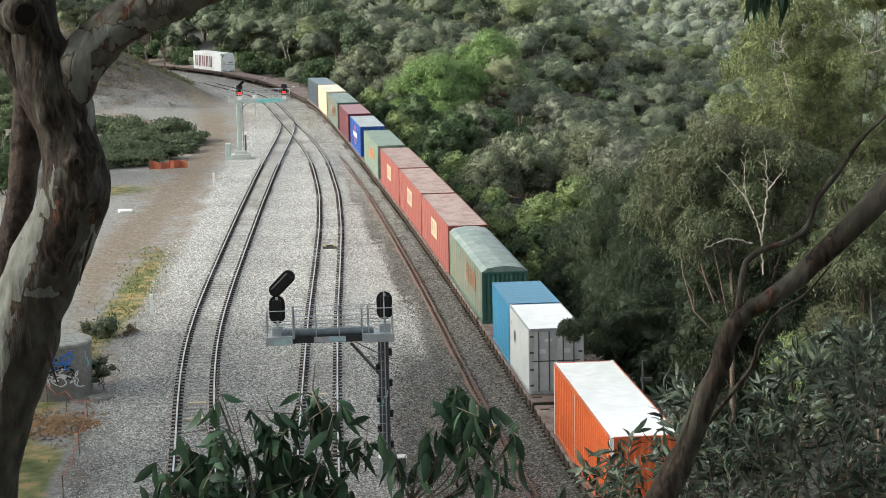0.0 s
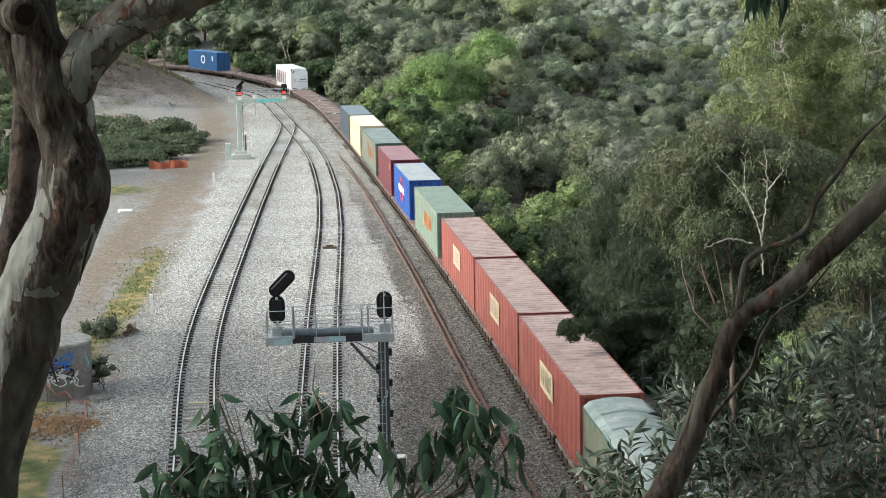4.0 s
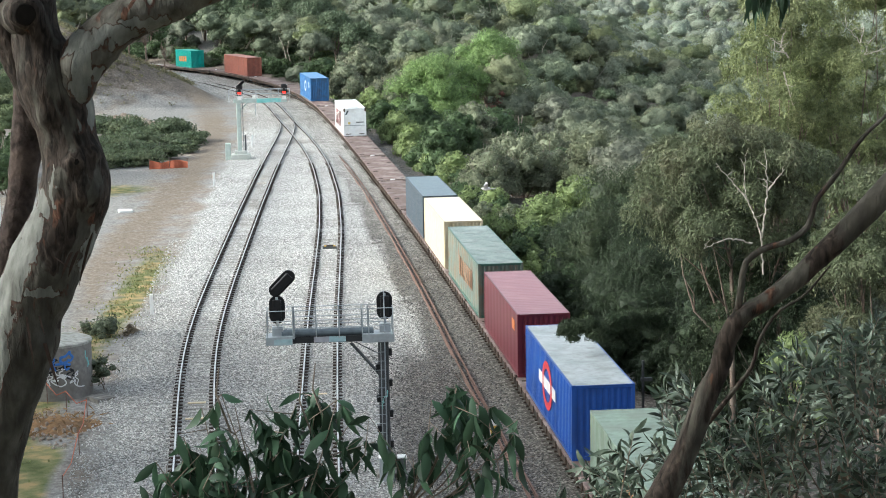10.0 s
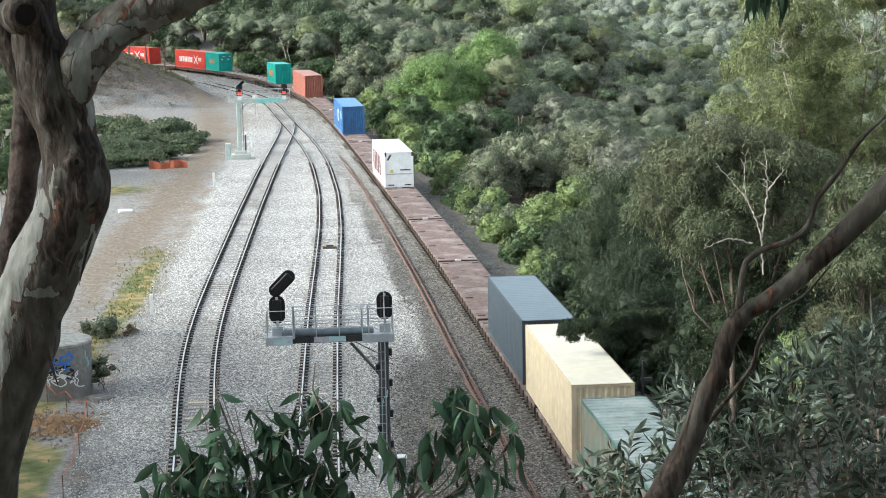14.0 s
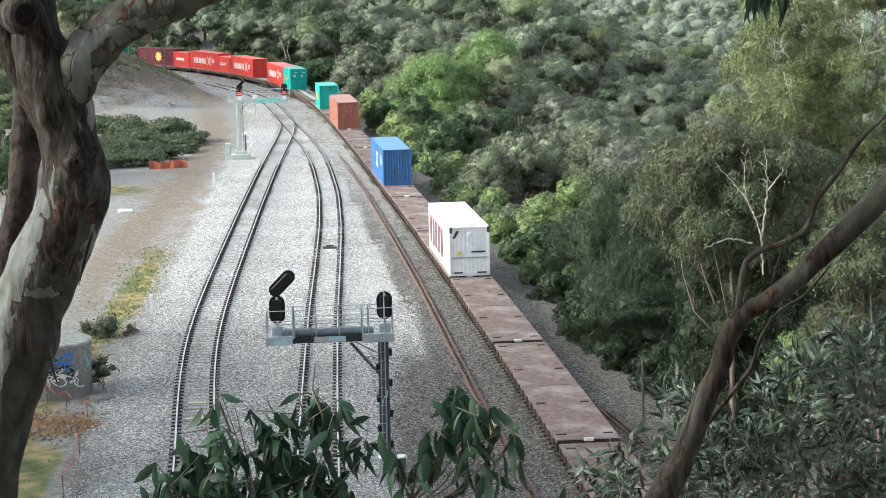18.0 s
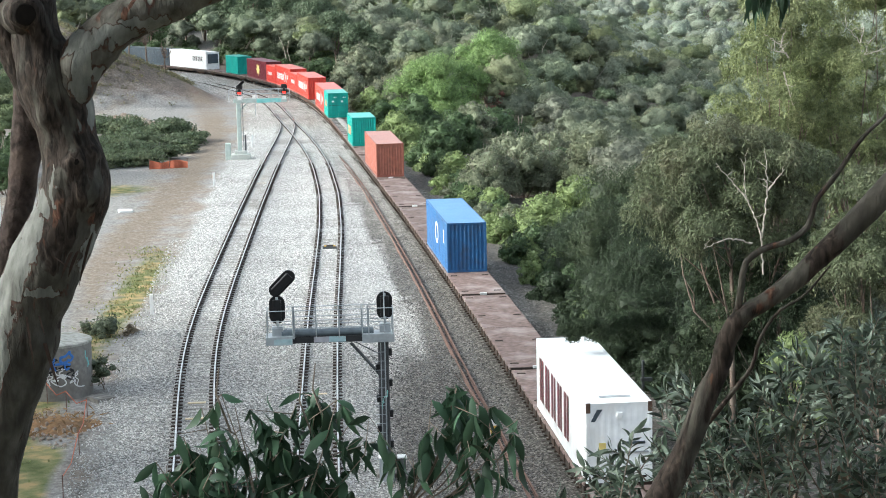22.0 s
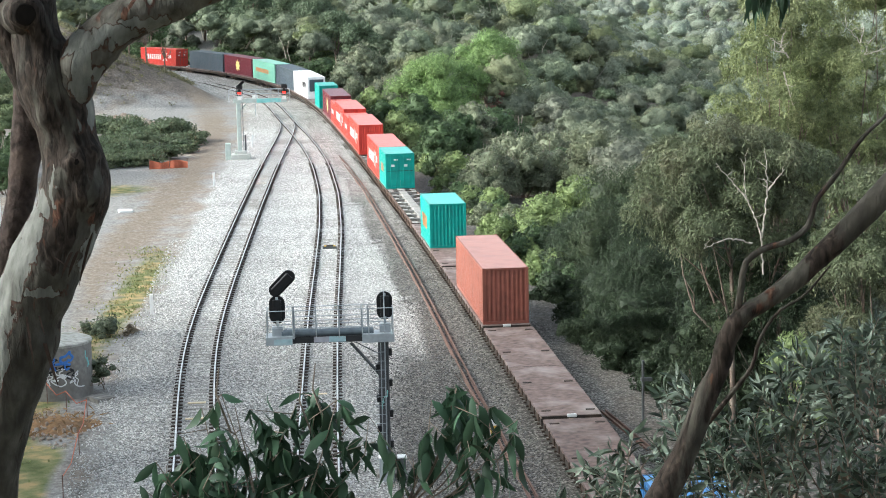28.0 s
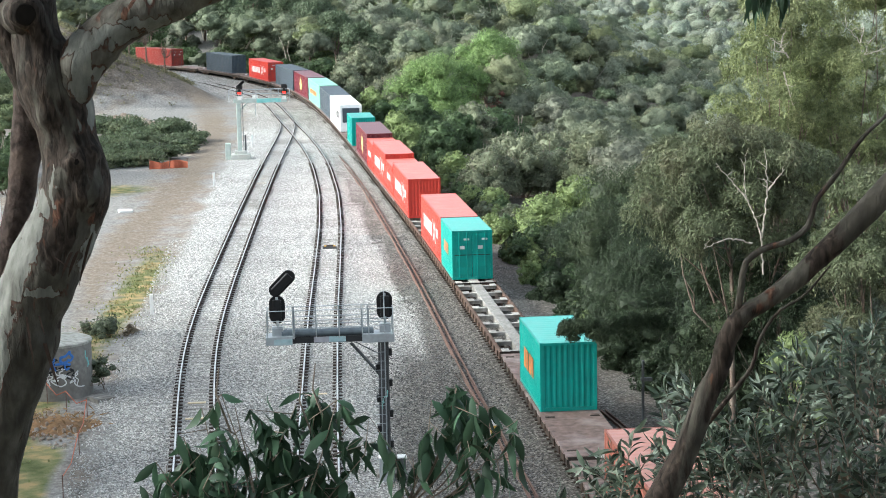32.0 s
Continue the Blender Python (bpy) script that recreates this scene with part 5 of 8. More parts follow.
    # shrubs along the line, from the camera outwards
    bright, grey, deep = "yellow-green rounded shrub beside the track", "grey-green bushy shrub with bare grey twigs", "deep green rounded shrub beside the track"
    for i, (x, y, top, r, m, lab) in enumerate([
            (3.9, 97, 2.0, 1.8, "oak_leaf", deep), (4.5, 91.5, 2.0, 1.8, "oak_leaf", deep), (5.4, 86.5, 2.2, 1.9, "oak_leaf", deep), (4.2, 101, 2.2, 1.7, "oak_leaf", deep), (6.8, 80, 2.6, 1.9, "oak_leaf", deep), (3.6, 104, 1.6, 1.6, "oak_leaf", deep), (3.2, 111, 1.5, 1.5, "oak_leaf", deep), (6.4, 84, 3.4, 2.2, "oak_leaf", deep), (8.2, 78, 4.6, 2.6, "oak_leaf", deep), (5.6, 77, 1.8, 1.5, "oak_leaf", deep), (3.0, 117, 1.4, 1.4, "shrub_leaf", bright),
            (2.4, 139, 1.4, 1.4, "shrub_leaf", bright), (1.6, 156, 1.8, 1.5, "dark_leaf", deep), (0.8, 164, 1.6, 1.3, "shrub_leaf", bright), (0.2, 186, 2.0, 1.4, "dark_leaf", deep), (6.0, 137, 3.0, 2.7, "shrub_leaf", bright), (9.4, 141, 3.8, 3.2, "shrub_leaf", bright), (4.6, 133, 1.6, 1.7, "shrub_leaf", bright), (3.9, 124, 1.0, 1.3, "shrub_leaf", bright), (3.6, 148, 2.2, 1.9, "shrub_leaf", bright),
            (4.4, 160, 4.2, 3.0, "grey_leaf", grey), (7.6, 164, 4.8, 3.3, "grey_leaf", grey), (10.8, 168, 3.4, 3.2, "grey_leaf", grey), (2.6, 170, 3.0, 2.2, "shrub_leaf", bright), (13.5, 152, 2.2, 3.4, "shrub_leaf", grey),
            (2.2, 186, 4.4, 2.7, "dark_leaf", deep), (4.6, 192, 4.8, 3.0, "dark_leaf", deep), (0.2, 196, 3.2, 2.2, "shrub_leaf", bright), (1.4, 178, 2.4, 1.7, "dark_leaf", deep), (9.0, 184, 3.2, 3.2, "grey_leaf", grey),
            (-0.6, 208, 3.8, 2.3, "shrub_leaf", bright), (2.0, 216, 5.0, 2.8, "dark_leaf", deep), (-1.6, 222, 4.0, 2.2, "dark_leaf", deep), (-2.4, 236, 4.6, 2.3, "shrub_leaf", bright), (-3.8, 252, 4.8, 2.3, "grey_leaf", grey),
            (1.6, 246, 6.2, 3.4, "grey_leaf", grey), (-4.8, 266, 6.0, 2.8, "grey_leaf", grey), (-7.4, 282, 6.2, 2.8, "dark_leaf", deep), (-2.0, 276, 8.0, 3.8, "grey_leaf", grey), (10.0, 205, 4.0, 3.6, "dark_leaf", deep),
            (14.0, 190, 2.6, 4.2, "grey_leaf", grey), (16.5, 170, 1.6, 4.2, "grey_leaf", grey), (15.5, 134, 3.2, 4.2, "oak_leaf", deep), (13.0, 178, 2.0, 3.6, "dark_leaf", deep), (7.0, 202, 4.6, 3.0, "grey_leaf", grey)]):
        shrub(lab, x, y, top, r, M[m], 60 + i, 0.17 if y < 130 else 0.22 if y < 180 else 0.3, "dry" if m == "grey_leaf" else "bark", "wayside shrubs")
    edge = []
    for i, m in enumerate(("dark_leaf", "shrub_leaf", "grey_leaf", "oak_leaf")):
        edge.append(shrub("low wayside shrub at the edge of the gravel", 3.0 - 0.3 * i, 126 + 9 * i, 1.6, 1.5, M[m], 400 + i, 0.22, "bark", "edge shrubs"))
    rng = np.random.default_rng(44)
    for s in np.arange(98, 292, 2.7):
        i = int(np.argmin(abs(LS - s)))
        off = 5.2 + rng.uniform(-0.3, 2.2)
        px, py = LX[i] + off * math.cos(LT[i]), LY[i] + off * math.sin(LT[i])
        copy_thing(edge[rng.integers(0, 4)], pose(px, py, float(terrain(px, py)[0]) - 0.75 - rng.uniform(0, 0.5), 0, 0, rng.uniform(0, 360)))
    pine = "fresh green bushy pine among grey gums"
    tree("pine", pine, 3.9, 224, 9.0, 5.4, M["pine_leaf"], 41, n_blobs=30, per_area=150, length=0.55, width=0.09, droop=-0.6, low=0.1, blob=0.32)
    tree("pine", pine, 8.4, 228, 8.4, 4.2, M["pine_leaf"], 44, n_blobs=22, per_area=150, length=0.55, width=0.09, droop=-0.6, low=0.1, blob=0.34)
    tree("pine", pine, 12.6, 238, 11.2, 5.6, M["pine_leaf"], 42, n_blobs=30, per_area=140, length=0.55, width=0.1, droop=-0.6, low=0.35, blob=0.32)
    tree("shrub", "withered red-brown shrub among green trees", 13.0, 226, 4.6, 1.7, M["red_leaf"], 43, n_blobs=10, per_area=90, length=0.4, width=0.12, low=0.3, blob=0.4, category="shrub")
    # the near part of the wooded valley
    rng = np.random.default_rng(5)
    patterns = []
    for i, (h, r, m) in enumerate([(8.6, 3.3, "valley_leaf"), (7.6, 3.0, "valley_olive"), (9.4, 3.5, "valley_leaf"), (7.2, 2.8, "valley_leaf"), (8.2, 3.4, "valley_olive"), (9.0, 3.2, "valley_leaf")]):
        patterns.append(valley_tree("round-headed grey-green gum tree in the wooded valley", 24 + 3 * i, 140 + 9 * i, h, r, M[m], 170 + i, 330, 0.25, "valley trees"))
    for y in np.arange(92, 232, 6.2):
        for x in np.arange(8, 62, 6.2):
            px, py = x + rng.uniform(-2.2, 2.2), y + rng.uniform(-2.2, 2.2)
            sd = beside(px, py)[0][0]
            if sd < 14.5 or px > -12 + py * 0.36 or (py > 178 and px < 18) or any((px - 24 - 3 * i) ** 2 + (py - 140 - 9 * i) ** 2 < 16 for i in range(6)):
                continue
            copy_thing(patterns[rng.integers(0, 6)], pose(px, py, float(terrain(px, py)[0]) - 0.2 - rng.uniform(0, 1.2), 0, 0, rng.uniform(0, 360)))
    # a row of gums on the slope left of the yard, unseen, for shade
    for i, (x, y, h, r) in enumerate([(-37, 36, 14, 5), (-44, 42, 15, 5.5), (-38, 48, 14, 5), (-45, 54, 15, 5.5), (-38, 60, 13, 5), (-45, 67, 15, 5.5), (-39, 73, 12, 4.6), (-45, 80, 14, 5.2), (-41, 87, 12, 4.6), (-47, 94, 13, 5), (-43, 101, 11, 4.2), (-50, 112, 10, 4)]):
        tree("gum_tree", "tall unseen gum tree on the slope beside the yard", x, y, float(terrain(x, y)[0]) + h + 3, r, M["gum_leaf"], 150 + i, "pale_bark", n_blobs=22, per_area=34, length=0.7, width=0.36, droop=0.8, low=0.15, blob=0.38)
    for i, (x, y, h, r) in enumerate([(-38.8, 180, 8.0, 2.4), (-41.5, 186, 11, 3.4), (-40.2, 198, 9, 2.6), (-44, 172, 10, 3.2), (-41.5, 209, 10, 3.0)]):
        valley_tree("dark leafy gum tree at the edge of the yard", x, y, h, r, M["valley_olive"], 700 + i, 300, 0.25)
    for i, (x, y, r) in enumerate([(-38.0, 173, 1.9), (-38.6, 179, 2.2), (-39.4, 187, 2.4), (-40.4, 195, 2.4)]):
        shrub("low dark shrub at the edge of the yard", x, y, 3.6, r, M["dark_leaf"], 720 + i, 0.25, "bark", "yard shrubs")
    # young wattle below the tall gums
    tree("wattle", "young yellow-green wattle below the tall gums", 4.7, 62, 7.4, 1.7, M["shrub_leaf"], 730, n_blobs=16, per_area=700, length=0.16, width=0.05, low=0.45, blob=0.4)
    # undergrowth behind the bend
    bush = tree("shrub", "dark undergrowth shrub behind the bend", -12.5, 331, float(terrain(-12.5, 331)[0]) + 2.6, 2.4, M["dark_leaf"], 300, n_blobs=14, per_area=70, length=0.5, width=0.22, low=0.0, blob=0.4, category="shrub", r0=0.05, group="undergrowth")
    for k in range(150):
        s, off = 296 + 0.85 * k + rng.uniform(-1, 1), 7.0 + 42 * rng.random() ** 1.4
        i = int(np.argmin(abs(LS - s)))
        px, py = LX[i] + off * math.cos(LT[i]), LY[i] + off * math.sin(LT[i])
        copy_thing(bush, pose(px, py, float(terrain(px, py)[0]) - rng.uniform(0.2, 1.0), 0, 0, rng.uniform(0, 360)))
    # on the inner bank and behind the bend
    for i, (x, y, h, r) in enumerate([(-41, 262, 9, 2.6), (-33.6, 286, 8.5, 2.2), (-31.4, 292, 8.0, 2.0), (-36.5, 290, 8.5, 2.4), (-47, 282, 10, 3.4), (-52, 250, 10, 3.6), (-56, 222, 11, 4.0), (-48, 205, 9, 3.4), (-54, 180, 9, 3.8), (-50, 160, 8, 3.6), (-46, 140, 7, 3.2)]):
        z = float(terrain(x, y)[0])
        tree("gum_tree", "dark slender gum tree on the bank", x, y, z + h, r, M["dark_leaf"], 90 + i, n_blobs=16, per_area=110, length=0.45, width=0.16, low=0.5, blob=0.34)
    for i, (x, y, h, r) in enumerate([(-47, 372, 14, 4.5), (-39, 368, 13, 4), (-32, 364, 15, 4.6), (-25, 358, 13, 4.2), (-19, 351, 14, 4.6), (-13, 342, 13, 4.4), (-9, 328, 12, 4.0), (-5, 312, 11, 4.0), (-2, 298, 10, 3.8), (-29, 375, 16, 5.0), (-17, 364, 15, 5.0), (-7, 347, 14, 5.0)]):
        z = float(terrain(x, y)[0])
        tree("gum_tree", "grey-green gum tree behind the bend", x, y, z + h, r, M["far_leaf"], 120 + i, n_blobs=20, per_area=90, length=0.5, width=0.22, low=0.4, blob=0.36)


def build_woods():
    """The wooded valley and far slopes, out of countless domed leafy crowns."""
    rng = np.random.default_rng(404)
    kinds = ("far_woods", "olive_woods", "hazy_pale_woods", "deep_woods")
    tris = {k: ([], [], [], []) for k in kinds}          # leaves, skins, tones, hues
    limbs = Shape()

    def spread(r0, r1, step, crown, n_sub, cards, size, level, shares, half=14.5):
        for r in np.arange(r0, r1, step):
            span = radians(2 * half)
            n = max(1, int(r * span / step))
            ang = radians(4.4) + (np.arange(n) + rng.random() + rng.uniform(-0.32, 0.32, n)) / n * span - span / 2
            rad = r + rng.uniform(-0.55, 0.55, n) * step
            x, y = -12 + rad * np.sin(ang), rad * np.cos(ang)
            z, sd, s = terrain(x, y, True)
            keep = ((sd > 15) | ((sd > 9) & (s > 300)) | ((sd < -24) & (s > 300))) & ~((sd < 24) & (s > 60) & (s < 112))
            for i in np.nonzero(keep)[0]:
                c = crown * rng.uniform(0.68, 1.3)
                h = 4.5 + c * 0.8 + rng.uniform(-1.8, 2.2)
                k = kinds[rng.choice(4, p=shares)]
                heads = [(x[i], y[i], z[i] + h - c * 0.4, c)]
                for _ in range(rng.integers(0, 3) if r < 450 else 0):
                    a = rng.uniform(0, 6.283)
                    heads.append((x[i] + c * 0.75 * math.cos(a), y[i] + c * 0.75 * math.sin(a), z[i] + h - c * rng.uniform(0.6, 1.1), c * 0.6))
                if r < 560:                       # undergrowth below
                    heads.append((x[i] + rng.uniform(-3, 3), y[i] + rng.uniform(-3, 3), z[i] + 0.6, 2.4))
                tone, hue = rng.random(), rng.random()
                for j, (hx, hy, hz, hc) in enumerate(heads):
                    tuft = knobs(rng, n_sub, -0.25)
                    leaves = lumpy(rng, (hx, hy, hz), hc, n_sub, cards if j == 0 else max(2, int(cards * (0.12 if hc == 2.4 else 0.45))), size, size * 0.65, 0.85, -0.25, 0.25, tuft=tuft, loose=0.42)
                    for store, v in zip(tris[k], (leaves, (level, shell(rng, (hx, hy, hz), hc, tuft, level, 0.85)), tone, hue)):
                        store.append(v)
                if rng.random() < 0.3 and r < 480:
                    p0 = np.array([x[i], y[i], z[i]])
                    for _ in range(2):
                        tip = p0 + np.array([rng.normal(0, c * 0.6), rng.normal(-c * 0.7, c * 0.3), h - c * rng.uniform(0.1, 0.9)])
                        limbs.tube([tuple(p0 + (tip - p0) * 0.4), tuple(p0 + (tip - p0) * 0.75 + rng.normal(0, 0.3, 3)), tuple(tip)], [0.1, 0.07, 0.03], 4)

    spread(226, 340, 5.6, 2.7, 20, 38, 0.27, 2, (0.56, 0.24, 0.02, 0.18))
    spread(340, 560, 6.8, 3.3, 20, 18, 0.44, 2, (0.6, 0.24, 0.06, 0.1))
    # the far bands take mostly the woods colour with haze painted in
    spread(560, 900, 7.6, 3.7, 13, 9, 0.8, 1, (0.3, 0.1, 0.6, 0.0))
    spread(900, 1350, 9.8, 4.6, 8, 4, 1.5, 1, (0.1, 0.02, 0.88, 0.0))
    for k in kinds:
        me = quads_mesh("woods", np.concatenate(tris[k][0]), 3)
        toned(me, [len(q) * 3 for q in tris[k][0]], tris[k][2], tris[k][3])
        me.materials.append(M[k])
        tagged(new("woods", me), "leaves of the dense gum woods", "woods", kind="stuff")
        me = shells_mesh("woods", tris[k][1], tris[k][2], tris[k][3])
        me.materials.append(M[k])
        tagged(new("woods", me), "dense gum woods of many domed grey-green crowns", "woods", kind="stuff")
    tagged(part("bare_limbs", limbs, M["dry"], None), "pale bare limbs among the woods", "branches", kind="stuff")


M["lime_leaf"] = leaf("yellow_green_gum_leaves", (0.185, 0.215, 0.095), 0.3, (0.215, 0.22, 0.12))
build_trees()
build_woods()


# ---------------------------------------------------------------- signals
def signal_head(parent, x, y, z, tilt=0.0, lit=False, r=0.31, hgt=1.12):
    """A black hooded signal case with rounded ends, seen from behind or with lit lamps."""
    ring = [(r * math.cos(t), r * math.sin(t) + hgt / 2 - r) for t in np.linspace(0, math.pi, 12)] + [(r * math.cos(t), r * math.sin(t) - hgt / 2 + r) for t in np.linspace(math.pi, 2 * math.pi, 12)]
    m = Matrix.Translation((x, y, z)) @ Matrix.Rotation(tilt, 4, "Y")
    s = Shape()
    for k in (0.0, 1.0):
        s.face([tuple(m @ Vector((a, -0.05 + 0.12 * k, b))) for a, b in (ring if k else ring[::-1])])
    n = len(ring)
    for i in range(n):
        (a, b), (c, d) = ring[i], ring[(i + 1) % n]
        s.face([tuple(m @ Vector(q)) for q in ((a, -0.05, b), (c, -0.05, d), (c, 0.07, d), (a, 0.07, b))])
    head = part("signal_head", s, M["black"], parent, "black rounded signal backboard")
    case = Shape().box(-0.17, 0.17, -0.22, -0.05, -hgt * 0.36, hgt * 0.36, 0.03)
    case.v = [tuple(m @ Vector(p)) for p in case.v]
    part("lamp_case", case, M["black"], head)
    return head


M["slate_steel"] = material("slate_blue_steel", (0.13, 0.155, 0.175), 0.5, 0.3, 0.2, 4, 0.9, (0.2, 0.23, 0.24))
M["black_steel"] = material("blackened_steel", (0.035, 0.036, 0.038), 0.6, 0.2, 0.3, 5, 1.0)
M["lilac"] = material("faded_lilac_spray", (0.36, 0.35, 0.39), 0.7, 0, 0.15, 5, 2.0)
M["pale_aqua"] = material("pale_turquoise_spray", (0.36, 0.5, 0.53), 0.7, 0, 0.15, 5, 2.0, (0.5, 0.55, 0.56))


def build_near_signal():
    t = thing("cantilever_signal", "grey steel cantilever signal gantry with black signal heads", "signal", at=Matrix.Translation((-8.74, 73.0, -0.4)))
    z = 5.55                       # walkway over the footing
    mast = Shape().box(-0.24, -0.18, -0.12, 0.12, 0.3, z + 0.05, 0.01).box(0.12, 0.18, -0.12, 0.12, 0.3, z + 0.05, 0.01)
    mast.box(-0.18, 0.12, -0.015, 0.015, 0.3, z)
    part("mast", mast, M["galv_dark"], t)
    part("footing", Shape().box(-0.4, 0.4, -0.45, 0.45, -0.1, 0.32, 0.04), M["concrete"], t)
    lad = part("ladder", Shape().rod((-0.14, -0.24, 0.2), (-0.14, -0.24, z), 0.02).rod((0.02, -0.24, 0.2), (0.02, -0.24, z + 2.1), 0.026), M["galv"], t)
    for k in range(14):
        part("rung", Shape().rod((-0.4, -0.24, 0.5 + 0.36 * k), (0.02, -0.24, 0.5 + 0.36 * k), 0.012), M["galv"], lad)
    for k in range(7):
        part("step_plate", Shape().box(-0.33 if k % 2 else 0.17, -0.18 if k % 2 else 0.3, -0.2, 0.1, 1.3 + 0.62 * k, 1.58 + 0.62 * k, 0.02), M["black"], t)
    beam = part("beam", Shape().tube([(-4.0, 0, z + 0.46), (-0.4, 0, z + 0.46)], [0.15, 0.15], 14), M["slate_steel"], t)
    part("fascia", Shape().box(-3.6, -0.8, -0.2, -0.14, z + 0.08, z + 0.33, 0.01).box(-3.6, -0.8, 0.14, 0.2, z + 0.08, z + 0.33, 0.01), M["black_steel"], beam, "dark plate under the beam")
    for xa, xb, m in ((-2.75, -2.15, "lilac"), (-2.15, -1.5, "pale_aqua")):
        part("painted_patch", Shape().box(xa, xb, -0.215, -0.203, z + 0.1, z + 0.32), M[m], beam, "pale sprayed patch")
    for xa, xb in ((-4.62, -3.58), (-0.86, 0.4)):
        plat = part("platform", Shape().box(xa, xb, -0.42, 0.5, z + 0.34, z + 0.39, 0.01), M["galv"], t)
        for ya in (-0.42, 0.44):
            part("kerb_plate", Shape().box(xa, xb, ya, ya + 0.06, z + 0.06, z + 0.34), M["galv"], plat)
        for k in np.arange(xa + 0.1, xb, 0.22):
            part("bearer", Shape().box(k, k + 0.05, -0.36, 0.44, z + 0.2, z + 0.335), M["galv_dark"], plat)
    part("sprayed_patch", Shape().box(-4.3, -3.6, -0.432, -0.424, z + 0.08, z + 0.3), M["pale_aqua"], beam, "pale turquoise sprayed patch")
    brace = Shape().tube([(-1.3, 0, z), (-0.2, 0, z - 1.3)], [0.06, 0.06], 4).tube([(-1.1, 0.1, z), (-0.2, 0.1, z - 0.5)], [0.02, 0.02], 4)
    part("brace", brace, M["galv_dark"], t)
    rail = Shape()
    top = z + 1.42
    for y in (-0.4, 0.48):
        for h in (1.42, 1.02, 0.72):
            rail.rod((-4.55, y, z + h), (0.35, y, z + h), 0.018)
        for x in (-4.55, -3.5, -3.55, -2.65, -1.75, -0.85, -0.6, 0.35):
            rail.rod((x, y, z + 0.3), (x, y, top), 0.024)
    for x in (-4.55, 0.35):
        rail.rod((x, -0.4, top), (x, 0.48, top), 0.018)
    part("handrail", rail, M["galv"], t)
    for x, hz in ((-4.15, 6.95), (0.06, 6.98)):
        part("head_post", Shape().rod((x, 0.0, z + 0.36), (x, 0.0, hz + 0.5), 0.05, 8), M["galv"], t)
        part("post_box", Shape().box(x - 0.22, x + 0.22, -0.12, 0.12, z + 0.4, z + 0.75, 0.02), M["galv"], t)
        signal_head(t, x, 0.12, hz, 0.0)
    signal_head(t, -3.93, 0.12, 7.98, radians(45), hgt=1.25, r=0.26)
    part("cable_scrawl", scrawl(5, 0.0, -0.27, 3.35, 0.13, 0.45), M["aqua"], t, "turquoise sprayed scribble")
    for x0, x1, z1, m in ((-0.32, 0.28, 1.05, "galv"), (0.42, 0.72, 1.05, "galv_dark")):
        b = part("cabinet", Shape().box(x0, x1, -0.95, -0.55, 0.02, z1, 0.03), M[m], t)
        part("cabinet_lid", Shape().box(x0 - 0.03, x1 + 0.03, -0.98, -0.52, z1, z1 + 0.05, 0.01), M["white"], b)
    part("duct_pit", Shape().box(-0.28, 0.22, -1.9, -1.3, -0.05, 0.12, 0.03), M["timber"], t)
    return t


def scrawl(seed, x, y, z, w, h, r=0.012, n=26):
    rng = np.random.default_rng(seed)
    a = np.cumsum(rng.normal(0, 0.5, (n, 2)), 0)
    a = (a - a.mean(0)) / np.abs(a - a.mean(0)).max(0)
    P = fine([(x + p * w, y, z + q * h, r) for p, q in a], 0.03)
    return Shape().tube([tuple(p[:3]) for p in P], [r] * len(P), 4)


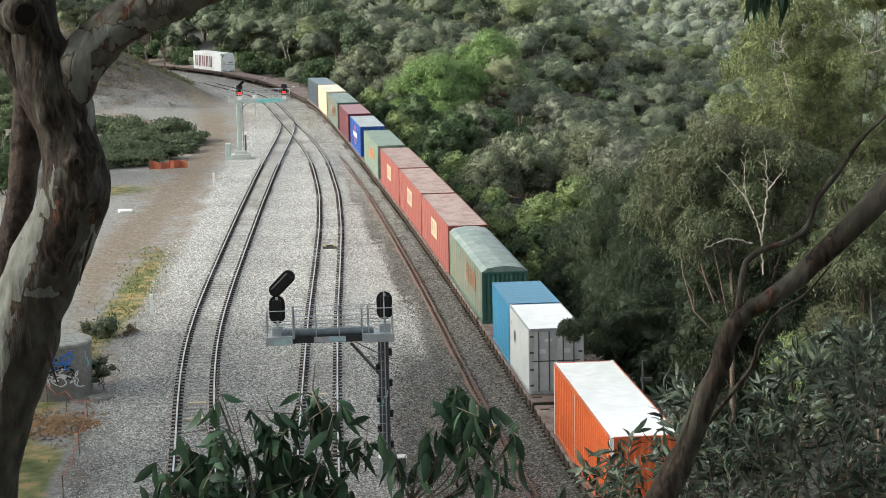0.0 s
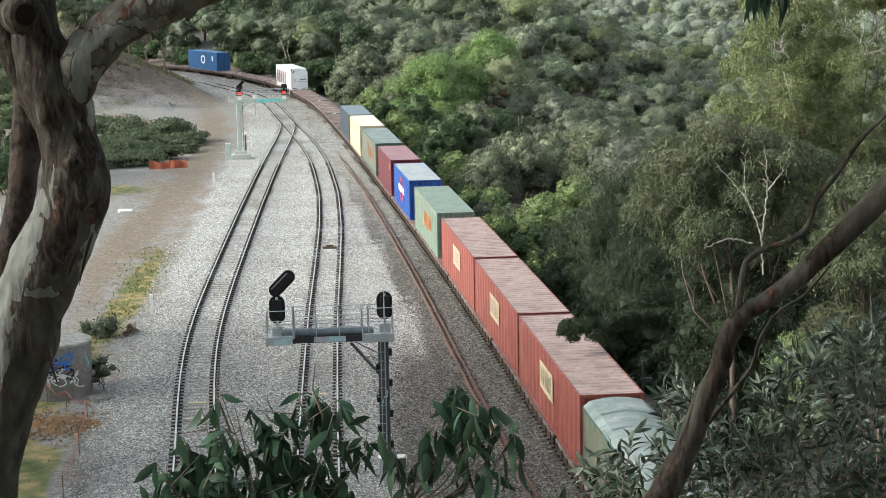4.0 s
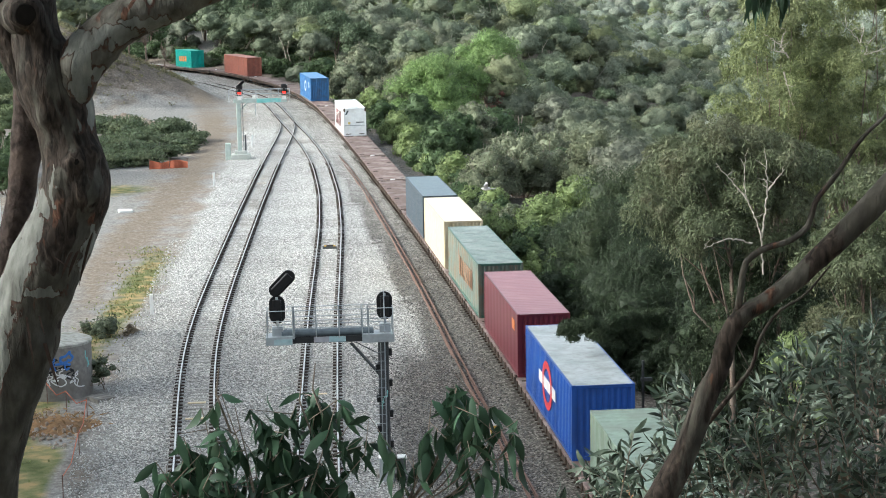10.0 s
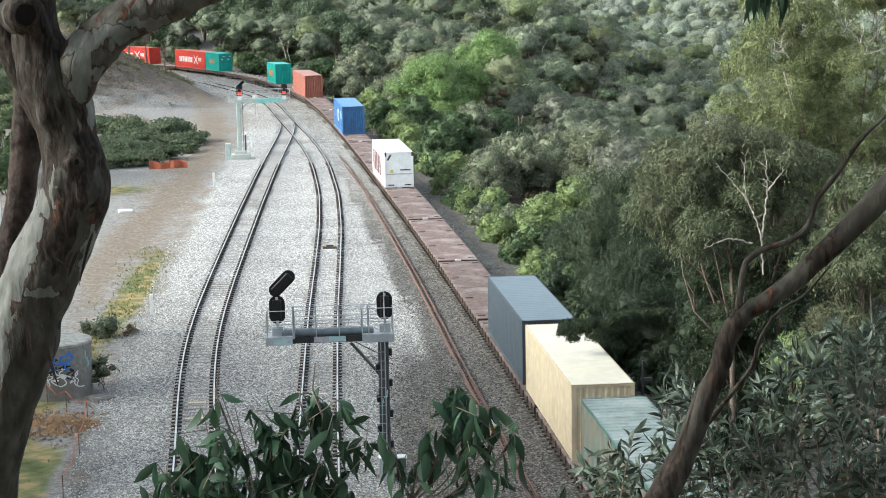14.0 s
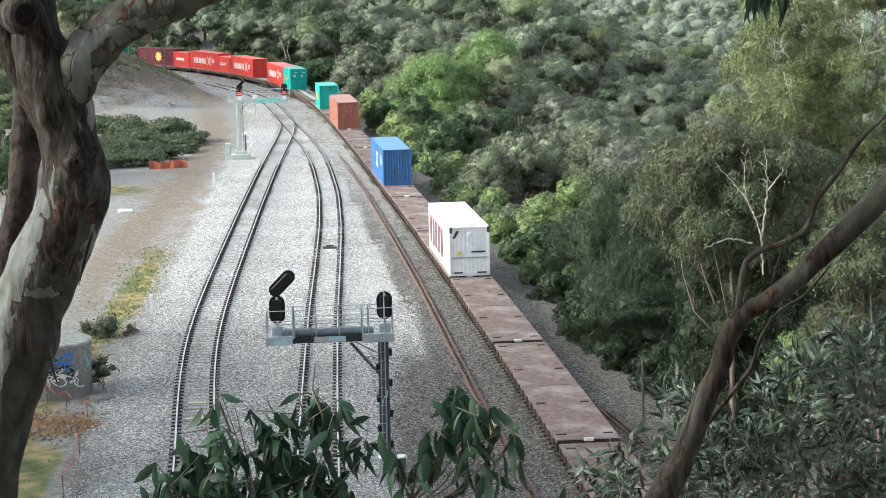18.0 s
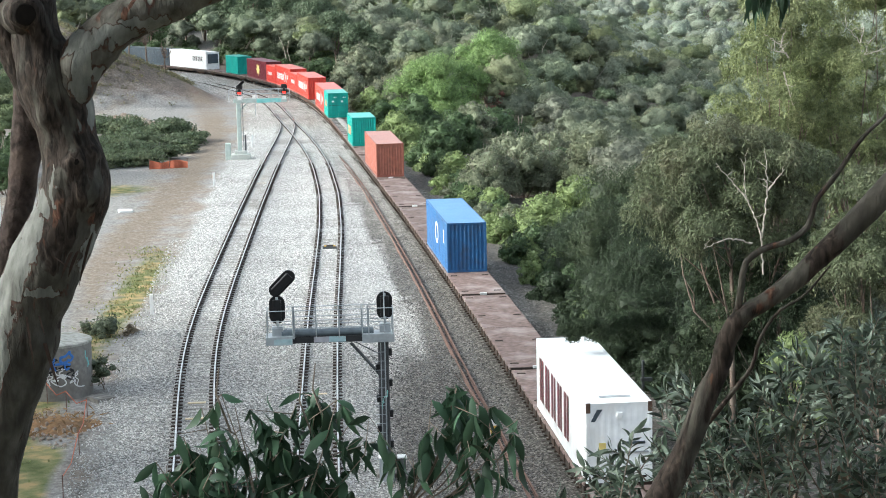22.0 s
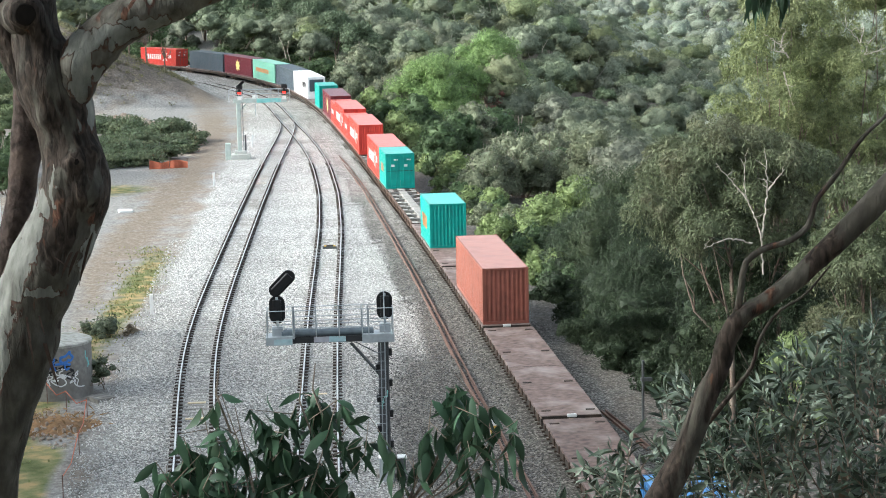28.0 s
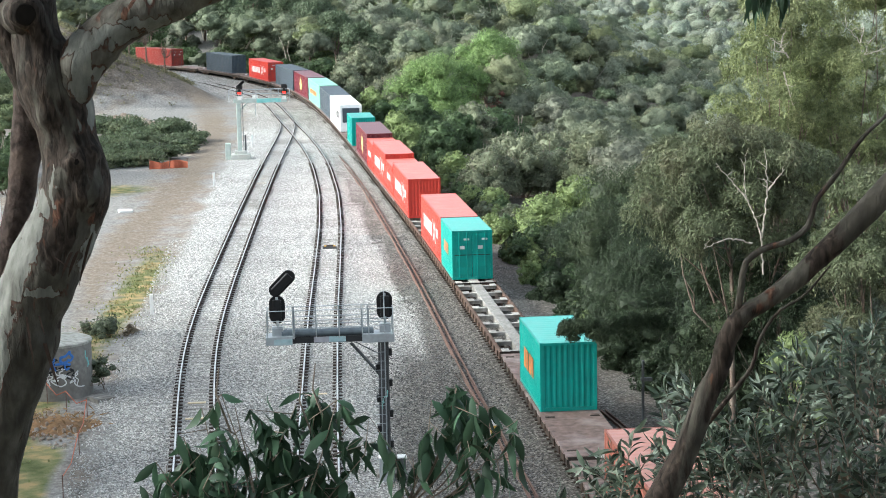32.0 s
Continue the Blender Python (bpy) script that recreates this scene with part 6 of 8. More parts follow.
def build_far_signal():
    t = thing("gantry_signal", "pale grey cantilever signal gantry showing two red lamps", "signal", at=Matrix.Translation((-17.7, 196.6, 0.0)))
    z = 5.75
    part("footing", Shape().box(-0.9, 1.1, -0.8, 0.8, -0.3, 0.45, 0.06).box(-0.55, 0.75, -0.5, 0.5, 0.45, 0.8, 0.05), M["pale_concrete"], t)
    part("mast", Shape().box(-0.22, 0.22, -0.2, 0.2, 0.8, z, 0.04), M["pale_paint"], t)
    part("mast_ladder", Shape().rod((0.42, -0.1, 0.7), (0.42, -0.1, z), 0.03).rod((0.62, -0.1, 0.7), (0.62, -0.1, 2.4), 0.08), M["galv_dark"], t)
    beam = part("beam", Shape().box(-0.5, 5.0, -0.2, 0.2, z, z + 0.42, 0.02), M["pale_paint"], t)
    part("sprayed_patch", Shape().box(1.9, 4.4, -0.215, -0.203, z - 0.02, z + 0.4), M["aqua"], beam, "turquoise sprayed panel")
    part("brace", Shape().tube([(0.9, 0, z), (0.15, 0, z - 0.8)], [0.07, 0.07], 4), M["pale_paint"], t)
    rail = Shape()
    for h in (0.9, 1.35):
        rail.rod((-0.95, -0.35, z + h), (5.3, -0.35, z + h), 0.03)
        rail.rod((-0.95, 0.35, z + h), (5.3, 0.35, z + h), 0.03)
    for x in (-0.95, 0.4, 1.85, 3.4, 4.2, 5.3):
        for y in (-0.35, 0.35):
            rail.rod((x, y, z + 0.1), (x, y, z + 1.35), 0.035)
    part("handrail", rail, M["galv"], t)
    for x, k in ((0.15, 1), (4.75, 0)):
        head = part("signal_head", Shape().box(x - 0.32, x + 0.32, -0.15, 0.12, z + 0.75, z + 1.85, 0.12), M["black"], t)
        lamp = Shape().tube([(x, -0.2, z + 1.02), (x, -0.155, z + 1.02)], [0.17, 0.17], 14)
        part("red_lamp", lamp, M["lamp_red"], head, "glowing red lamp")
        part("lamp_hood", Shape().tube([(x, -0.4, z + 1.27), (x, -0.16, z + 1.27)], [0.17, 0.2], 10), M["black"], head)
        part("number_plate", Shape().box(x - 0.2, x + 0.2, -0.24, -0.21, z + 0.28, z + 0.62), M["white"], t)
    junction = Shape()
    for k in range(5):
        junction.tube([(0.1 + 0.11 * k, -0.3, z + 1.75 + 0.1 * k), (0.1 + 0.11 * k, 0.1, z + 1.75 + 0.1 * k)], [0.15, 0.15], 10)
    part("route_indicator", junction, M["black"], t)
    part("side_cabinet", Shape().box(-1.5, -0.95, -0.3, 0.3, -0.3, 1.6, 0.04), M["pale_paint"], t)
    return t


def build_small_things():
    for x, y, h in ((-20.65, 110.0, 1.35), (-19.55, 174.8, 1.3), (-16.7, 208.0, 1.5)):
        z = float(terrain(x, y)[0])
        p = thing("marker_post", "white painted timber marker post in the ballast", "post", "marker posts", at=Matrix.Translation((x, y, z)))
        part("post", Shape().box(-0.1, 0.1, -0.07, 0.07, -0.3, h, 0.02), M["white"], p)
        part("post_foot", Shape().box(-0.14, 0.14, -0.12, 0.12, -0.3, 0.06, 0.03), M["concrete"], p)
    # repeater sign behind the far gantry
    z = float(rise(249))
    p = thing("track_sign", "small white sign on a thin post", "sign", at=Matrix.Translation((-17.0, 248, z - 0.4)))
    part("post", Shape().rod((0, 0, 0), (0, 0, 2.6), 0.05), M["galv"], p)
    part("plate", Shape().box(-0.35, 0.35, -0.07, -0.05, 2.1, 2.75), M["white"], p)
    p = thing("track_sign", "small white sign beside the line in front of bushes", "sign", at=Matrix.Translation((-4.6, 262, 0.3)))
    part("post", Shape().rod((0, 0, 0), (0, 0, 1.4), 0.05), M["galv"], p)
    part("plate", Shape().box(-0.45, 0.45, -0.07, -0.05, 0.9, 1.6), M["white"], p)
    # magnet box between the rails
    b = thing("track_magnet", "small yellow-marked box between the rails", "track device", at=Matrix.Translation((-9.75, 133.0, -0.17)))
    part("body", Shape().box(-0.5, 0.5, -0.2, 0.2, 0, 0.2, 0.03), M["galv_dark"], b)
    part("lid", Shape().box(-0.3, 0.3, -0.16, 0.16, 0.2, 0.26, 0.02), M["under"], b)
    for k in (-0.4, 0.25):
        part("yellow_mark", Shape().box(k, k + 0.16, -0.21, -0.1, 0.2, 0.27, 0.02), M["yellow"], b, "faded yellow mark")
    for x, y in ((-16.9, 86.3), (-16.85, 83.2), (-11.25, 87.2), (-15.2, 174.5), (-15.1, 178.0)):
        b = thing("sleeper_marker", "pale painted board on the sleepers", "board", "painted boards", at=Matrix.Translation((x, y, -0.165)))
        part("board", Shape().box(-0.42, 0.42, -0.1, 0.1, 0, 0.05, 0.01), M["cream_board"], b)
    # rails lying spare along the line
    for k, off in enumerate((-0.16, 0.12)):
        P = line([(-3.3, 66), (-3.67, 79), (-3.95, 90.5), (-4.2, 105.6), (-4.5, 120.5), (-4.96, 137.3), (-5.5, 155.4), (-6.05, 171.7), (-7.0, 188), (-7.65, 197)])[:(70 if k else 62)]
        r = thing("spare_rail", "rusty spare rail lying on the ballast", "rail", "spare rails")
        part("rail", rail_shape(P, off, 0.07, -0.12), M["rust"], r)
    for off in (-0.1, 0.12):
        r = thing("spare_rail", "dark spare rail lying beside the line", "rail", "spare rails")
        part("rail", rail_shape(line([(1.45, 82.0), (1.72, 79.6), (2.0, 77.2), (2.3, 74.5)], 1.0), off, 0.07, -0.12), M["rust"], r)
    # lineside cabinet and pole by the trees
    p = thing("lineside_post", "dark steel post with a small bracket beside the track", "post", at=Matrix.Translation((2.62, 78.6, -0.3)))
    part("post", Shape().rod((0, 0, -0.2), (0, 0, 3.1), 0.06, 8), M["galv_dark"], p)
    part("bracket", Shape().box(-0.1, 0.4, -0.1, 0.1, 2.2, 2.35, 0.02), M["galv_dark"], p)
    p = thing("yellow_marker", "white and yellow marker peg beside the spare rails", "post", at=Matrix.Translation((-3.95, 77.8, -0.3)))
    part("peg", Shape().box(-0.12, 0.12, -0.08, 0.08, 0, 0.95, 0.02), M["white"], p)
    part("band", Shape().box(-0.125, 0.125, -0.085, 0.085, 0.3, 0.7), M["yellow"], p)
    # round concrete tank
    t = thing("water_tank", "round grey concrete tank with blue sprayed scribbles", "tank", at=Matrix.Translation((-23.85, 90.4, -0.45)))
    n = 48
    wall, lid = Shape(), Shape()
    wall.tube([(0, 0, 0), (0, 0, 0.05), (0, 0, 2.6)], [1.78, 1.78, 1.78], n)
    part("wall", wall, M["concrete"], t, smooth=False)
    lid.tube([(0, 0, 2.602), (0, 0, 2.7), (0, 0, 2.74), (0, 0, 2.82)], [1.83, 1.83, 1.74, 0.5], n)
    part("lid", lid, M["mossy"], t, "pale mossy domed lid")
    for k, (m, a, zz) in enumerate((("blue_paint", 0.42, 2.0), ("blue_paint", 0.0, 1.95), ("blue_paint", -0.4, 1.9), ("white", 0.3, 1.2), ("white", -0.1, 1.25), ("black", 0.5, 1.5), ("black", 0.1, 1.75), ("aqua", 1.15, 1.9), ("white", 0.7, 1.0))):
        s = scrawl(30 + k, 0, 0, 0, 0.2 if m == "aqua" else 0.5, 0.42, 0.06 if m == "blue_paint" else 0.03, 20)
        s.v = [((1.78 + y * 0.3) * math.sin(a + x / 1.78), -(1.78 + y * 0.3) * math.cos(a + x / 1.78), zz + z2) for x, y, z2 in s.v]
        part("scribble", s, M[m], t, "sprayed scribble")
    rub = thing("rubble", "scattered stones and rubbish on the earth bank", "rubble", kind="stuff")
    rr, bits = np.random.default_rng(77), Shape()
    for _ in range(170):
        bx, by = rr.uniform(-25.2, -21.6), rr.uniform(79.5, 86.5)
        sz = rr.uniform(0.04, 0.14)
        bits.box(-sz, sz, -sz * 0.7, sz * 0.7, -sz * 0.4, sz * 0.5, sz * 0.25, m=Matrix.LocRotScale((bx, by, -0.4 + 0.45 * math.exp(-((bx + 23) / 1.6) ** 2 - ((by - 83.6) / 1.4) ** 2)), Euler(tuple(rr.uniform(0, 3, 3))), None))
    part("stones", bits, M["rubble"], rub)
    rope = thing("barrier_line", "sagging orange barrier line on thin pegs", "barrier")
    pegs = [(-24.0, 88.3), (-22.9, 86.5), (-21.75, 84.6), (-21.45, 78.5), (-21.3, 71.5)]
    Z = [float(terrain(x, y)[0]) for x, y in pegs]
    for (x, y), z in zip(pegs, Z):
        part("peg", Shape().rod((x, y, z - 0.1), (x, y, z + 1.05), 0.02), M["rust"], rope)
    for (a, za), (b, zb) in zip(zip(pegs, Z), list(zip(pegs, Z))[1:]):
        mid = ((a[0] + b[0]) / 2, (a[1] + b[1]) / 2, (za + zb) / 2 + 0.6)
        part("line", Shape().tube([(*a, za + 0.98), mid, (*b, zb + 0.98)], [0.022] * 3, 5), M["orange_mesh"], rope)
    st = thing("trough_stack", "stack of weathered concrete cable troughs", "stack", at=pose(-21.5, 88.6, -0.42, 0, 0, 35))
    for k in range(5):
        part("trough", Shape().box(-0.5, 0.5, -0.5 + 0.22 * k, -0.32 + 0.22 * k, 0, 0.22 + 0.02 * (k % 2), 0.02), M["concrete"], st)
    m = thing("earth_mound", "low mound of orange-brown earth with dead fronds", "mound", at=Matrix.Translation((-23.0, 83.6, -0.5)))
    s = Shape()
    for k in range(7):
        a = 1.9 * (1 - k / 7.0)
        s.v += [(a * 1.3 * math.cos(q) * (1 + 0.15 * math.sin(3 * q + k)), a * math.sin(q), 0.65 * (k / 7.0) ** 0.8) for q in np.linspace(0, 6.283, 24, endpoint=False)]
    for k in range(6):
        s.f += [(k * 24 + i, k * 24 + (i + 1) % 24, k * 24 + 24 + (i + 1) % 24, k * 24 + 24 + i) for i in range(24)]
    s.f.append(tuple(range(144, 168)))
    part("earth", s, M["earth"], m, smooth=True)
    rg = np.random.default_rng(66)
    c = np.stack([rg.normal(0, 1.0, 150), rg.normal(0, 0.8, 150), rg.uniform(0.3, 0.62, 150)], 1)
    part("dead_fronds", quads_mesh("dead_fronds", leaf_cards(rg, c, np.tile((0, -0.4, 1.0), (150, 1)), 0.45, 0.08, 0.1)), M["frond"], m)
    # orange mesh, spoil heap, pale sheet
    s = Shape()
    P = [(-2.0 + 0.2 * i, 0.15 * math.sin(i * 0.9), 0) for i in range(20)]
    for (xa, ya, _), (xb, yb, _) in zip(P, P[1:]):
        h = lambda q: 0.75 + 0.12 * math.sin(q * 2.3)
        s.face([(xa, ya, 0), (xb, yb, 0), (xb, yb + 0.1, h(xb)), (xa, ya + 0.1, h(xa))])
        s.face([(xa, ya + 0.14, h(xa)), (xb, yb + 0.14, h(xb)), (xb, yb + 0.04, 0), (xa, ya + 0.04, 0)])
    f = thing("barrier_mesh", "crumpled orange plastic barrier mesh by the brambles", "barrier", at=pose(-24.6, 190.5, -0.25, 0, 0, 8))
    part("mesh_sheet", s, M["orange_mesh"], f)
    for x in (-2.0, 0.0, 1.8):
        part("stake", Shape().rod((x, 0.1, -0.1), (x, 0.1, 1.0), 0.03), M["rust"], f)
    h = thing("spoil_heap", "heap of brown rubble at the edge of the yard", "heap", at=Matrix.Translation((-33.5, 240, 0.0)))
    rng = np.random.default_rng(3)
    st = Shape()
    for _ in range(260):
        a, q = rng.uniform(0, 6.3), math.sqrt(rng.random()) * 3.6
        z = 1.5 * (1 - q / 3.6) * rng.uniform(0.7, 1)
        sz = rng.uniform(0.12, 0.4)
        m = Matrix.LocRotScale((q * math.cos(a) * 1.3, q * math.sin(a), z), Euler(tuple(rng.uniform(0, 3, 3))), None)
        st.box(-sz, sz, -sz * 0.8, sz * 0.8, -sz * 0.6, sz * 0.6, sz * 0.25, m=m)
    part("rubble", st, M["rubble"], h)
    sh = thing("pale_slab", "pale broken slab lying on the dirt", "slab", at=pose(-30.8, 231, 0.1, 4, 6, 20))
    part("slab", Shape().box(-1.4, 1.4, -0.6, 0.6, 0, 0.35, 0.1), M["white"], sh)
    sh = thing("pale_slab", "pale broken slab lying on the dirt", "slab", at=pose(-26.3, 158.5, -0.4, 2, 2, 12))
    part("slab", Shape().box(-0.6, 0.6, -0.5, 0.5, 0, 0.2, 0.06), M["white"], sh)
    # parked pale box at the edge of the yard
    v = thing("storage_box", "white storage box with red and turquoise scribbles", "container", at=Matrix.Translation((-36.6, 148, -0.4)))
    part("body", corrugated(-3, 3, 0.1, 2.6, 0.28, 0.04, 1.2, 1), M["white"], v)
    part("frame", Shape().box(-1.2, 1.15, -3.05, 3.05, 0, 2.65, 0.04), M["white"], v)
    part("scribble", scrawl(51, 0, 0, 0, 1, 1), M["lampless_red"], v).matrix_basis = pose(0.6, -3.08, 1.6)
    part("scribble", scrawl(52, 0, 0, 0, 0.8, 0.4), M["aqua"], v).matrix_basis = pose(0.6, -3.08, 0.7)


M["mossy"] = material("mossy_pale_concrete", (0.4, 0.39, 0.35), 0.95, 0, 0.3, 5, 1.4, (0.2, 0.2, 0.14), 0.3)
M["earth"] = material("orange_brown_earth", (0.24, 0.14, 0.07), 0.95, 0, 0.35, 5, 1.2, (0.12, 0.08, 0.05), 0.5, 0.04)
M["frond"] = leaf("dead_orange_fronds", (0.27, 0.17, 0.085), 0.35)
M["cream_board"] = material("pale_board", (0.62, 0.52, 0.36), 0.8)
M["rubble"] = material("brown_rubble", (0.3, 0.24, 0.19), 0.95, 0, 0.3, 6, 1.0, (0.45, 0.42, 0.38))
M["lampless_red"] = material("red_sprayed_paint", (0.6, 0.06, 0.05), 0.6)
build_near_signal()
build_far_signal()
build_small_things()


def build_low_plants():
    M["scrub_green"] = leaf("grey_green_scrub", (0.1, 0.12, 0.075), 0.3, (0.16, 0.16, 0.11))
    M["dry_bush"] = leaf("dry_brown_bush", (0.2, 0.16, 0.11), 0.3)
    # bramble thicket
    rng = np.random.default_rng(8)
    for i, (x, y, r, h) in enumerate([(-34, 221, 4.5, 2.7), (-30, 219, 4.5, 2.7), (-26, 217, 4.0, 2.5), (-32, 206, 4.5, 1.9), (-28.5, 200, 4.0, 1.7), (-35.5, 211, 4.0, 2.0), (-24, 213, 2.8, 1.5), (-31, 193, 3.2, 1.6), (-28.2, 194.5, 2.8, 1.6), (-25.8, 199, 2.4, 1.5), (-24.2, 206, 2.2, 1.5), (-29, 208, 3.6, 2.3), (-22.6, 216, 2.0, 1.2)]):
        tree("bramble", "dense green bramble thicket", x, y, float(terrain(x, y)[0]) + h, r, M["bramble"], 200 + i, n_blobs=16, per_area=110, length=0.27, width=0.15, low=0.0, blob=0.36, squash=0.5, category="bush", r0=0.04, group="brambles")
    for i, (x, y, r, h, m) in enumerate([(-22.7, 104.4, 1.25, 1.2, "scrub_green"), (-23.9, 105.2, 0.8, 0.8, "scrub_green"), (-21.6, 90.6, 1.0, 1.9, "scrub_green"), (-21.5, 104.6, 0.7, 0.8, "dry_bush")]):
        tree("bush", "low scrubby bush at the edge of the ballast", x, y, float(terrain(x, y)[0]) + h, r, M[m], 220 + i, n_blobs=10, per_area=150, length=0.2, width=0.06, low=0.0, blob=0.45, category="bush", r0=0.03, droop=-0.4)
    # loose ballast stones standing proud of the bed
    n = 46000
    y = 66 + 74 * rng.random(n) ** 1.35
    x = rng.uniform(-21.5, -1.6, n)
    sd, s = beside(x, y)
    d1, d2 = near_line(x, y, MID_LINE), near_line(x, y, LEFT_LINE)
    ok = (sd < -1.6) & (np.abs(d1 - 0.83) > 0.14) & (np.abs(d2 - 0.83) > 0.14)
    x, y, d1, d2, sd = x[ok], y[ok], d1[ok], d2[ok], sd[ok]
    bed = smooth(2.6, 1.5, np.minimum(np.minimum(d1, d2), np.abs(sd)))
    z = terrain(x, y) + 0.13 + 0.094 * bed + 0.03 * wave(x, y, 1.9, 3)
    c = np.stack([x, y, z - 0.01], 1)
    k = len(c)
    a = rng.uniform(0, 6.28, k)
    r = rng.uniform(0.03, 0.065, (k, 1))
    ring = [c + r * np.stack([np.cos(a + q), np.sin(a + q), rng.uniform(-0.1, 0.5, k)], 1) for q in (0, 2.1, 4.2)]
    tip = c + r * np.stack([rng.uniform(-0.4, 0.4, k), rng.uniform(-0.4, 0.4, k), rng.uniform(0.9, 1.5, k)], 1)
    tri = np.concatenate([np.stack([ring[i], ring[(i + 1) % 3], tip], 1)[:, None] for i in range(3)], 1)
    # stones beside the train and at the near right are darker
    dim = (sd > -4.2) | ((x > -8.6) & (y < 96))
    for pick, mat, lab in ((~dim, "stone", "loose pale grey ballast stones"), (dim, "dull_stone", "loose dark ballast stones")):
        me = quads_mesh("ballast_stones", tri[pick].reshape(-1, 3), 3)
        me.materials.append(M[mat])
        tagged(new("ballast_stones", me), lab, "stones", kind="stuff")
    # dry scrub on the inner bank
    x, y = rng.uniform(-58, -27, 5200), rng.uniform(262, 345, 5200)
    sd, s = beside(x, y)
    ok = (sd < -11.5) & (wave(x, y, 4.0, 1.0) + rng.normal(0, 0.4, len(x)) > 0.1)
    x, y = x[ok], y[ok]
    c = np.repeat(np.stack([x, y, terrain(x, y) + 0.1], 1), 14, 0)
    c = c + rng.normal(0, 0.3, c.shape) * np.array([1, 1, 0.6])
    c[:, 2] += 0.15
    me = quads_mesh("scrub", leaf_cards(rng, c, np.tile((0, -0.3, 1.0), (len(c), 1)), 0.34, 0.14, -0.2))
    me.materials.append(M["scrub"])
    tagged(new("scrub", me), "dry olive-brown scrub on the bank", "scrub", kind="stuff")
    # grass tufts along the dirt
    n = 8000
    y = rng.uniform(62, 138, n)
    x = np.interp(y, (60, 100, 112, 130, 150, 180), (-27, -23.8, -22.6, -22.2, -22.4, -21.2)) + rng.normal(0, 1.0, n)
    far = rng.random(n) < 0.35
    x = np.where(far, rng.uniform(-34, -25, n), x)
    y = np.where(far, rng.uniform(66, 84, n), y)
    clump = wave(x, y, 1.3) + rng.normal(0, 0.5, n) > 0
    x, y = x[clump], y[clump]
    z = terrain(x, y)
    P = np.stack([x, y, z + 0.05], 1)
    d = unit(np.stack([rng.normal(0, 0.4, len(x)), rng.normal(0, 0.4, len(x)), np.ones(len(x))], 1))
    side = unit(np.cross(d, rng.normal(0, 1, (len(x), 3))))
    ln, wd = rng.uniform(0.05, 0.13, (len(x), 1)), 0.05
    me = quads_mesh("grass", np.stack([P - side * wd, P + side * wd, P + d * ln + side * 0.02, P + d * ln - side * 0.02], 1))
    me.materials.append(M["grass"])
    tagged(new("grass", me), "rough green and straw-coloured grass", "grass", kind="stuff")


M["stone"] = material("ballast_stone", (0.46, 0.452, 0.435), 0.9, 0, 0.3, 4, 0.3, (0.34, 0.33, 0.32), 0, None, 0.2, 0, 0.55)
M["dull_stone"] = material("dark_ballast_stone", (0.15, 0.147, 0.143), 0.85, 0, 0.3, 4, 0.3, (0.11, 0.1, 0.095), 0, None, 0.25, 0, 0.7)
M["scrub"] = leaf("dry_scrub", (0.15, 0.14, 0.07), 0.3, (0.24, 0.2, 0.12), 0.4)
build_low_plants()


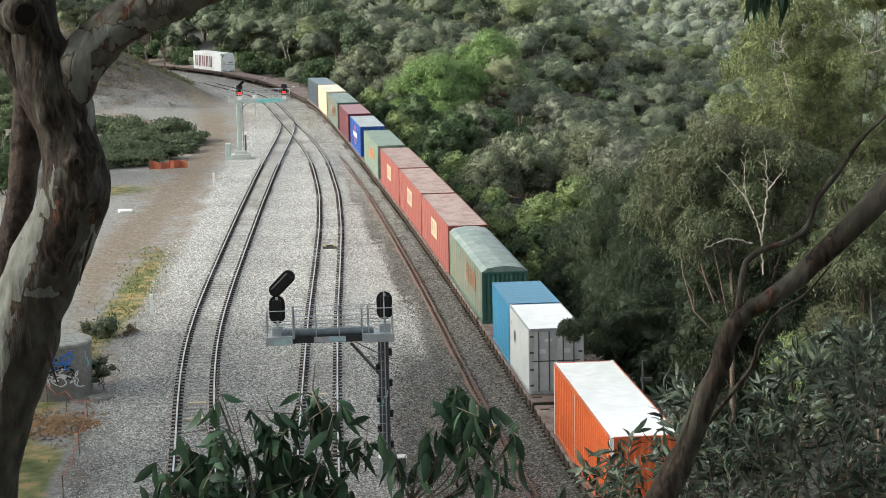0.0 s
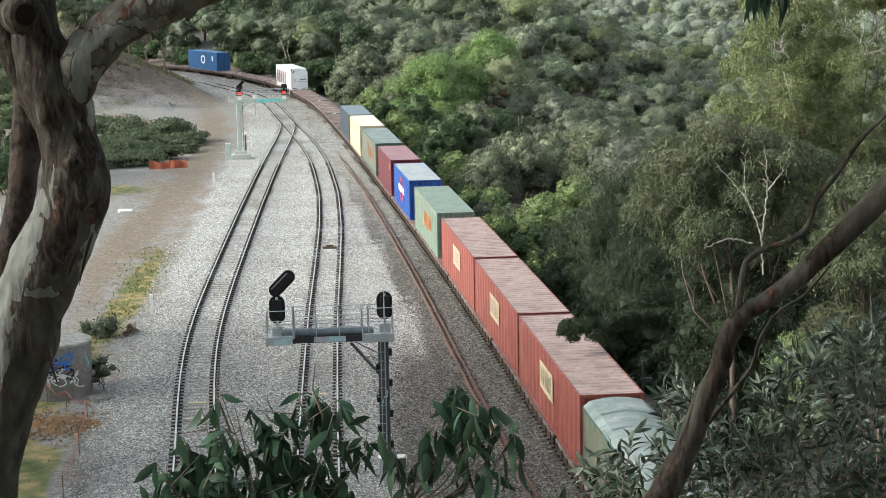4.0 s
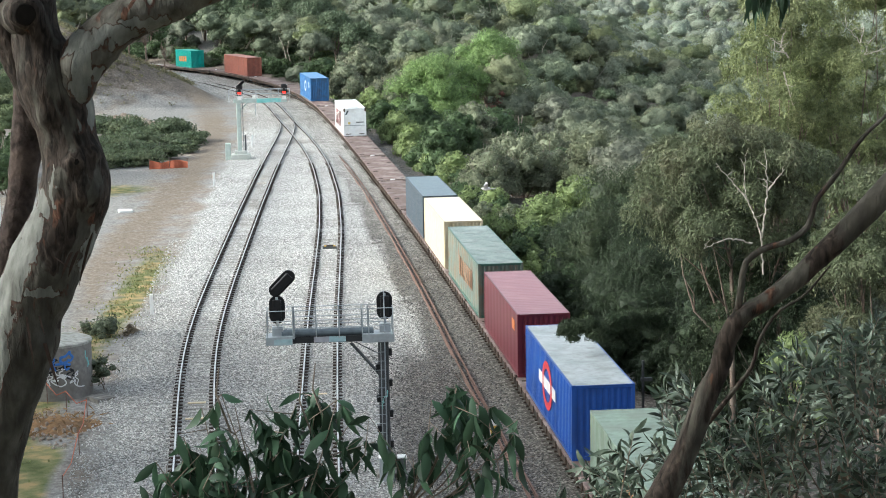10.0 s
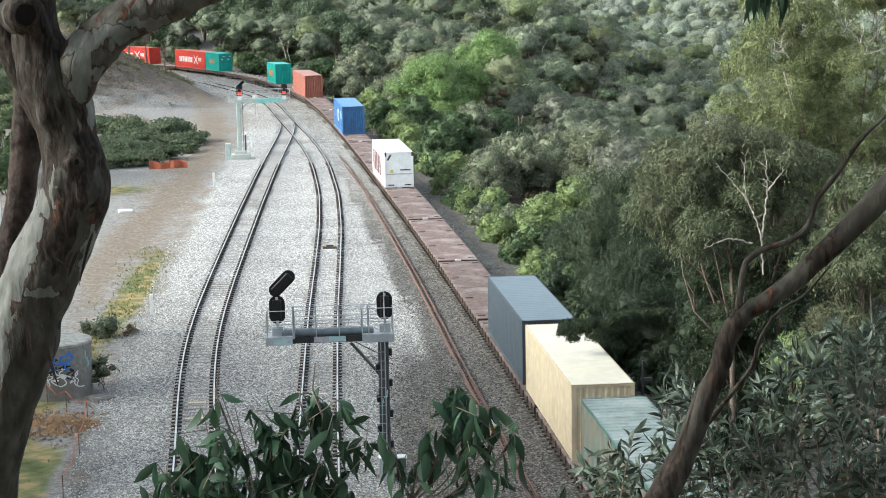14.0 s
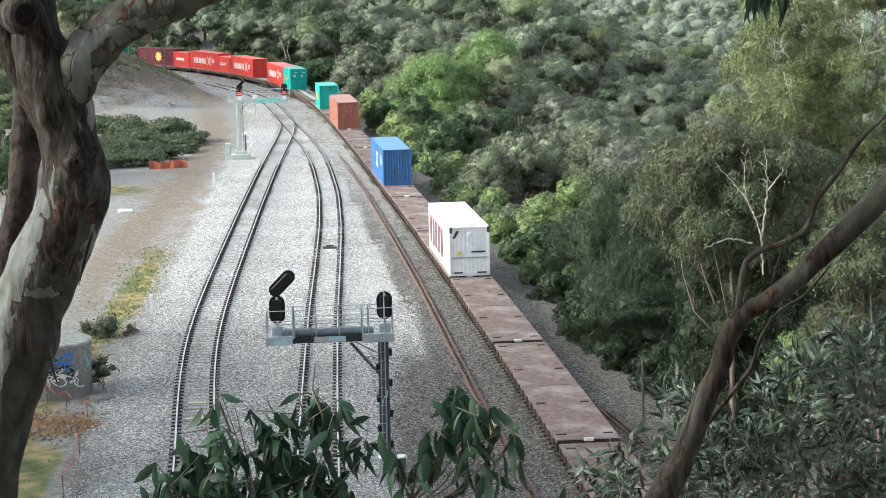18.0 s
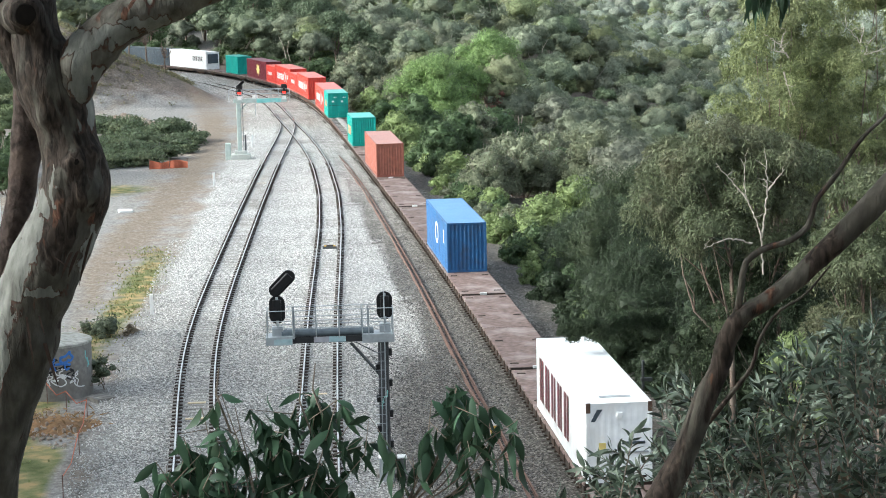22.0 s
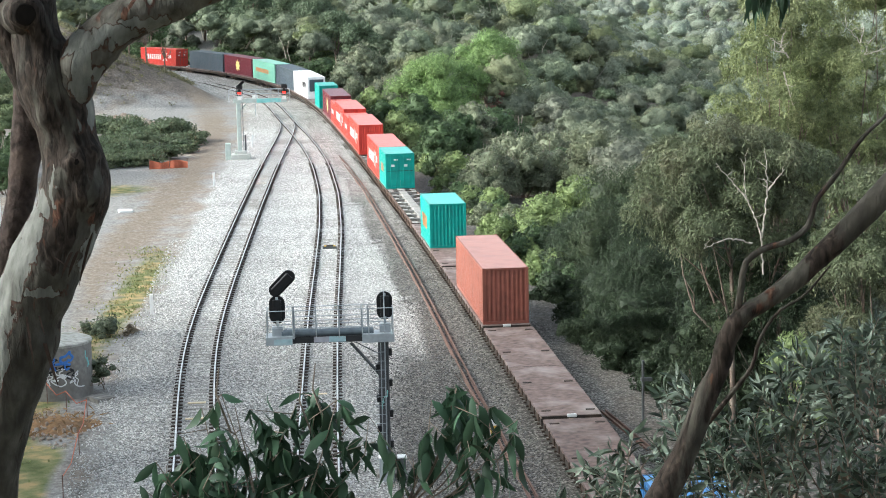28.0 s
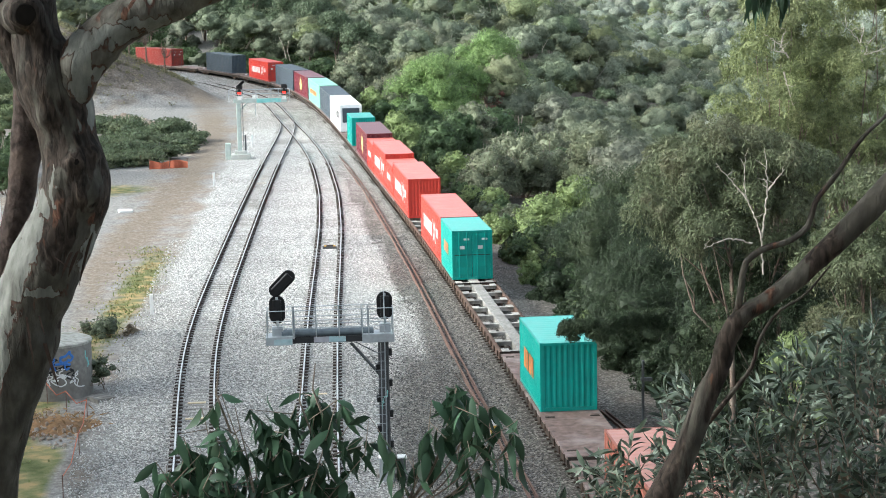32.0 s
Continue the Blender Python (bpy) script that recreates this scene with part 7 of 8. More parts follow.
# ---------------------------------------------------------------- the near trees
def bark_material(shed=0.62, patch_scale=3.1, along=0.16, grey=True, low=18.1, high=18.9, bare=(), smooth_grey=False):
    """Shedding gum bark: fibrous brown strips over smooth pale wood, with red-brown edges."""
    m = bpy.data.materials.new("shedding_gum_bark")
    m.use_nodes = True
    n, l = m.node_tree.nodes, m.node_tree.links
    b = n["Principled BSDF"]
    b.inputs["Roughness"].default_value, b.inputs["Specular IOR Level"].default_value = 0.85, 0.2
    tc = n.new("ShaderNodeTexCoord")

    def tex(scale, stretch, detail, distort=0.0):
        mp, t = n.new("ShaderNodeMapping"), n.new("ShaderNodeTexNoise")
        mp.inputs["Scale"].default_value = (1, 1, stretch)
        l.new(tc.outputs["Object"], mp.inputs["Vector"])
        l.new(mp.outputs[0], t.inputs["Vector"])
        t.inputs["Scale"].default_value, t.inputs["Detail"].default_value, t.inputs["Distortion"].default_value = scale, detail, distort
        return t.outputs["Fac"]

    def ramp(src, stops):
        r = n.new("ShaderNodeValToRGB")
        e = r.color_ramp.elements
        for i, (p, c) in enumerate(stops):
            if i > 1:
                e.new(p)
            e[i].position, e[i].color = p, (*c, 1)
        l.new(src, r.inputs["Fac"])
        return r.outputs[0]
    fibre, patch, grain = tex(34, along, 9, 0.9), tex(patch_scale, 0.45, 8, 1.3), tex(14, 0.5, 8)
    brown = ramp(fibre, [(0.3, (0.007, 0.005, 0.004)), (0.45, (0.024, 0.018, 0.015)), (0.6, (0.05, 0.038, 0.031)), (0.75, (0.105, 0.08, 0.063))])
    if smooth_grey:
        brown = ramp(grain, [(0.3, (0.05, 0.045, 0.038)), (0.5, (0.1, 0.094, 0.08)), (0.72, (0.17, 0.163, 0.145))])
    flake = n.new("ShaderNodeMixRGB")          # red-brown flakes of under-bark
    l.new(ramp(tex(6.5, 0.3, 8, 1.6), [(0.63, (0, 0, 0)), (0.66, (1, 1, 1))]), flake.inputs[0])
    l.new(brown, flake.inputs[1])
    l.new(ramp(fibre, [(0.3, (0.035, 0.016, 0.011)), (0.55, (0.1, 0.048, 0.031)), (0.75, (0.17, 0.1, 0.07))]), flake.inputs[2])
    brown = flake.outputs[0]
    pale = ramp(grain, [(0.3, (0.1, 0.1, 0.09)), (0.6, (0.2, 0.205, 0.19)), (0.75, (0.28, 0.272, 0.245))])
    red = ramp(fibre, [(0.3, (0.03, 0.017, 0.013)), (0.7, (0.1, 0.055, 0.04))])
    if grey:                       # smooth olive-grey bark showing through lower down
        sep, zz, add = n.new("ShaderNodeSeparateXYZ"), n.new("ShaderNodeMapRange"), n.new("ShaderNodeMath")
        l.new(tc.outputs["Object"], sep.inputs[0])
        l.new(sep.outputs["Z"], zz.inputs[0])
        zz.inputs[1].default_value, zz.inputs[2].default_value, zz.inputs[3].default_value, zz.inputs[4].default_value = low, high, 0.16, -0.04
        add.operation = "ADD"
        l.new(tex(5.0, 0.35, 7, 1.4), add.inputs[0])
        l.new(zz.outputs[0], add.inputs[1])
        mg = n.new("ShaderNodeMixRGB")
        l.new(ramp(add.outputs[0], [(0.5, (0, 0, 0)), (0.56, (1, 1, 1))]), mg.inputs[0])
        l.new(brown, mg.inputs[1])
        l.new(ramp(grain, [(0.3, (0.034, 0.031, 0.026)), (0.5, (0.062, 0.057, 0.048)), (0.75, (0.125, 0.117, 0.1))]), mg.inputs[2])
        brown = mg.outputs[0]
    where = ramp(patch, [(shed, (0, 0, 0)), (shed + 0.02, (1, 1, 1))])
    rim = ramp(patch, [(shed - 0.065, (0, 0, 0)), (shed - 0.025, (1, 1, 1))])
    nv, long_way = n.new("ShaderNodeTexNoise"), n.new("ShaderNodeMapping")
    nv.inputs["Scale"].default_value, nv.inputs["Detail"].default_value = 11.0, 6
    long_way.inputs["Scale"].default_value = (1, 1, 0.4)
    l.new(tc.outputs["Object"], long_way.inputs["Vector"])
    l.new(long_way.outputs[0], nv.inputs["Vector"])

    def vec(op, a, c):
        v = n.new("ShaderNodeVectorMath")
        v.operation = op
        l.new(a, v.inputs[0])
        if isinstance(c, tuple):
            v.inputs[1].default_value = c
        else:
            l.new(c, v.inputs[1])
        return v
    for mid, size in bare:         # places where the bark has come off
        off = vec("SCALE", vec("SUBTRACT", nv.outputs["Color"], (0.5, 0.5, 0.5)).outputs[0], (0, 0, 0))
        off.inputs["Scale"].default_value = 0.22
        p = vec("DIVIDE", vec("SUBTRACT", vec("ADD", tc.outputs["Object"], off.outputs[0]).outputs[0], mid).outputs[0], size)
        ln = vec("LENGTH", p.outputs[0], (0, 0, 0)).outputs["Value"]
        for which, (a0, a1) in (("where", (0.94, 1.0)), ("rim", (1.02, 1.12))):
            spot = ramp(ln, [(a0 / 2, (1, 1, 1)), (a1 / 2, (0, 0, 0))])
            half = spot.node.inputs["Fac"].links[0]
            sc = n.new("ShaderNodeMath")
            sc.operation, sc.inputs[1].default_value = "MULTIPLY", 0.5
            l.new(ln, sc.inputs[0])
            l.remove(half)
            l.new(sc.outputs[0], spot.node.inputs["Fac"])
            mxm = n.new("ShaderNodeMath")
            mxm.operation = "MAXIMUM"
            l.new(where if which == "where" else rim, mxm.inputs[0])
            l.new(spot, mxm.inputs[1])
            if which == "where":
                where = mxm.outputs[0]
            else:
                rim = mxm.outputs[0]
    for fac, col in ((rim, red), (where, pale)):
        mx = n.new("ShaderNodeMixRGB")
        l.new(fac, mx.inputs[0])
        l.new(brown, mx.inputs[1])
        l.new(col, mx.inputs[2])
        brown = mx.outputs[0]
    l.new(brown, b.inputs["Base Color"])
    h = n.new("ShaderNodeMath")
    h.operation = "MULTIPLY_ADD"
    l.new(where, h.inputs[0])
    h.inputs[1].default_value = -0.9
    l.new(fibre, h.inputs[2])
    bp = n.new("ShaderNodeBump")
    bp.inputs["Strength"].default_value, bp.inputs["Distance"].default_value = 0.8, 0.013
    l.new(h.outputs[0], bp.inputs["Height"])
    l.new(bp.outputs[0], b.inputs["Normal"])
    return m


def sickle_leaves(rng, base, way, length, width):
    """Curved tapering leaves: four-cornered strips bent along their length; base and way are arrays."""
    n = len(base)
    side = unit(np.cross(way, rng.normal(0, 1, (n, 3))))
    nrm = np.cross(side, way)
    ln, wd = length * rng.uniform(0.65, 1.25, (n, 1)), width * rng.uniform(0.7, 1.2, (n, 1))
    bend = rng.normal(0, 0.16, (n, 1))
    stations = []
    for t, w in ((0, 0.08), (0.25, 0.85), (0.55, 1.0), (0.8, 0.6), (1.0, 0.03)):
        c = base + way * ln * t + side * bend * ln * (t * t) + nrm * ln * 0.12 * math.sin(t * 3) + np.array([0, 0, -0.12]) * ln * t * t
        stations.append((c - side * wd * w / 2 , c + nrm * wd * 0.12 * w, c + side * wd * w / 2))
    out = []
    for (a0, m0, b0), (a1, m1, b1) in zip(stations, stations[1:]):
        out += [np.stack([a0, m0, m1, a1], 1), np.stack([m0, b0, b1, m1], 1)]
    return np.stack(out, 1)


def strip_mesh(name, strips):
    me = quads_mesh(name, strips.reshape(-1, 3))
    bm = bmesh.new()
    bm.from_mesh(me)
    bmesh.ops.remove_doubles(bm, verts=bm.verts, dist=0.00002)
    bm.to_mesh(me)
    bm.free()
    me.shade_smooth()
    return me


def spray(t, rng, path, leaf_mat, count, length, width, down=0.9, out=0.6, side_twigs=0, wood="bark", r=0.006, start=0.3):
    """One leafy spray: a stem along path, twigs, and leaves on both."""
    P = fine([(*p, 0) for p in path], 0.03)[:, :3]
    w = Shape().tube([tuple(p) for p in P], list(np.linspace(r, r * 0.35, len(P))), 5)
    anchors = [P[int(len(P) * start):]]
    for _ in range(side_twigs):
        a = P[rng.integers(int(len(P) * start), len(P))]
        b = a + rng.normal(0, 0.065, 3) + np.array([0, 0, 0.01])
        Q = np.linspace(a, b, 8)
        w.tube([tuple(q) for q in Q], list(np.linspace(r * 0.5, r * 0.25, 8)), 4)
        anchors.append(Q[2:])
    A = np.concatenate(anchors)
    base = A[rng.integers(0, len(A), count)]
    way = rng.normal(0, out, (count, 3))
    way[:, 2] -= down
    part("twig", w, M[wood], t)
    part("leaves", strip_mesh("leaves", sickle_leaves(rng, base, unit(way), length, width)), leaf_mat, t)


def build_near_trees():
    gum_bark = bark_material(0.78, along=0.34, low=18.05, high=18.65, bare=(
        ((-12.96, 8.87, 19.49), (0.05, 0.2, 0.13)), ((-12.945, 8.87, 19.34), (0.032, 0.2, 0.13)), ((-13.18, 8.87, 18.86), (0.03, 0.2, 0.07)), ((-13.225, 8.87, 18.77), (0.035, 0.2, 0.08)), ((-13.275, 8.87, 18.68), (0.045, 0.2, 0.1)), ((-13.32, 8.87, 18.57), (0.06, 0.2, 0.12)),
        ((-13.38, 8.87, 18.42), (0.06, 0.25, 0.15)), ((-13.44, 8.87, 18.18), (0.06, 0.25, 0.18)), ((-12.985, 8.9, 18.64), (0.028, 0.2, 0.14)), ((-13.19, 8.87, 18.46), (0.09, 0.2, 0.03)), ((-13.115, 8.87, 18.96), (0.016, 0.2, 0.09))))
    lean_bark = bark_material(0.8, 6.0, 0.3, True, 19.7, 17.9)
    limb_bark = bark_material(0.6, 4.5, 0.4, False, bare=(((-12.93, 8.87, 19.6), (0.12, 0.2, 0.05)), ((-12.8, 8.87, 19.64), (0.1, 0.2, 0.035)), ((-12.67, 8.87, 19.69), (0.1, 0.2, 0.03)), ((-12.97, 8.87, 19.45), (0.05, 0.2, 0.14))), smooth_grey=True)
    t = thing("gum_tree", "large gum tree with shedding red-brown and pale bark", "tree")
    trunk = [(-13.75, 9.0, 14.2, 0.2), (-13.6, 9.0, 17.0, 0.14), (-13.53, 9.0, 17.426, 0.134), (-13.464, 9.0, 17.766, 0.145), (-13.42, 9.0, 17.931, 0.154), (-13.372, 9.0, 18.068, 0.163), (-13.327, 9.0, 18.204, 0.174), (-13.292, 9.0, 18.341, 0.163), (-13.235, 9.0, 18.476, 0.176), (-13.163, 9.0, 18.637, 0.171), (-13.122, 9.0, 18.717, 0.166), (-13.079, 9.0, 18.797, 0.158),
             (-13.053, 9.0, 18.864, 0.166), (-13.042, 9.0, 18.931, 0.166), (-13.045, 9.0, 19.038, 0.152), (-13.062, 9.0, 19.146, 0.14), (-13.085, 9.0, 19.28, 0.145), (-13.12, 9.0, 19.413, 0.158), (-13.15, 9.0, 19.519, 0.15), (-13.18, 9.0, 19.6, 0.125), (-13.196, 9.0, 19.705, 0.11), (-13.193, 9.0, 19.809, 0.1), (-13.26, 9.0, 20.2, 0.085), (-13.4, 9.2, 22.5, 0.07), (-13.2, 9.5, 24.5, 0.03)]
    limb_r = [(-13.06, 9.0, 19.2, 0.07), (-13.05, 8.97, 19.36, 0.095), (-12.993, 8.95, 19.498, 0.112), (-12.916, 8.95, 19.59, 0.113), (-12.829, 8.95, 19.667, 0.104), (-12.695, 8.95, 19.743, 0.1), (-12.563, 8.95, 19.782, 0.09), (-12.43, 8.95, 19.829, 0.076), (-12.298, 8.95, 19.868, 0.066), (-11.8, 8.97, 20.1, 0.045), (-11.4, 9.0, 20.4, 0.03), (-10.6, 9.0, 21.2, 0.015)]
    limb_l = [(-13.12, 9.06, 19.15, 0.07), (-13.187, 9.08, 19.33, 0.094), (-13.241, 9.08, 19.464, 0.094), (-13.312, 9.08, 19.612, 0.091), (-13.372, 9.08, 19.758, 0.083), (-13.433, 9.08, 19.891, 0.078), (-14.2, 9.2, 21.2, 0.04), (-14.9, 9.4, 22.6, 0.025)]
    back = [(-13.8, 9.8, 14.0, 0.1), (-13.744, 9.8, 17.2, 0.081), (-13.608, 9.8, 18.054, 0.071), (-13.547, 9.8, 18.291, 0.067), (-13.485, 9.8, 18.526, 0.069), (-13.450, 9.8, 18.643, 0.075), (-13.417, 9.8, 18.789, 0.072), (-13.390, 9.8, 18.934, 0.076), (-13.368, 9.8, 19.079, 0.083), (-13.348, 9.8, 19.224, 0.082), (-13.344, 9.8, 19.5, 0.073), (-13.331, 9.8, 19.853, 0.069), (-13.2, 9.9, 21.5, 0.03)]
    # knots and swellings: place, width, height
    knots = [((-13.22, 8.88, 19.748), 0.075, 0.06), ((-13.016, 8.84, 19.065), 0.045, 0.04), ((-12.92, 8.9, 19.1), 0.04, 0.03), ((-12.98, 8.86, 18.92), 0.06, 0.028), ((-13.176, 8.86, 19.26), 0.045, 0.03), ((-13.155, 8.86, 19.655), 0.06, 0.03), ((-13.12, 8.84, 18.99), 0.05, 0.02), ((-13.2, 8.83, 18.6), 0.06, 0.018)]
    for nm, pts in (("trunk", trunk), ("limb", limb_r), ("limb", limb_l)):
        Q = fine(pts, 0.018)
        lumps = [((-12.93, 8.9, 19.36), 0.05, 0.03)] if pts is limb_r else knots
        part(nm, Shape().tube([tuple(q[:3]) for q in Q], [q[3] for q in Q], 96, 0.06, 2.0, fibre=0.01 if pts is limb_r else 0.034, lumps=lumps), limb_bark if pts is limb_r else gum_bark, t, smooth=True)
    for (kx, ky, kz), r, deep in (((-13.222, 8.9, 19.745), 0.062, 0.075), ((-13.016, 8.86, 19.062), 0.024, 0.03)):
        toward = (EYE - Vector((kx, ky, kz))).normalized()
        base = Vector((kx, ky, kz)) - toward * 0.05
        stub = fine([(*base, r * 1.9), (*(base + toward * (0.05 + deep * 0.5)), r * 1.35), (*(base + toward * (0.05 + deep)), r)], 0.01)
        k = part("knot", Shape().tube([tuple(q[:3]) for q in stub], [q[3] for q in stub], 30, 0.12, 3.0, fibre=0.05), gum_bark, t, smooth=True)
        end = base + toward * (0.05 + deep)
        # black disc on the stub: the hole's inner shade put into colour
        part("hollow", Shape().tube([tuple(end), tuple(end + toward * 0.004)], [r * 0.8, r * 0.72], 20, 0.15, 4.0), M["hollow"], k, "dark disc standing for the knot's hollow")
    rng = np.random.default_rng(9)
    for _ in range(16):                      # hanging bark ribbons
        k = rng.integers(2, 12)
        x, y, z, r = trunk[k]
        a = rng.uniform(-0.2, math.pi + 0.2)
        px, py = x + r * 1.02 * math.cos(a), y - r * 1.02 * abs(math.sin(a))
        ln, w = rng.uniform(0.08, 0.3), rng.uniform(0.004, 0.011)
        tw = rng.normal(0, 0.03)
        strips = Shape()
        strips.face([(px - w, py, z), (px + w, py, z), (px + w * 0.8 + tw, py - 0.015, z - ln * 0.6), (px - w * 0.8 + tw, py - 0.015, z - ln * 0.6)])
        strips.face([(px - w * 0.8 + tw, py - 0.015, z - ln * 0.6), (px + w * 0.8 + tw, py - 0.015, z - ln * 0.6), (px + tw * 1.6 + w * 0.2, py - 0.01, z - ln), (px + tw * 1.6, py - 0.01, z - ln)])
        part("bark_ribbon", strips, M["ribbon"], t)
    # crown out of view overhead, spread wide to shade trunk and branch
    blobs = [(float(rng.uniform(-18, -6)), float(rng.uniform(-5, 13)), float(rng.uniform(22.0, 25.5)), 1.25) for _ in range(64)]
    part("crown", crown_mesh("crown", rng, blobs, 120, 0.3, 0.12, 0.9), M["near_leaf"], t)
    # unseen trees around the camera, added to keep sky light off the foreground
    for i, (x, y, h) in enumerate([(-23, -5, 10), (-16, -9, 11), (-9, -8, 11), (-2, -8, 10), (5, -4, 10), (-29, 2, 10), (-34, 9, 10)]):
        tree("gum_tree", "unseen gum tree added on the hill above the cutting", x, y, 18.0 + h, 4.2, M["gum_leaf"], 500 + i, "pale_bark", base=17.6, n_blobs=18, per_area=30, length=0.7, width=0.34, droop=0.8, low=0.15, blob=0.42)
    b = thing("stringybark_tree", "rough dark-barked slender trunk behind the large gum", "tree")
    Q = fine(back, 0.025)
    part("trunk", Shape().tube([tuple(q[:3]) for q in Q], [q[3] for q in Q], 48, 0.08, 5.0, fibre=0.07), M["rough_bark"], b, smooth=True)
    Q = fine([(-13.37, 9.8, 19.4, 0.05), (-13.2, 9.85, 19.9, 0.04), (-12.9, 9.9, 20.8, 0.02)], 0.05)
    part("limb", Shape().tube([tuple(q[:3]) for q in Q], [q[3] for q in Q], 10, 0.16, 5.0), M["rough_bark"], b, smooth=True)
    # leaning branch
    br = thing("leaning_branch", "smooth brown leaning gum branch with a bare side shoot", "branch")
    lean = [(-11.578, 7.0, 15.9, 0.112), (-10.958, 7.0, 17.3, 0.069), (-10.718, 7.0, 17.71, 0.063), (-10.651, 7.0, 17.843, 0.058), (-10.589, 7.0, 17.954, 0.055), (-10.534, 7.0, 18.064, 0.048), (-10.492, 7.0, 18.174, 0.046), (-10.453, 7.0, 18.284, 0.044), (-10.400, 7.0, 18.393, 0.038), (-10.371, 7.0, 18.502, 0.039), (-10.321, 7.0, 18.584, 0.034),
            (-10.234, 7.0, 18.638, 0.034), (-10.125, 7.0, 18.71, 0.037), (-10.016, 7.0, 18.807, 0.041), (-9.907, 7.0, 18.908, 0.045), (-9.760, 7.0, 19.056, 0.050), (-9.400, 7.0, 19.45, 0.046), (-8.600, 7.0, 20.4, 0.028), (-8.000, 7.0, 21.6, 0.014)]
    shoot = [(-10.345, 7.0, 18.56, 0.020), (-10.33, 7.0, 18.62, 0.015), (-10.318, 7.0, 18.709, 0.014), (-10.301, 7.0, 18.796, 0.013), (-10.247, 7.0, 18.84, 0.013), (-10.126, 7.0, 18.878, 0.012), (-10.061, 7.0, 18.93, 0.012), (-10.036, 7.0, 19.016, 0.011), (-9.954, 7.0, 19.122, 0.010), (-9.847, 7.0, 19.27, 0.008), (-9.765, 7.0, 19.343, 0.008), (-9.653, 7.0, 19.458, 0.006), (-9.4, 7.0, 19.8, 0.003)]
    low = [(-10.56, 7.06, 17.98, 0.016), (-10.538, 7.1, 18.02, 0.013), (-10.403, 7.12, 18.163, 0.011), (-10.314, 7.12, 18.273, 0.010), (-10.247, 7.12, 18.361, 0.008), (-10.214, 7.12, 18.473, 0.007), (-10.136, 7.12, 18.582, 0.006), (-10.047, 7.12, 18.635, 0.005), (-9.937, 7.12, 18.755, 0.003)]
    for nm, pts, sides in (("branch", lean, 40), ("shoot", shoot, 10), ("shoot", low, 10)):
        Q = fine(pts, 0.03)
        part(nm, Shape().tube([tuple(q[:3]) for q in Q], [q[3] for q in Q], sides, 0.09, 7.0, fibre=0.008, lumps=[((-10.32, 6.95, 18.6), 0.03, 0.02), ((-9.95, 6.95, 18.87), 0.02, 0.012), ((-10.5, 6.95, 18.2), 0.02, 0.012)] if nm == "branch" else ()), lean_bark, br, smooth=True)
    # gum sprays rising from the slope below
    s = thing("gum_sapling", "young gum sapling with dark glossy drooping leaves", "sapling")
    rng = np.random.default_rng(15)
    part("stem", Shape().tube([(-12.1, 5.6, 15.9), (-12.12, 5.55, 17.2), (-12.13, 5.5, 18.1)], [0.03, 0.022, 0.014], 8), M["bark"], s)
    foot = (-12.13, 5.5, 18.1)
    for tx, ty, tz, n in ((-12.44, 5.5, 18.5, 26), (-12.49, 5.5, 18.43, 26), (-12.46, 5.45, 18.36, 26), (-12.4, 5.5, 18.34, 30), (-12.42, 5.45, 18.46, 26), (-12.24, 5.5, 18.7, 16), (-12.2, 5.48, 18.66, 18), (-12.3, 5.5, 18.66, 14), (-12.36, 5.55, 18.56, 26), (-12.26, 5.45, 18.6, 30), (-12.48, 5.5, 18.38, 24), (-12.38, 5.45, 18.4, 30), (-12.28, 5.5, 18.36, 34), (-12.18, 5.42, 18.36, 34), (-12.08, 5.5, 18.38, 34), (-11.98, 5.42, 18.36, 34), (-11.9, 5.5, 18.38, 30), (-11.8, 5.5, 18.36, 26), (-12.2, 5.55, 18.55, 30), (-12.1, 5.5, 18.6, 30), (-12.02, 5.5, 18.66, 34), (-11.95, 5.55, 18.7, 30), (-11.9, 5.45, 18.68, 26),
                          (-11.86, 5.5, 18.6, 26), (-11.82, 5.5, 18.5, 22), (-12.3, 5.4, 18.44, 26), (-12.0, 5.4, 18.45, 34), (-12.15, 5.6, 18.45, 34), (-11.9, 5.6, 18.46, 30)):
        mid = ((foot[0] + tx) / 2 + rng.normal(0, 0.03), (foot[1] + ty) / 2, (foot[2] + tz) / 2 + 0.02)
        spray(s, rng, [foot, mid, (tx, ty, tz)], M["near_leaf"], int(n * 1.55), 0.088, 0.029, 1.15, 0.65, 6, r=0.004)
    for tip in ((-12.245, 5.5, 18.78), (-12.0, 5.5, 18.75), (-11.96, 5.52, 18.78)):
        part("bare_twig", Shape().tube([(tip[0] + 0.03, tip[1], tip[2] - 0.2), (tip[0] - 0.01, tip[1], tip[2] - 0.08), tip], [0.004, 0.003, 0.0015], 5), M["bark"], s)
    s = thing("gum_sapling", "young gum sapling with dark glossy drooping leaves", "sapling")
    part("stem", Shape().tube([(-11.5, 5.4, 15.9), (-11.55, 5.4, 17.6), (-11.72, 5.45, 18.32)], [0.03, 0.02, 0.008], 8), M["bark"], s)
    foot = (-11.72, 5.45, 18.32)
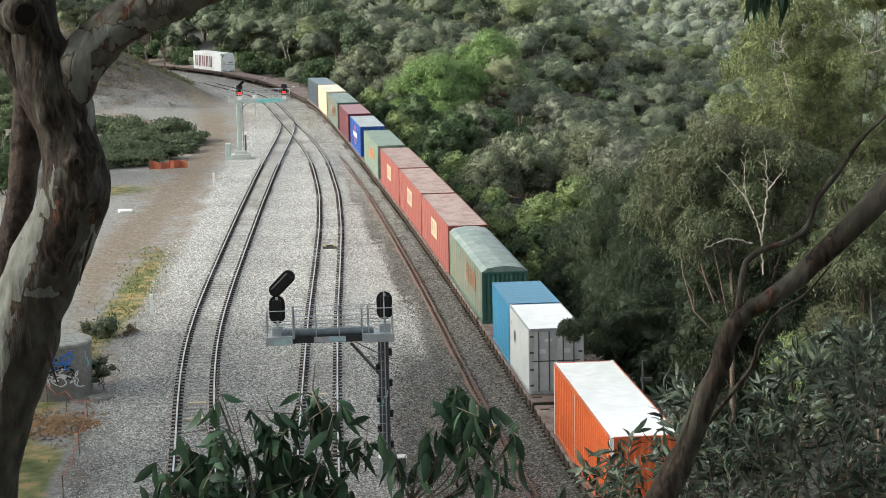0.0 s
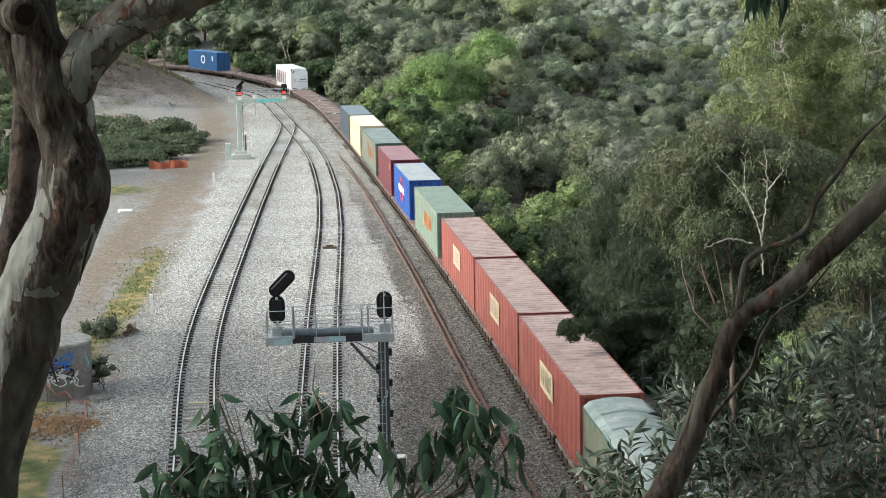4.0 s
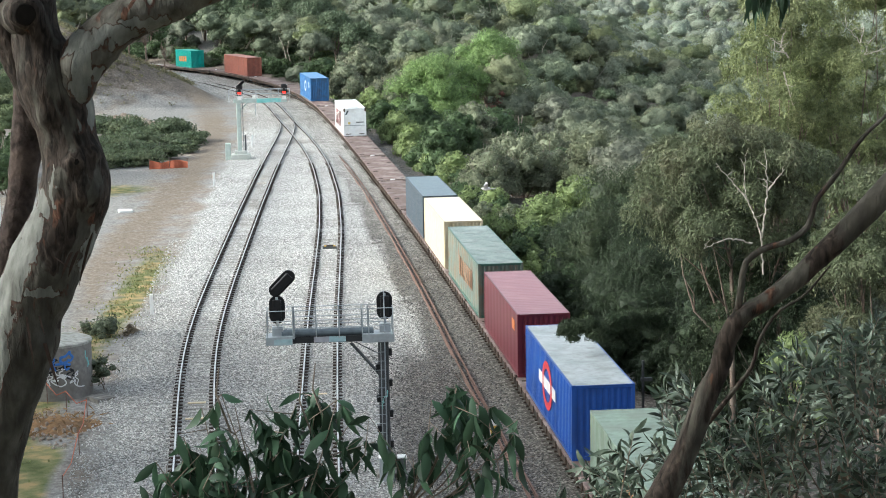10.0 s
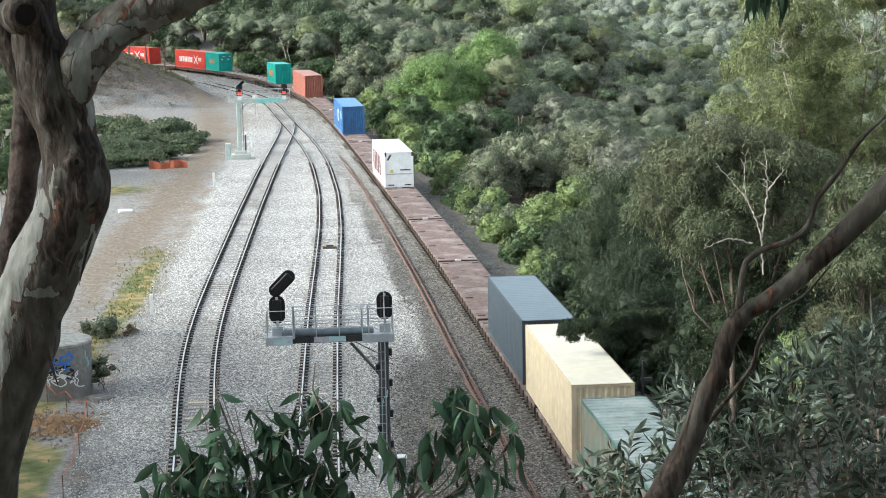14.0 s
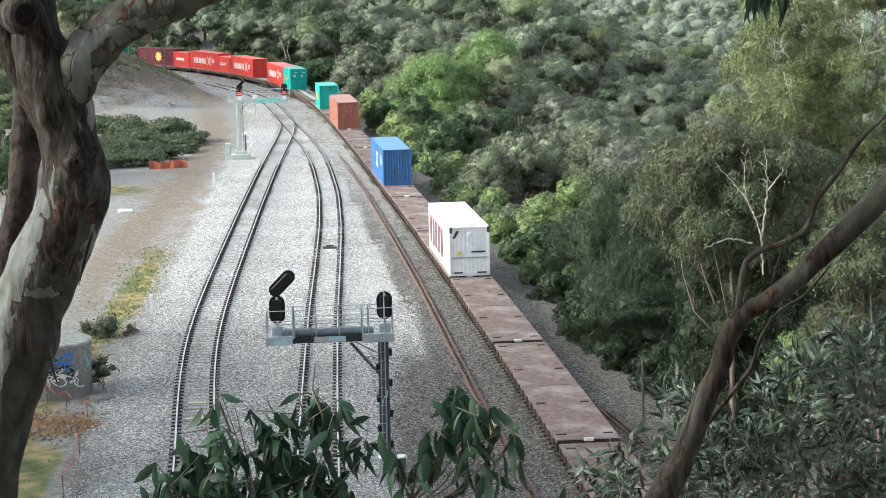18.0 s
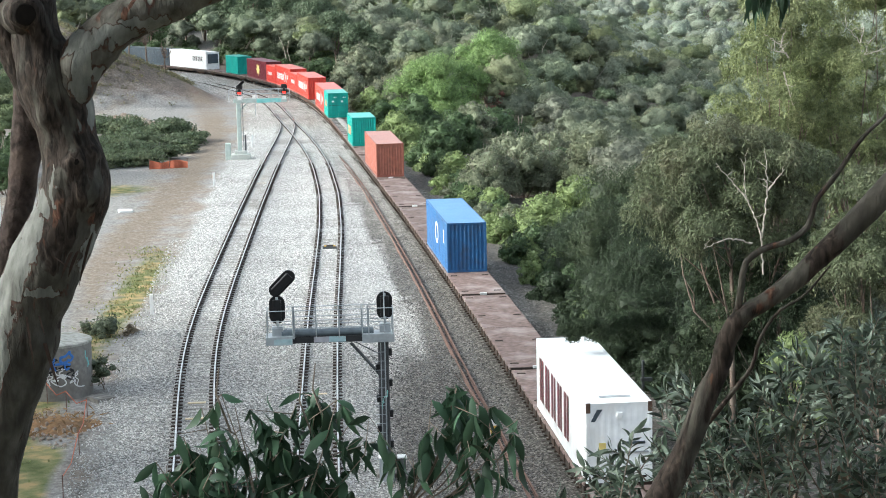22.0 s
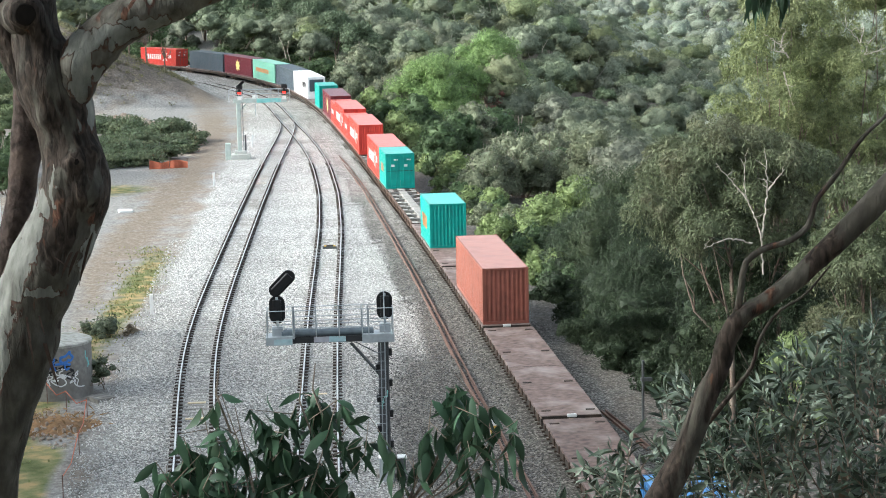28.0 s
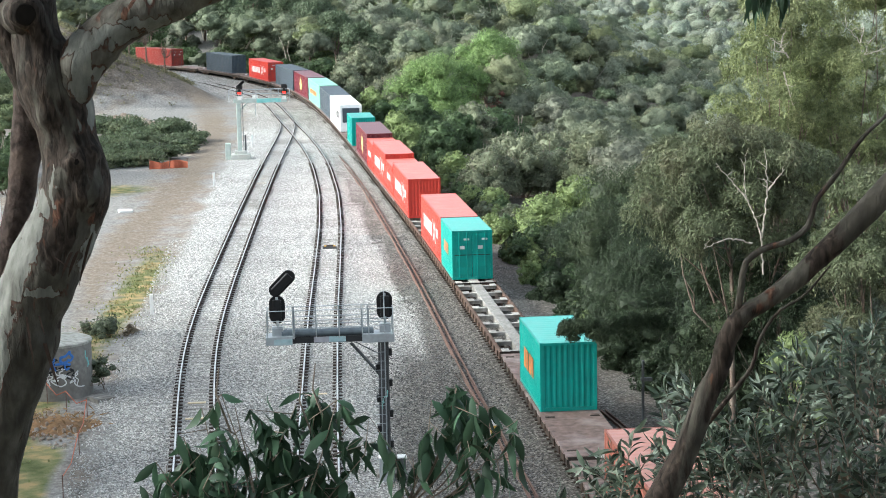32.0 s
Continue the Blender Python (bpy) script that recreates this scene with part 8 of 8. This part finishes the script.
    for tx, tz, n in ((-11.4, 18.5, 10), (-11.46, 18.48, 12), (-11.62, 18.67, 16), (-11.55, 18.68, 20), (-11.48, 18.65, 14), (-11.5, 18.55, 10), (-11.43, 18.56, 12), (-11.74, 18.52, 16), (-11.68, 18.5, 8), (-11.56, 18.64, 16)):
        spray(s, rng, [foot, ((foot[0] + tx) / 2 + 0.02, 5.45, (foot[2] + tz) / 2 - 0.02), (tx, 5.45, tz)], M["near_leaf"], int(n * 1.0), 0.095, 0.029, 1.1, 0.55, 3, r=0.0035, start=0.66)
    # olive-like bush
    o = thing("olive_bush", "grey-green olive bush with narrow pale leaves", "bush")
    rng = np.random.default_rng(23)
    for k in range(270):
        x1 = -11.05 + 1.6 * rng.random() ** 0.8
        crest = np.interp(x1, (-11.05, -10.92, -10.71, -10.58, -10.53, -10.44, -10.3, -10.15, -10.02, -9.92, -9.72, -9.5), (17.74, 17.8, 17.95, 18.02, 18.18, 18.24, 18.12, 18.12, 18.3, 18.46, 18.42, 18.48)) - rng.random() ** 1.1 * 0.75
        y1 = rng.uniform(7.2, 8.2)
        way = unit(np.array([-0.35 + rng.normal(0, 0.45), rng.normal(-0.15, 0.45), 0.8]))
        tip = np.array(EYE) + (np.array([x1, 7.6, crest]) - np.array(EYE)) * (y1 / 7.6)
        ln = rng.uniform(0.16, 0.3)
        P = np.array([tip - way * ln * (1 - f) + np.array([0, 0, -0.05 * (1 - f) ** 2]) for f in np.linspace(0, 1, 9)])
        base = np.repeat(P[1:], 3, 0)
        m = len(base)
        ang = rng.uniform(0, 6.283, m)
        u1 = unit(np.cross(way, (0.3, 1.0, 0.1)))
        u2 = np.cross(way, u1)
        dirs = unit(way * rng.uniform(0.5, 1.1, (m, 1)) + (u1 * np.cos(ang)[:, None] + u2 * np.sin(ang)[:, None]) * 0.85)
        part("shoot", Shape().tube([tuple(p) for p in P], list(np.linspace(0.0035, 0.0014, 9)), 4), M["bark"], o)
        part("leaves", strip_mesh("leaves", sickle_leaves(rng, base, dirs, 0.08, 0.0165)), M["olive_leaf"], o)
    part("stem", Shape().tube([(-10.0, 7.7, 14.2), (-10.1, 7.7, 16.2), (-10.3, 7.7, 17.3)], [0.07, 0.05, 0.03], 8).tube([(-9.6, 7.7, 14.2), (-9.6, 7.7, 16.6), (-9.7, 7.7, 17.8)], [0.06, 0.05, 0.03], 8), M["bark"], o)
    h = thing("hanging_spray", "dark gum leaves hanging from a branch above", "branch")
    rng = np.random.default_rng(31)
    for tip in ((-10.53, 6.0, 19.88), (-10.48, 6.05, 19.86), (-10.43, 6.0, 19.87)):
        spray(h, rng, [(-9.9, 6.3, 20.6), (-10.35, 6.1, 20.1), tip], M["near_leaf"], 26, 0.11, 0.02, 1.8, 0.22, 0, start=0.86)


M["hollow"] = material("hollow_shade", (0.008, 0.006, 0.005), 1.0, 0, 0.4, 30)
M["ribbon"] = material("peeling_bark_ribbon", (0.055, 0.035, 0.027), 0.9, 0, 0.4, 30)
M["rough_bark"] = material("rough_dark_bark", (0.042, 0.03, 0.026), 0.95, 0, 0.65, 26, 5.0, (0.11, 0.08, 0.068), 1.0, 0.02)
build_near_trees()


def build_bird():
    b = thing("bird", "pale grey bird flying low over the trees", "bird", at=Matrix())
    body = Shape().tube([(0, -0.13, 0), (0, -0.07, 0.005), (0, 0.03, 0.0), (0, 0.11, 0.01), (0, 0.15, 0.016)], [0.012, 0.04, 0.048, 0.03, 0.01], 10)
    part("body", body, M["plumage"], b, smooth=True)
    part("tail", Shape().box(-0.035, 0.035, -0.24, -0.12, -0.004, 0.004), M["plumage"], b)
    part("beak", Shape().tube([(0, 0.145, 0.016), (0, 0.175, 0.01)], [0.008, 0.002], 6), M["galv_dark"], b)
    for side in (-1, 1):
        w = Shape()
        up = [(0, 0.06, 0), (side * 0.12, 0.07, 0.0), (side * 0.26, 0.01, 0.0), (side * 0.24, -0.035, 0), (side * 0.11, -0.05, 0), (0, -0.055, 0)]
        w.face(up if side < 0 else up[::-1])
        w.face([(x, y, -0.008) for x, y, z in (up[::-1] if side < 0 else up)])
        wing = part("wing", w, M["plumage"], b)
        wing.matrix_basis = Matrix.Translation((side * 0.03, 0.01, 0.02))
        WINGS.append((wing, side))
    BIRD.append(b)


M["plumage"] = material("pale_grey_plumage", (0.55, 0.54, 0.53), 0.8)
WINGS, BIRD = [], []
build_bird()


def fly_bird():
    """It crosses the valley from beyond the right-hand trees to the left, beating its wings."""
    face = 85
    way = [(0.0, (90, 50, 16)), (7.0, (24, 52, 14.6)), (8.9, (4.06, 52, 14.41)), (9.0, (2.98, 52, 14.34)), (9.1, (2.1, 52, 14.36)), (9.3, (0.05, 52, 14.35)), (9.5, (-1.88, 52, 14.3)), (9.7, (-3.8, 52, 14.11)), (9.9, (-5.75, 52, 13.81)), (10.3, (-9.52, 52, 13.05)), (10.5, (-11.29, 52, 12.55)), (10.8, (-14.08, 52, 11.6)), (11.2, (-17.7, 52, 10.4)), (11.6, (-21.23, 52, 9.25)), (13.0, (-48, 56, 9.0)), (32.0, (-190, 90, 20))]
    walk(BIRD[0], [(t, pose(*p, 0, 0, face)) for t, p in way])
    for wing, side in WINGS:
        rows = [(0.0, pose(side * 0.03, 0.01, 0.02))]
        for k in range(46):
            t = 8.5 + k * 0.06
            rows.append((t, pose(side * 0.03, 0.01, 0.02, 0, -side * (34 if k % 2 else -22), 0)))
        rows.append((32.0, pose(side * 0.03, 0.01, 0.02)))
        walk(wing, rows)


# ---------------------------------------------------------------- the tracks, with their sleepers
M["oily_sleeper"] = material("oil_stained_sleeper", (0.1, 0.09, 0.08), 0.9, 0, 0.3, 6, 0.8, (0.06, 0.05, 0.045), each=0.2)
build_track("main_track", "broad-gauge track with worn rails and concrete sleepers", MID_LINE, 1.6, 66, 152)
build_track("loop_track", "broad-gauge loop track with worn rails and concrete sleepers", LEFT_LINE, 1.6, 66, 152)
build_track("freight_track", "standard-gauge track under the freight train", TRAIN_LINE, 1.435, 66, 100, "oily_sleeper")

motions()
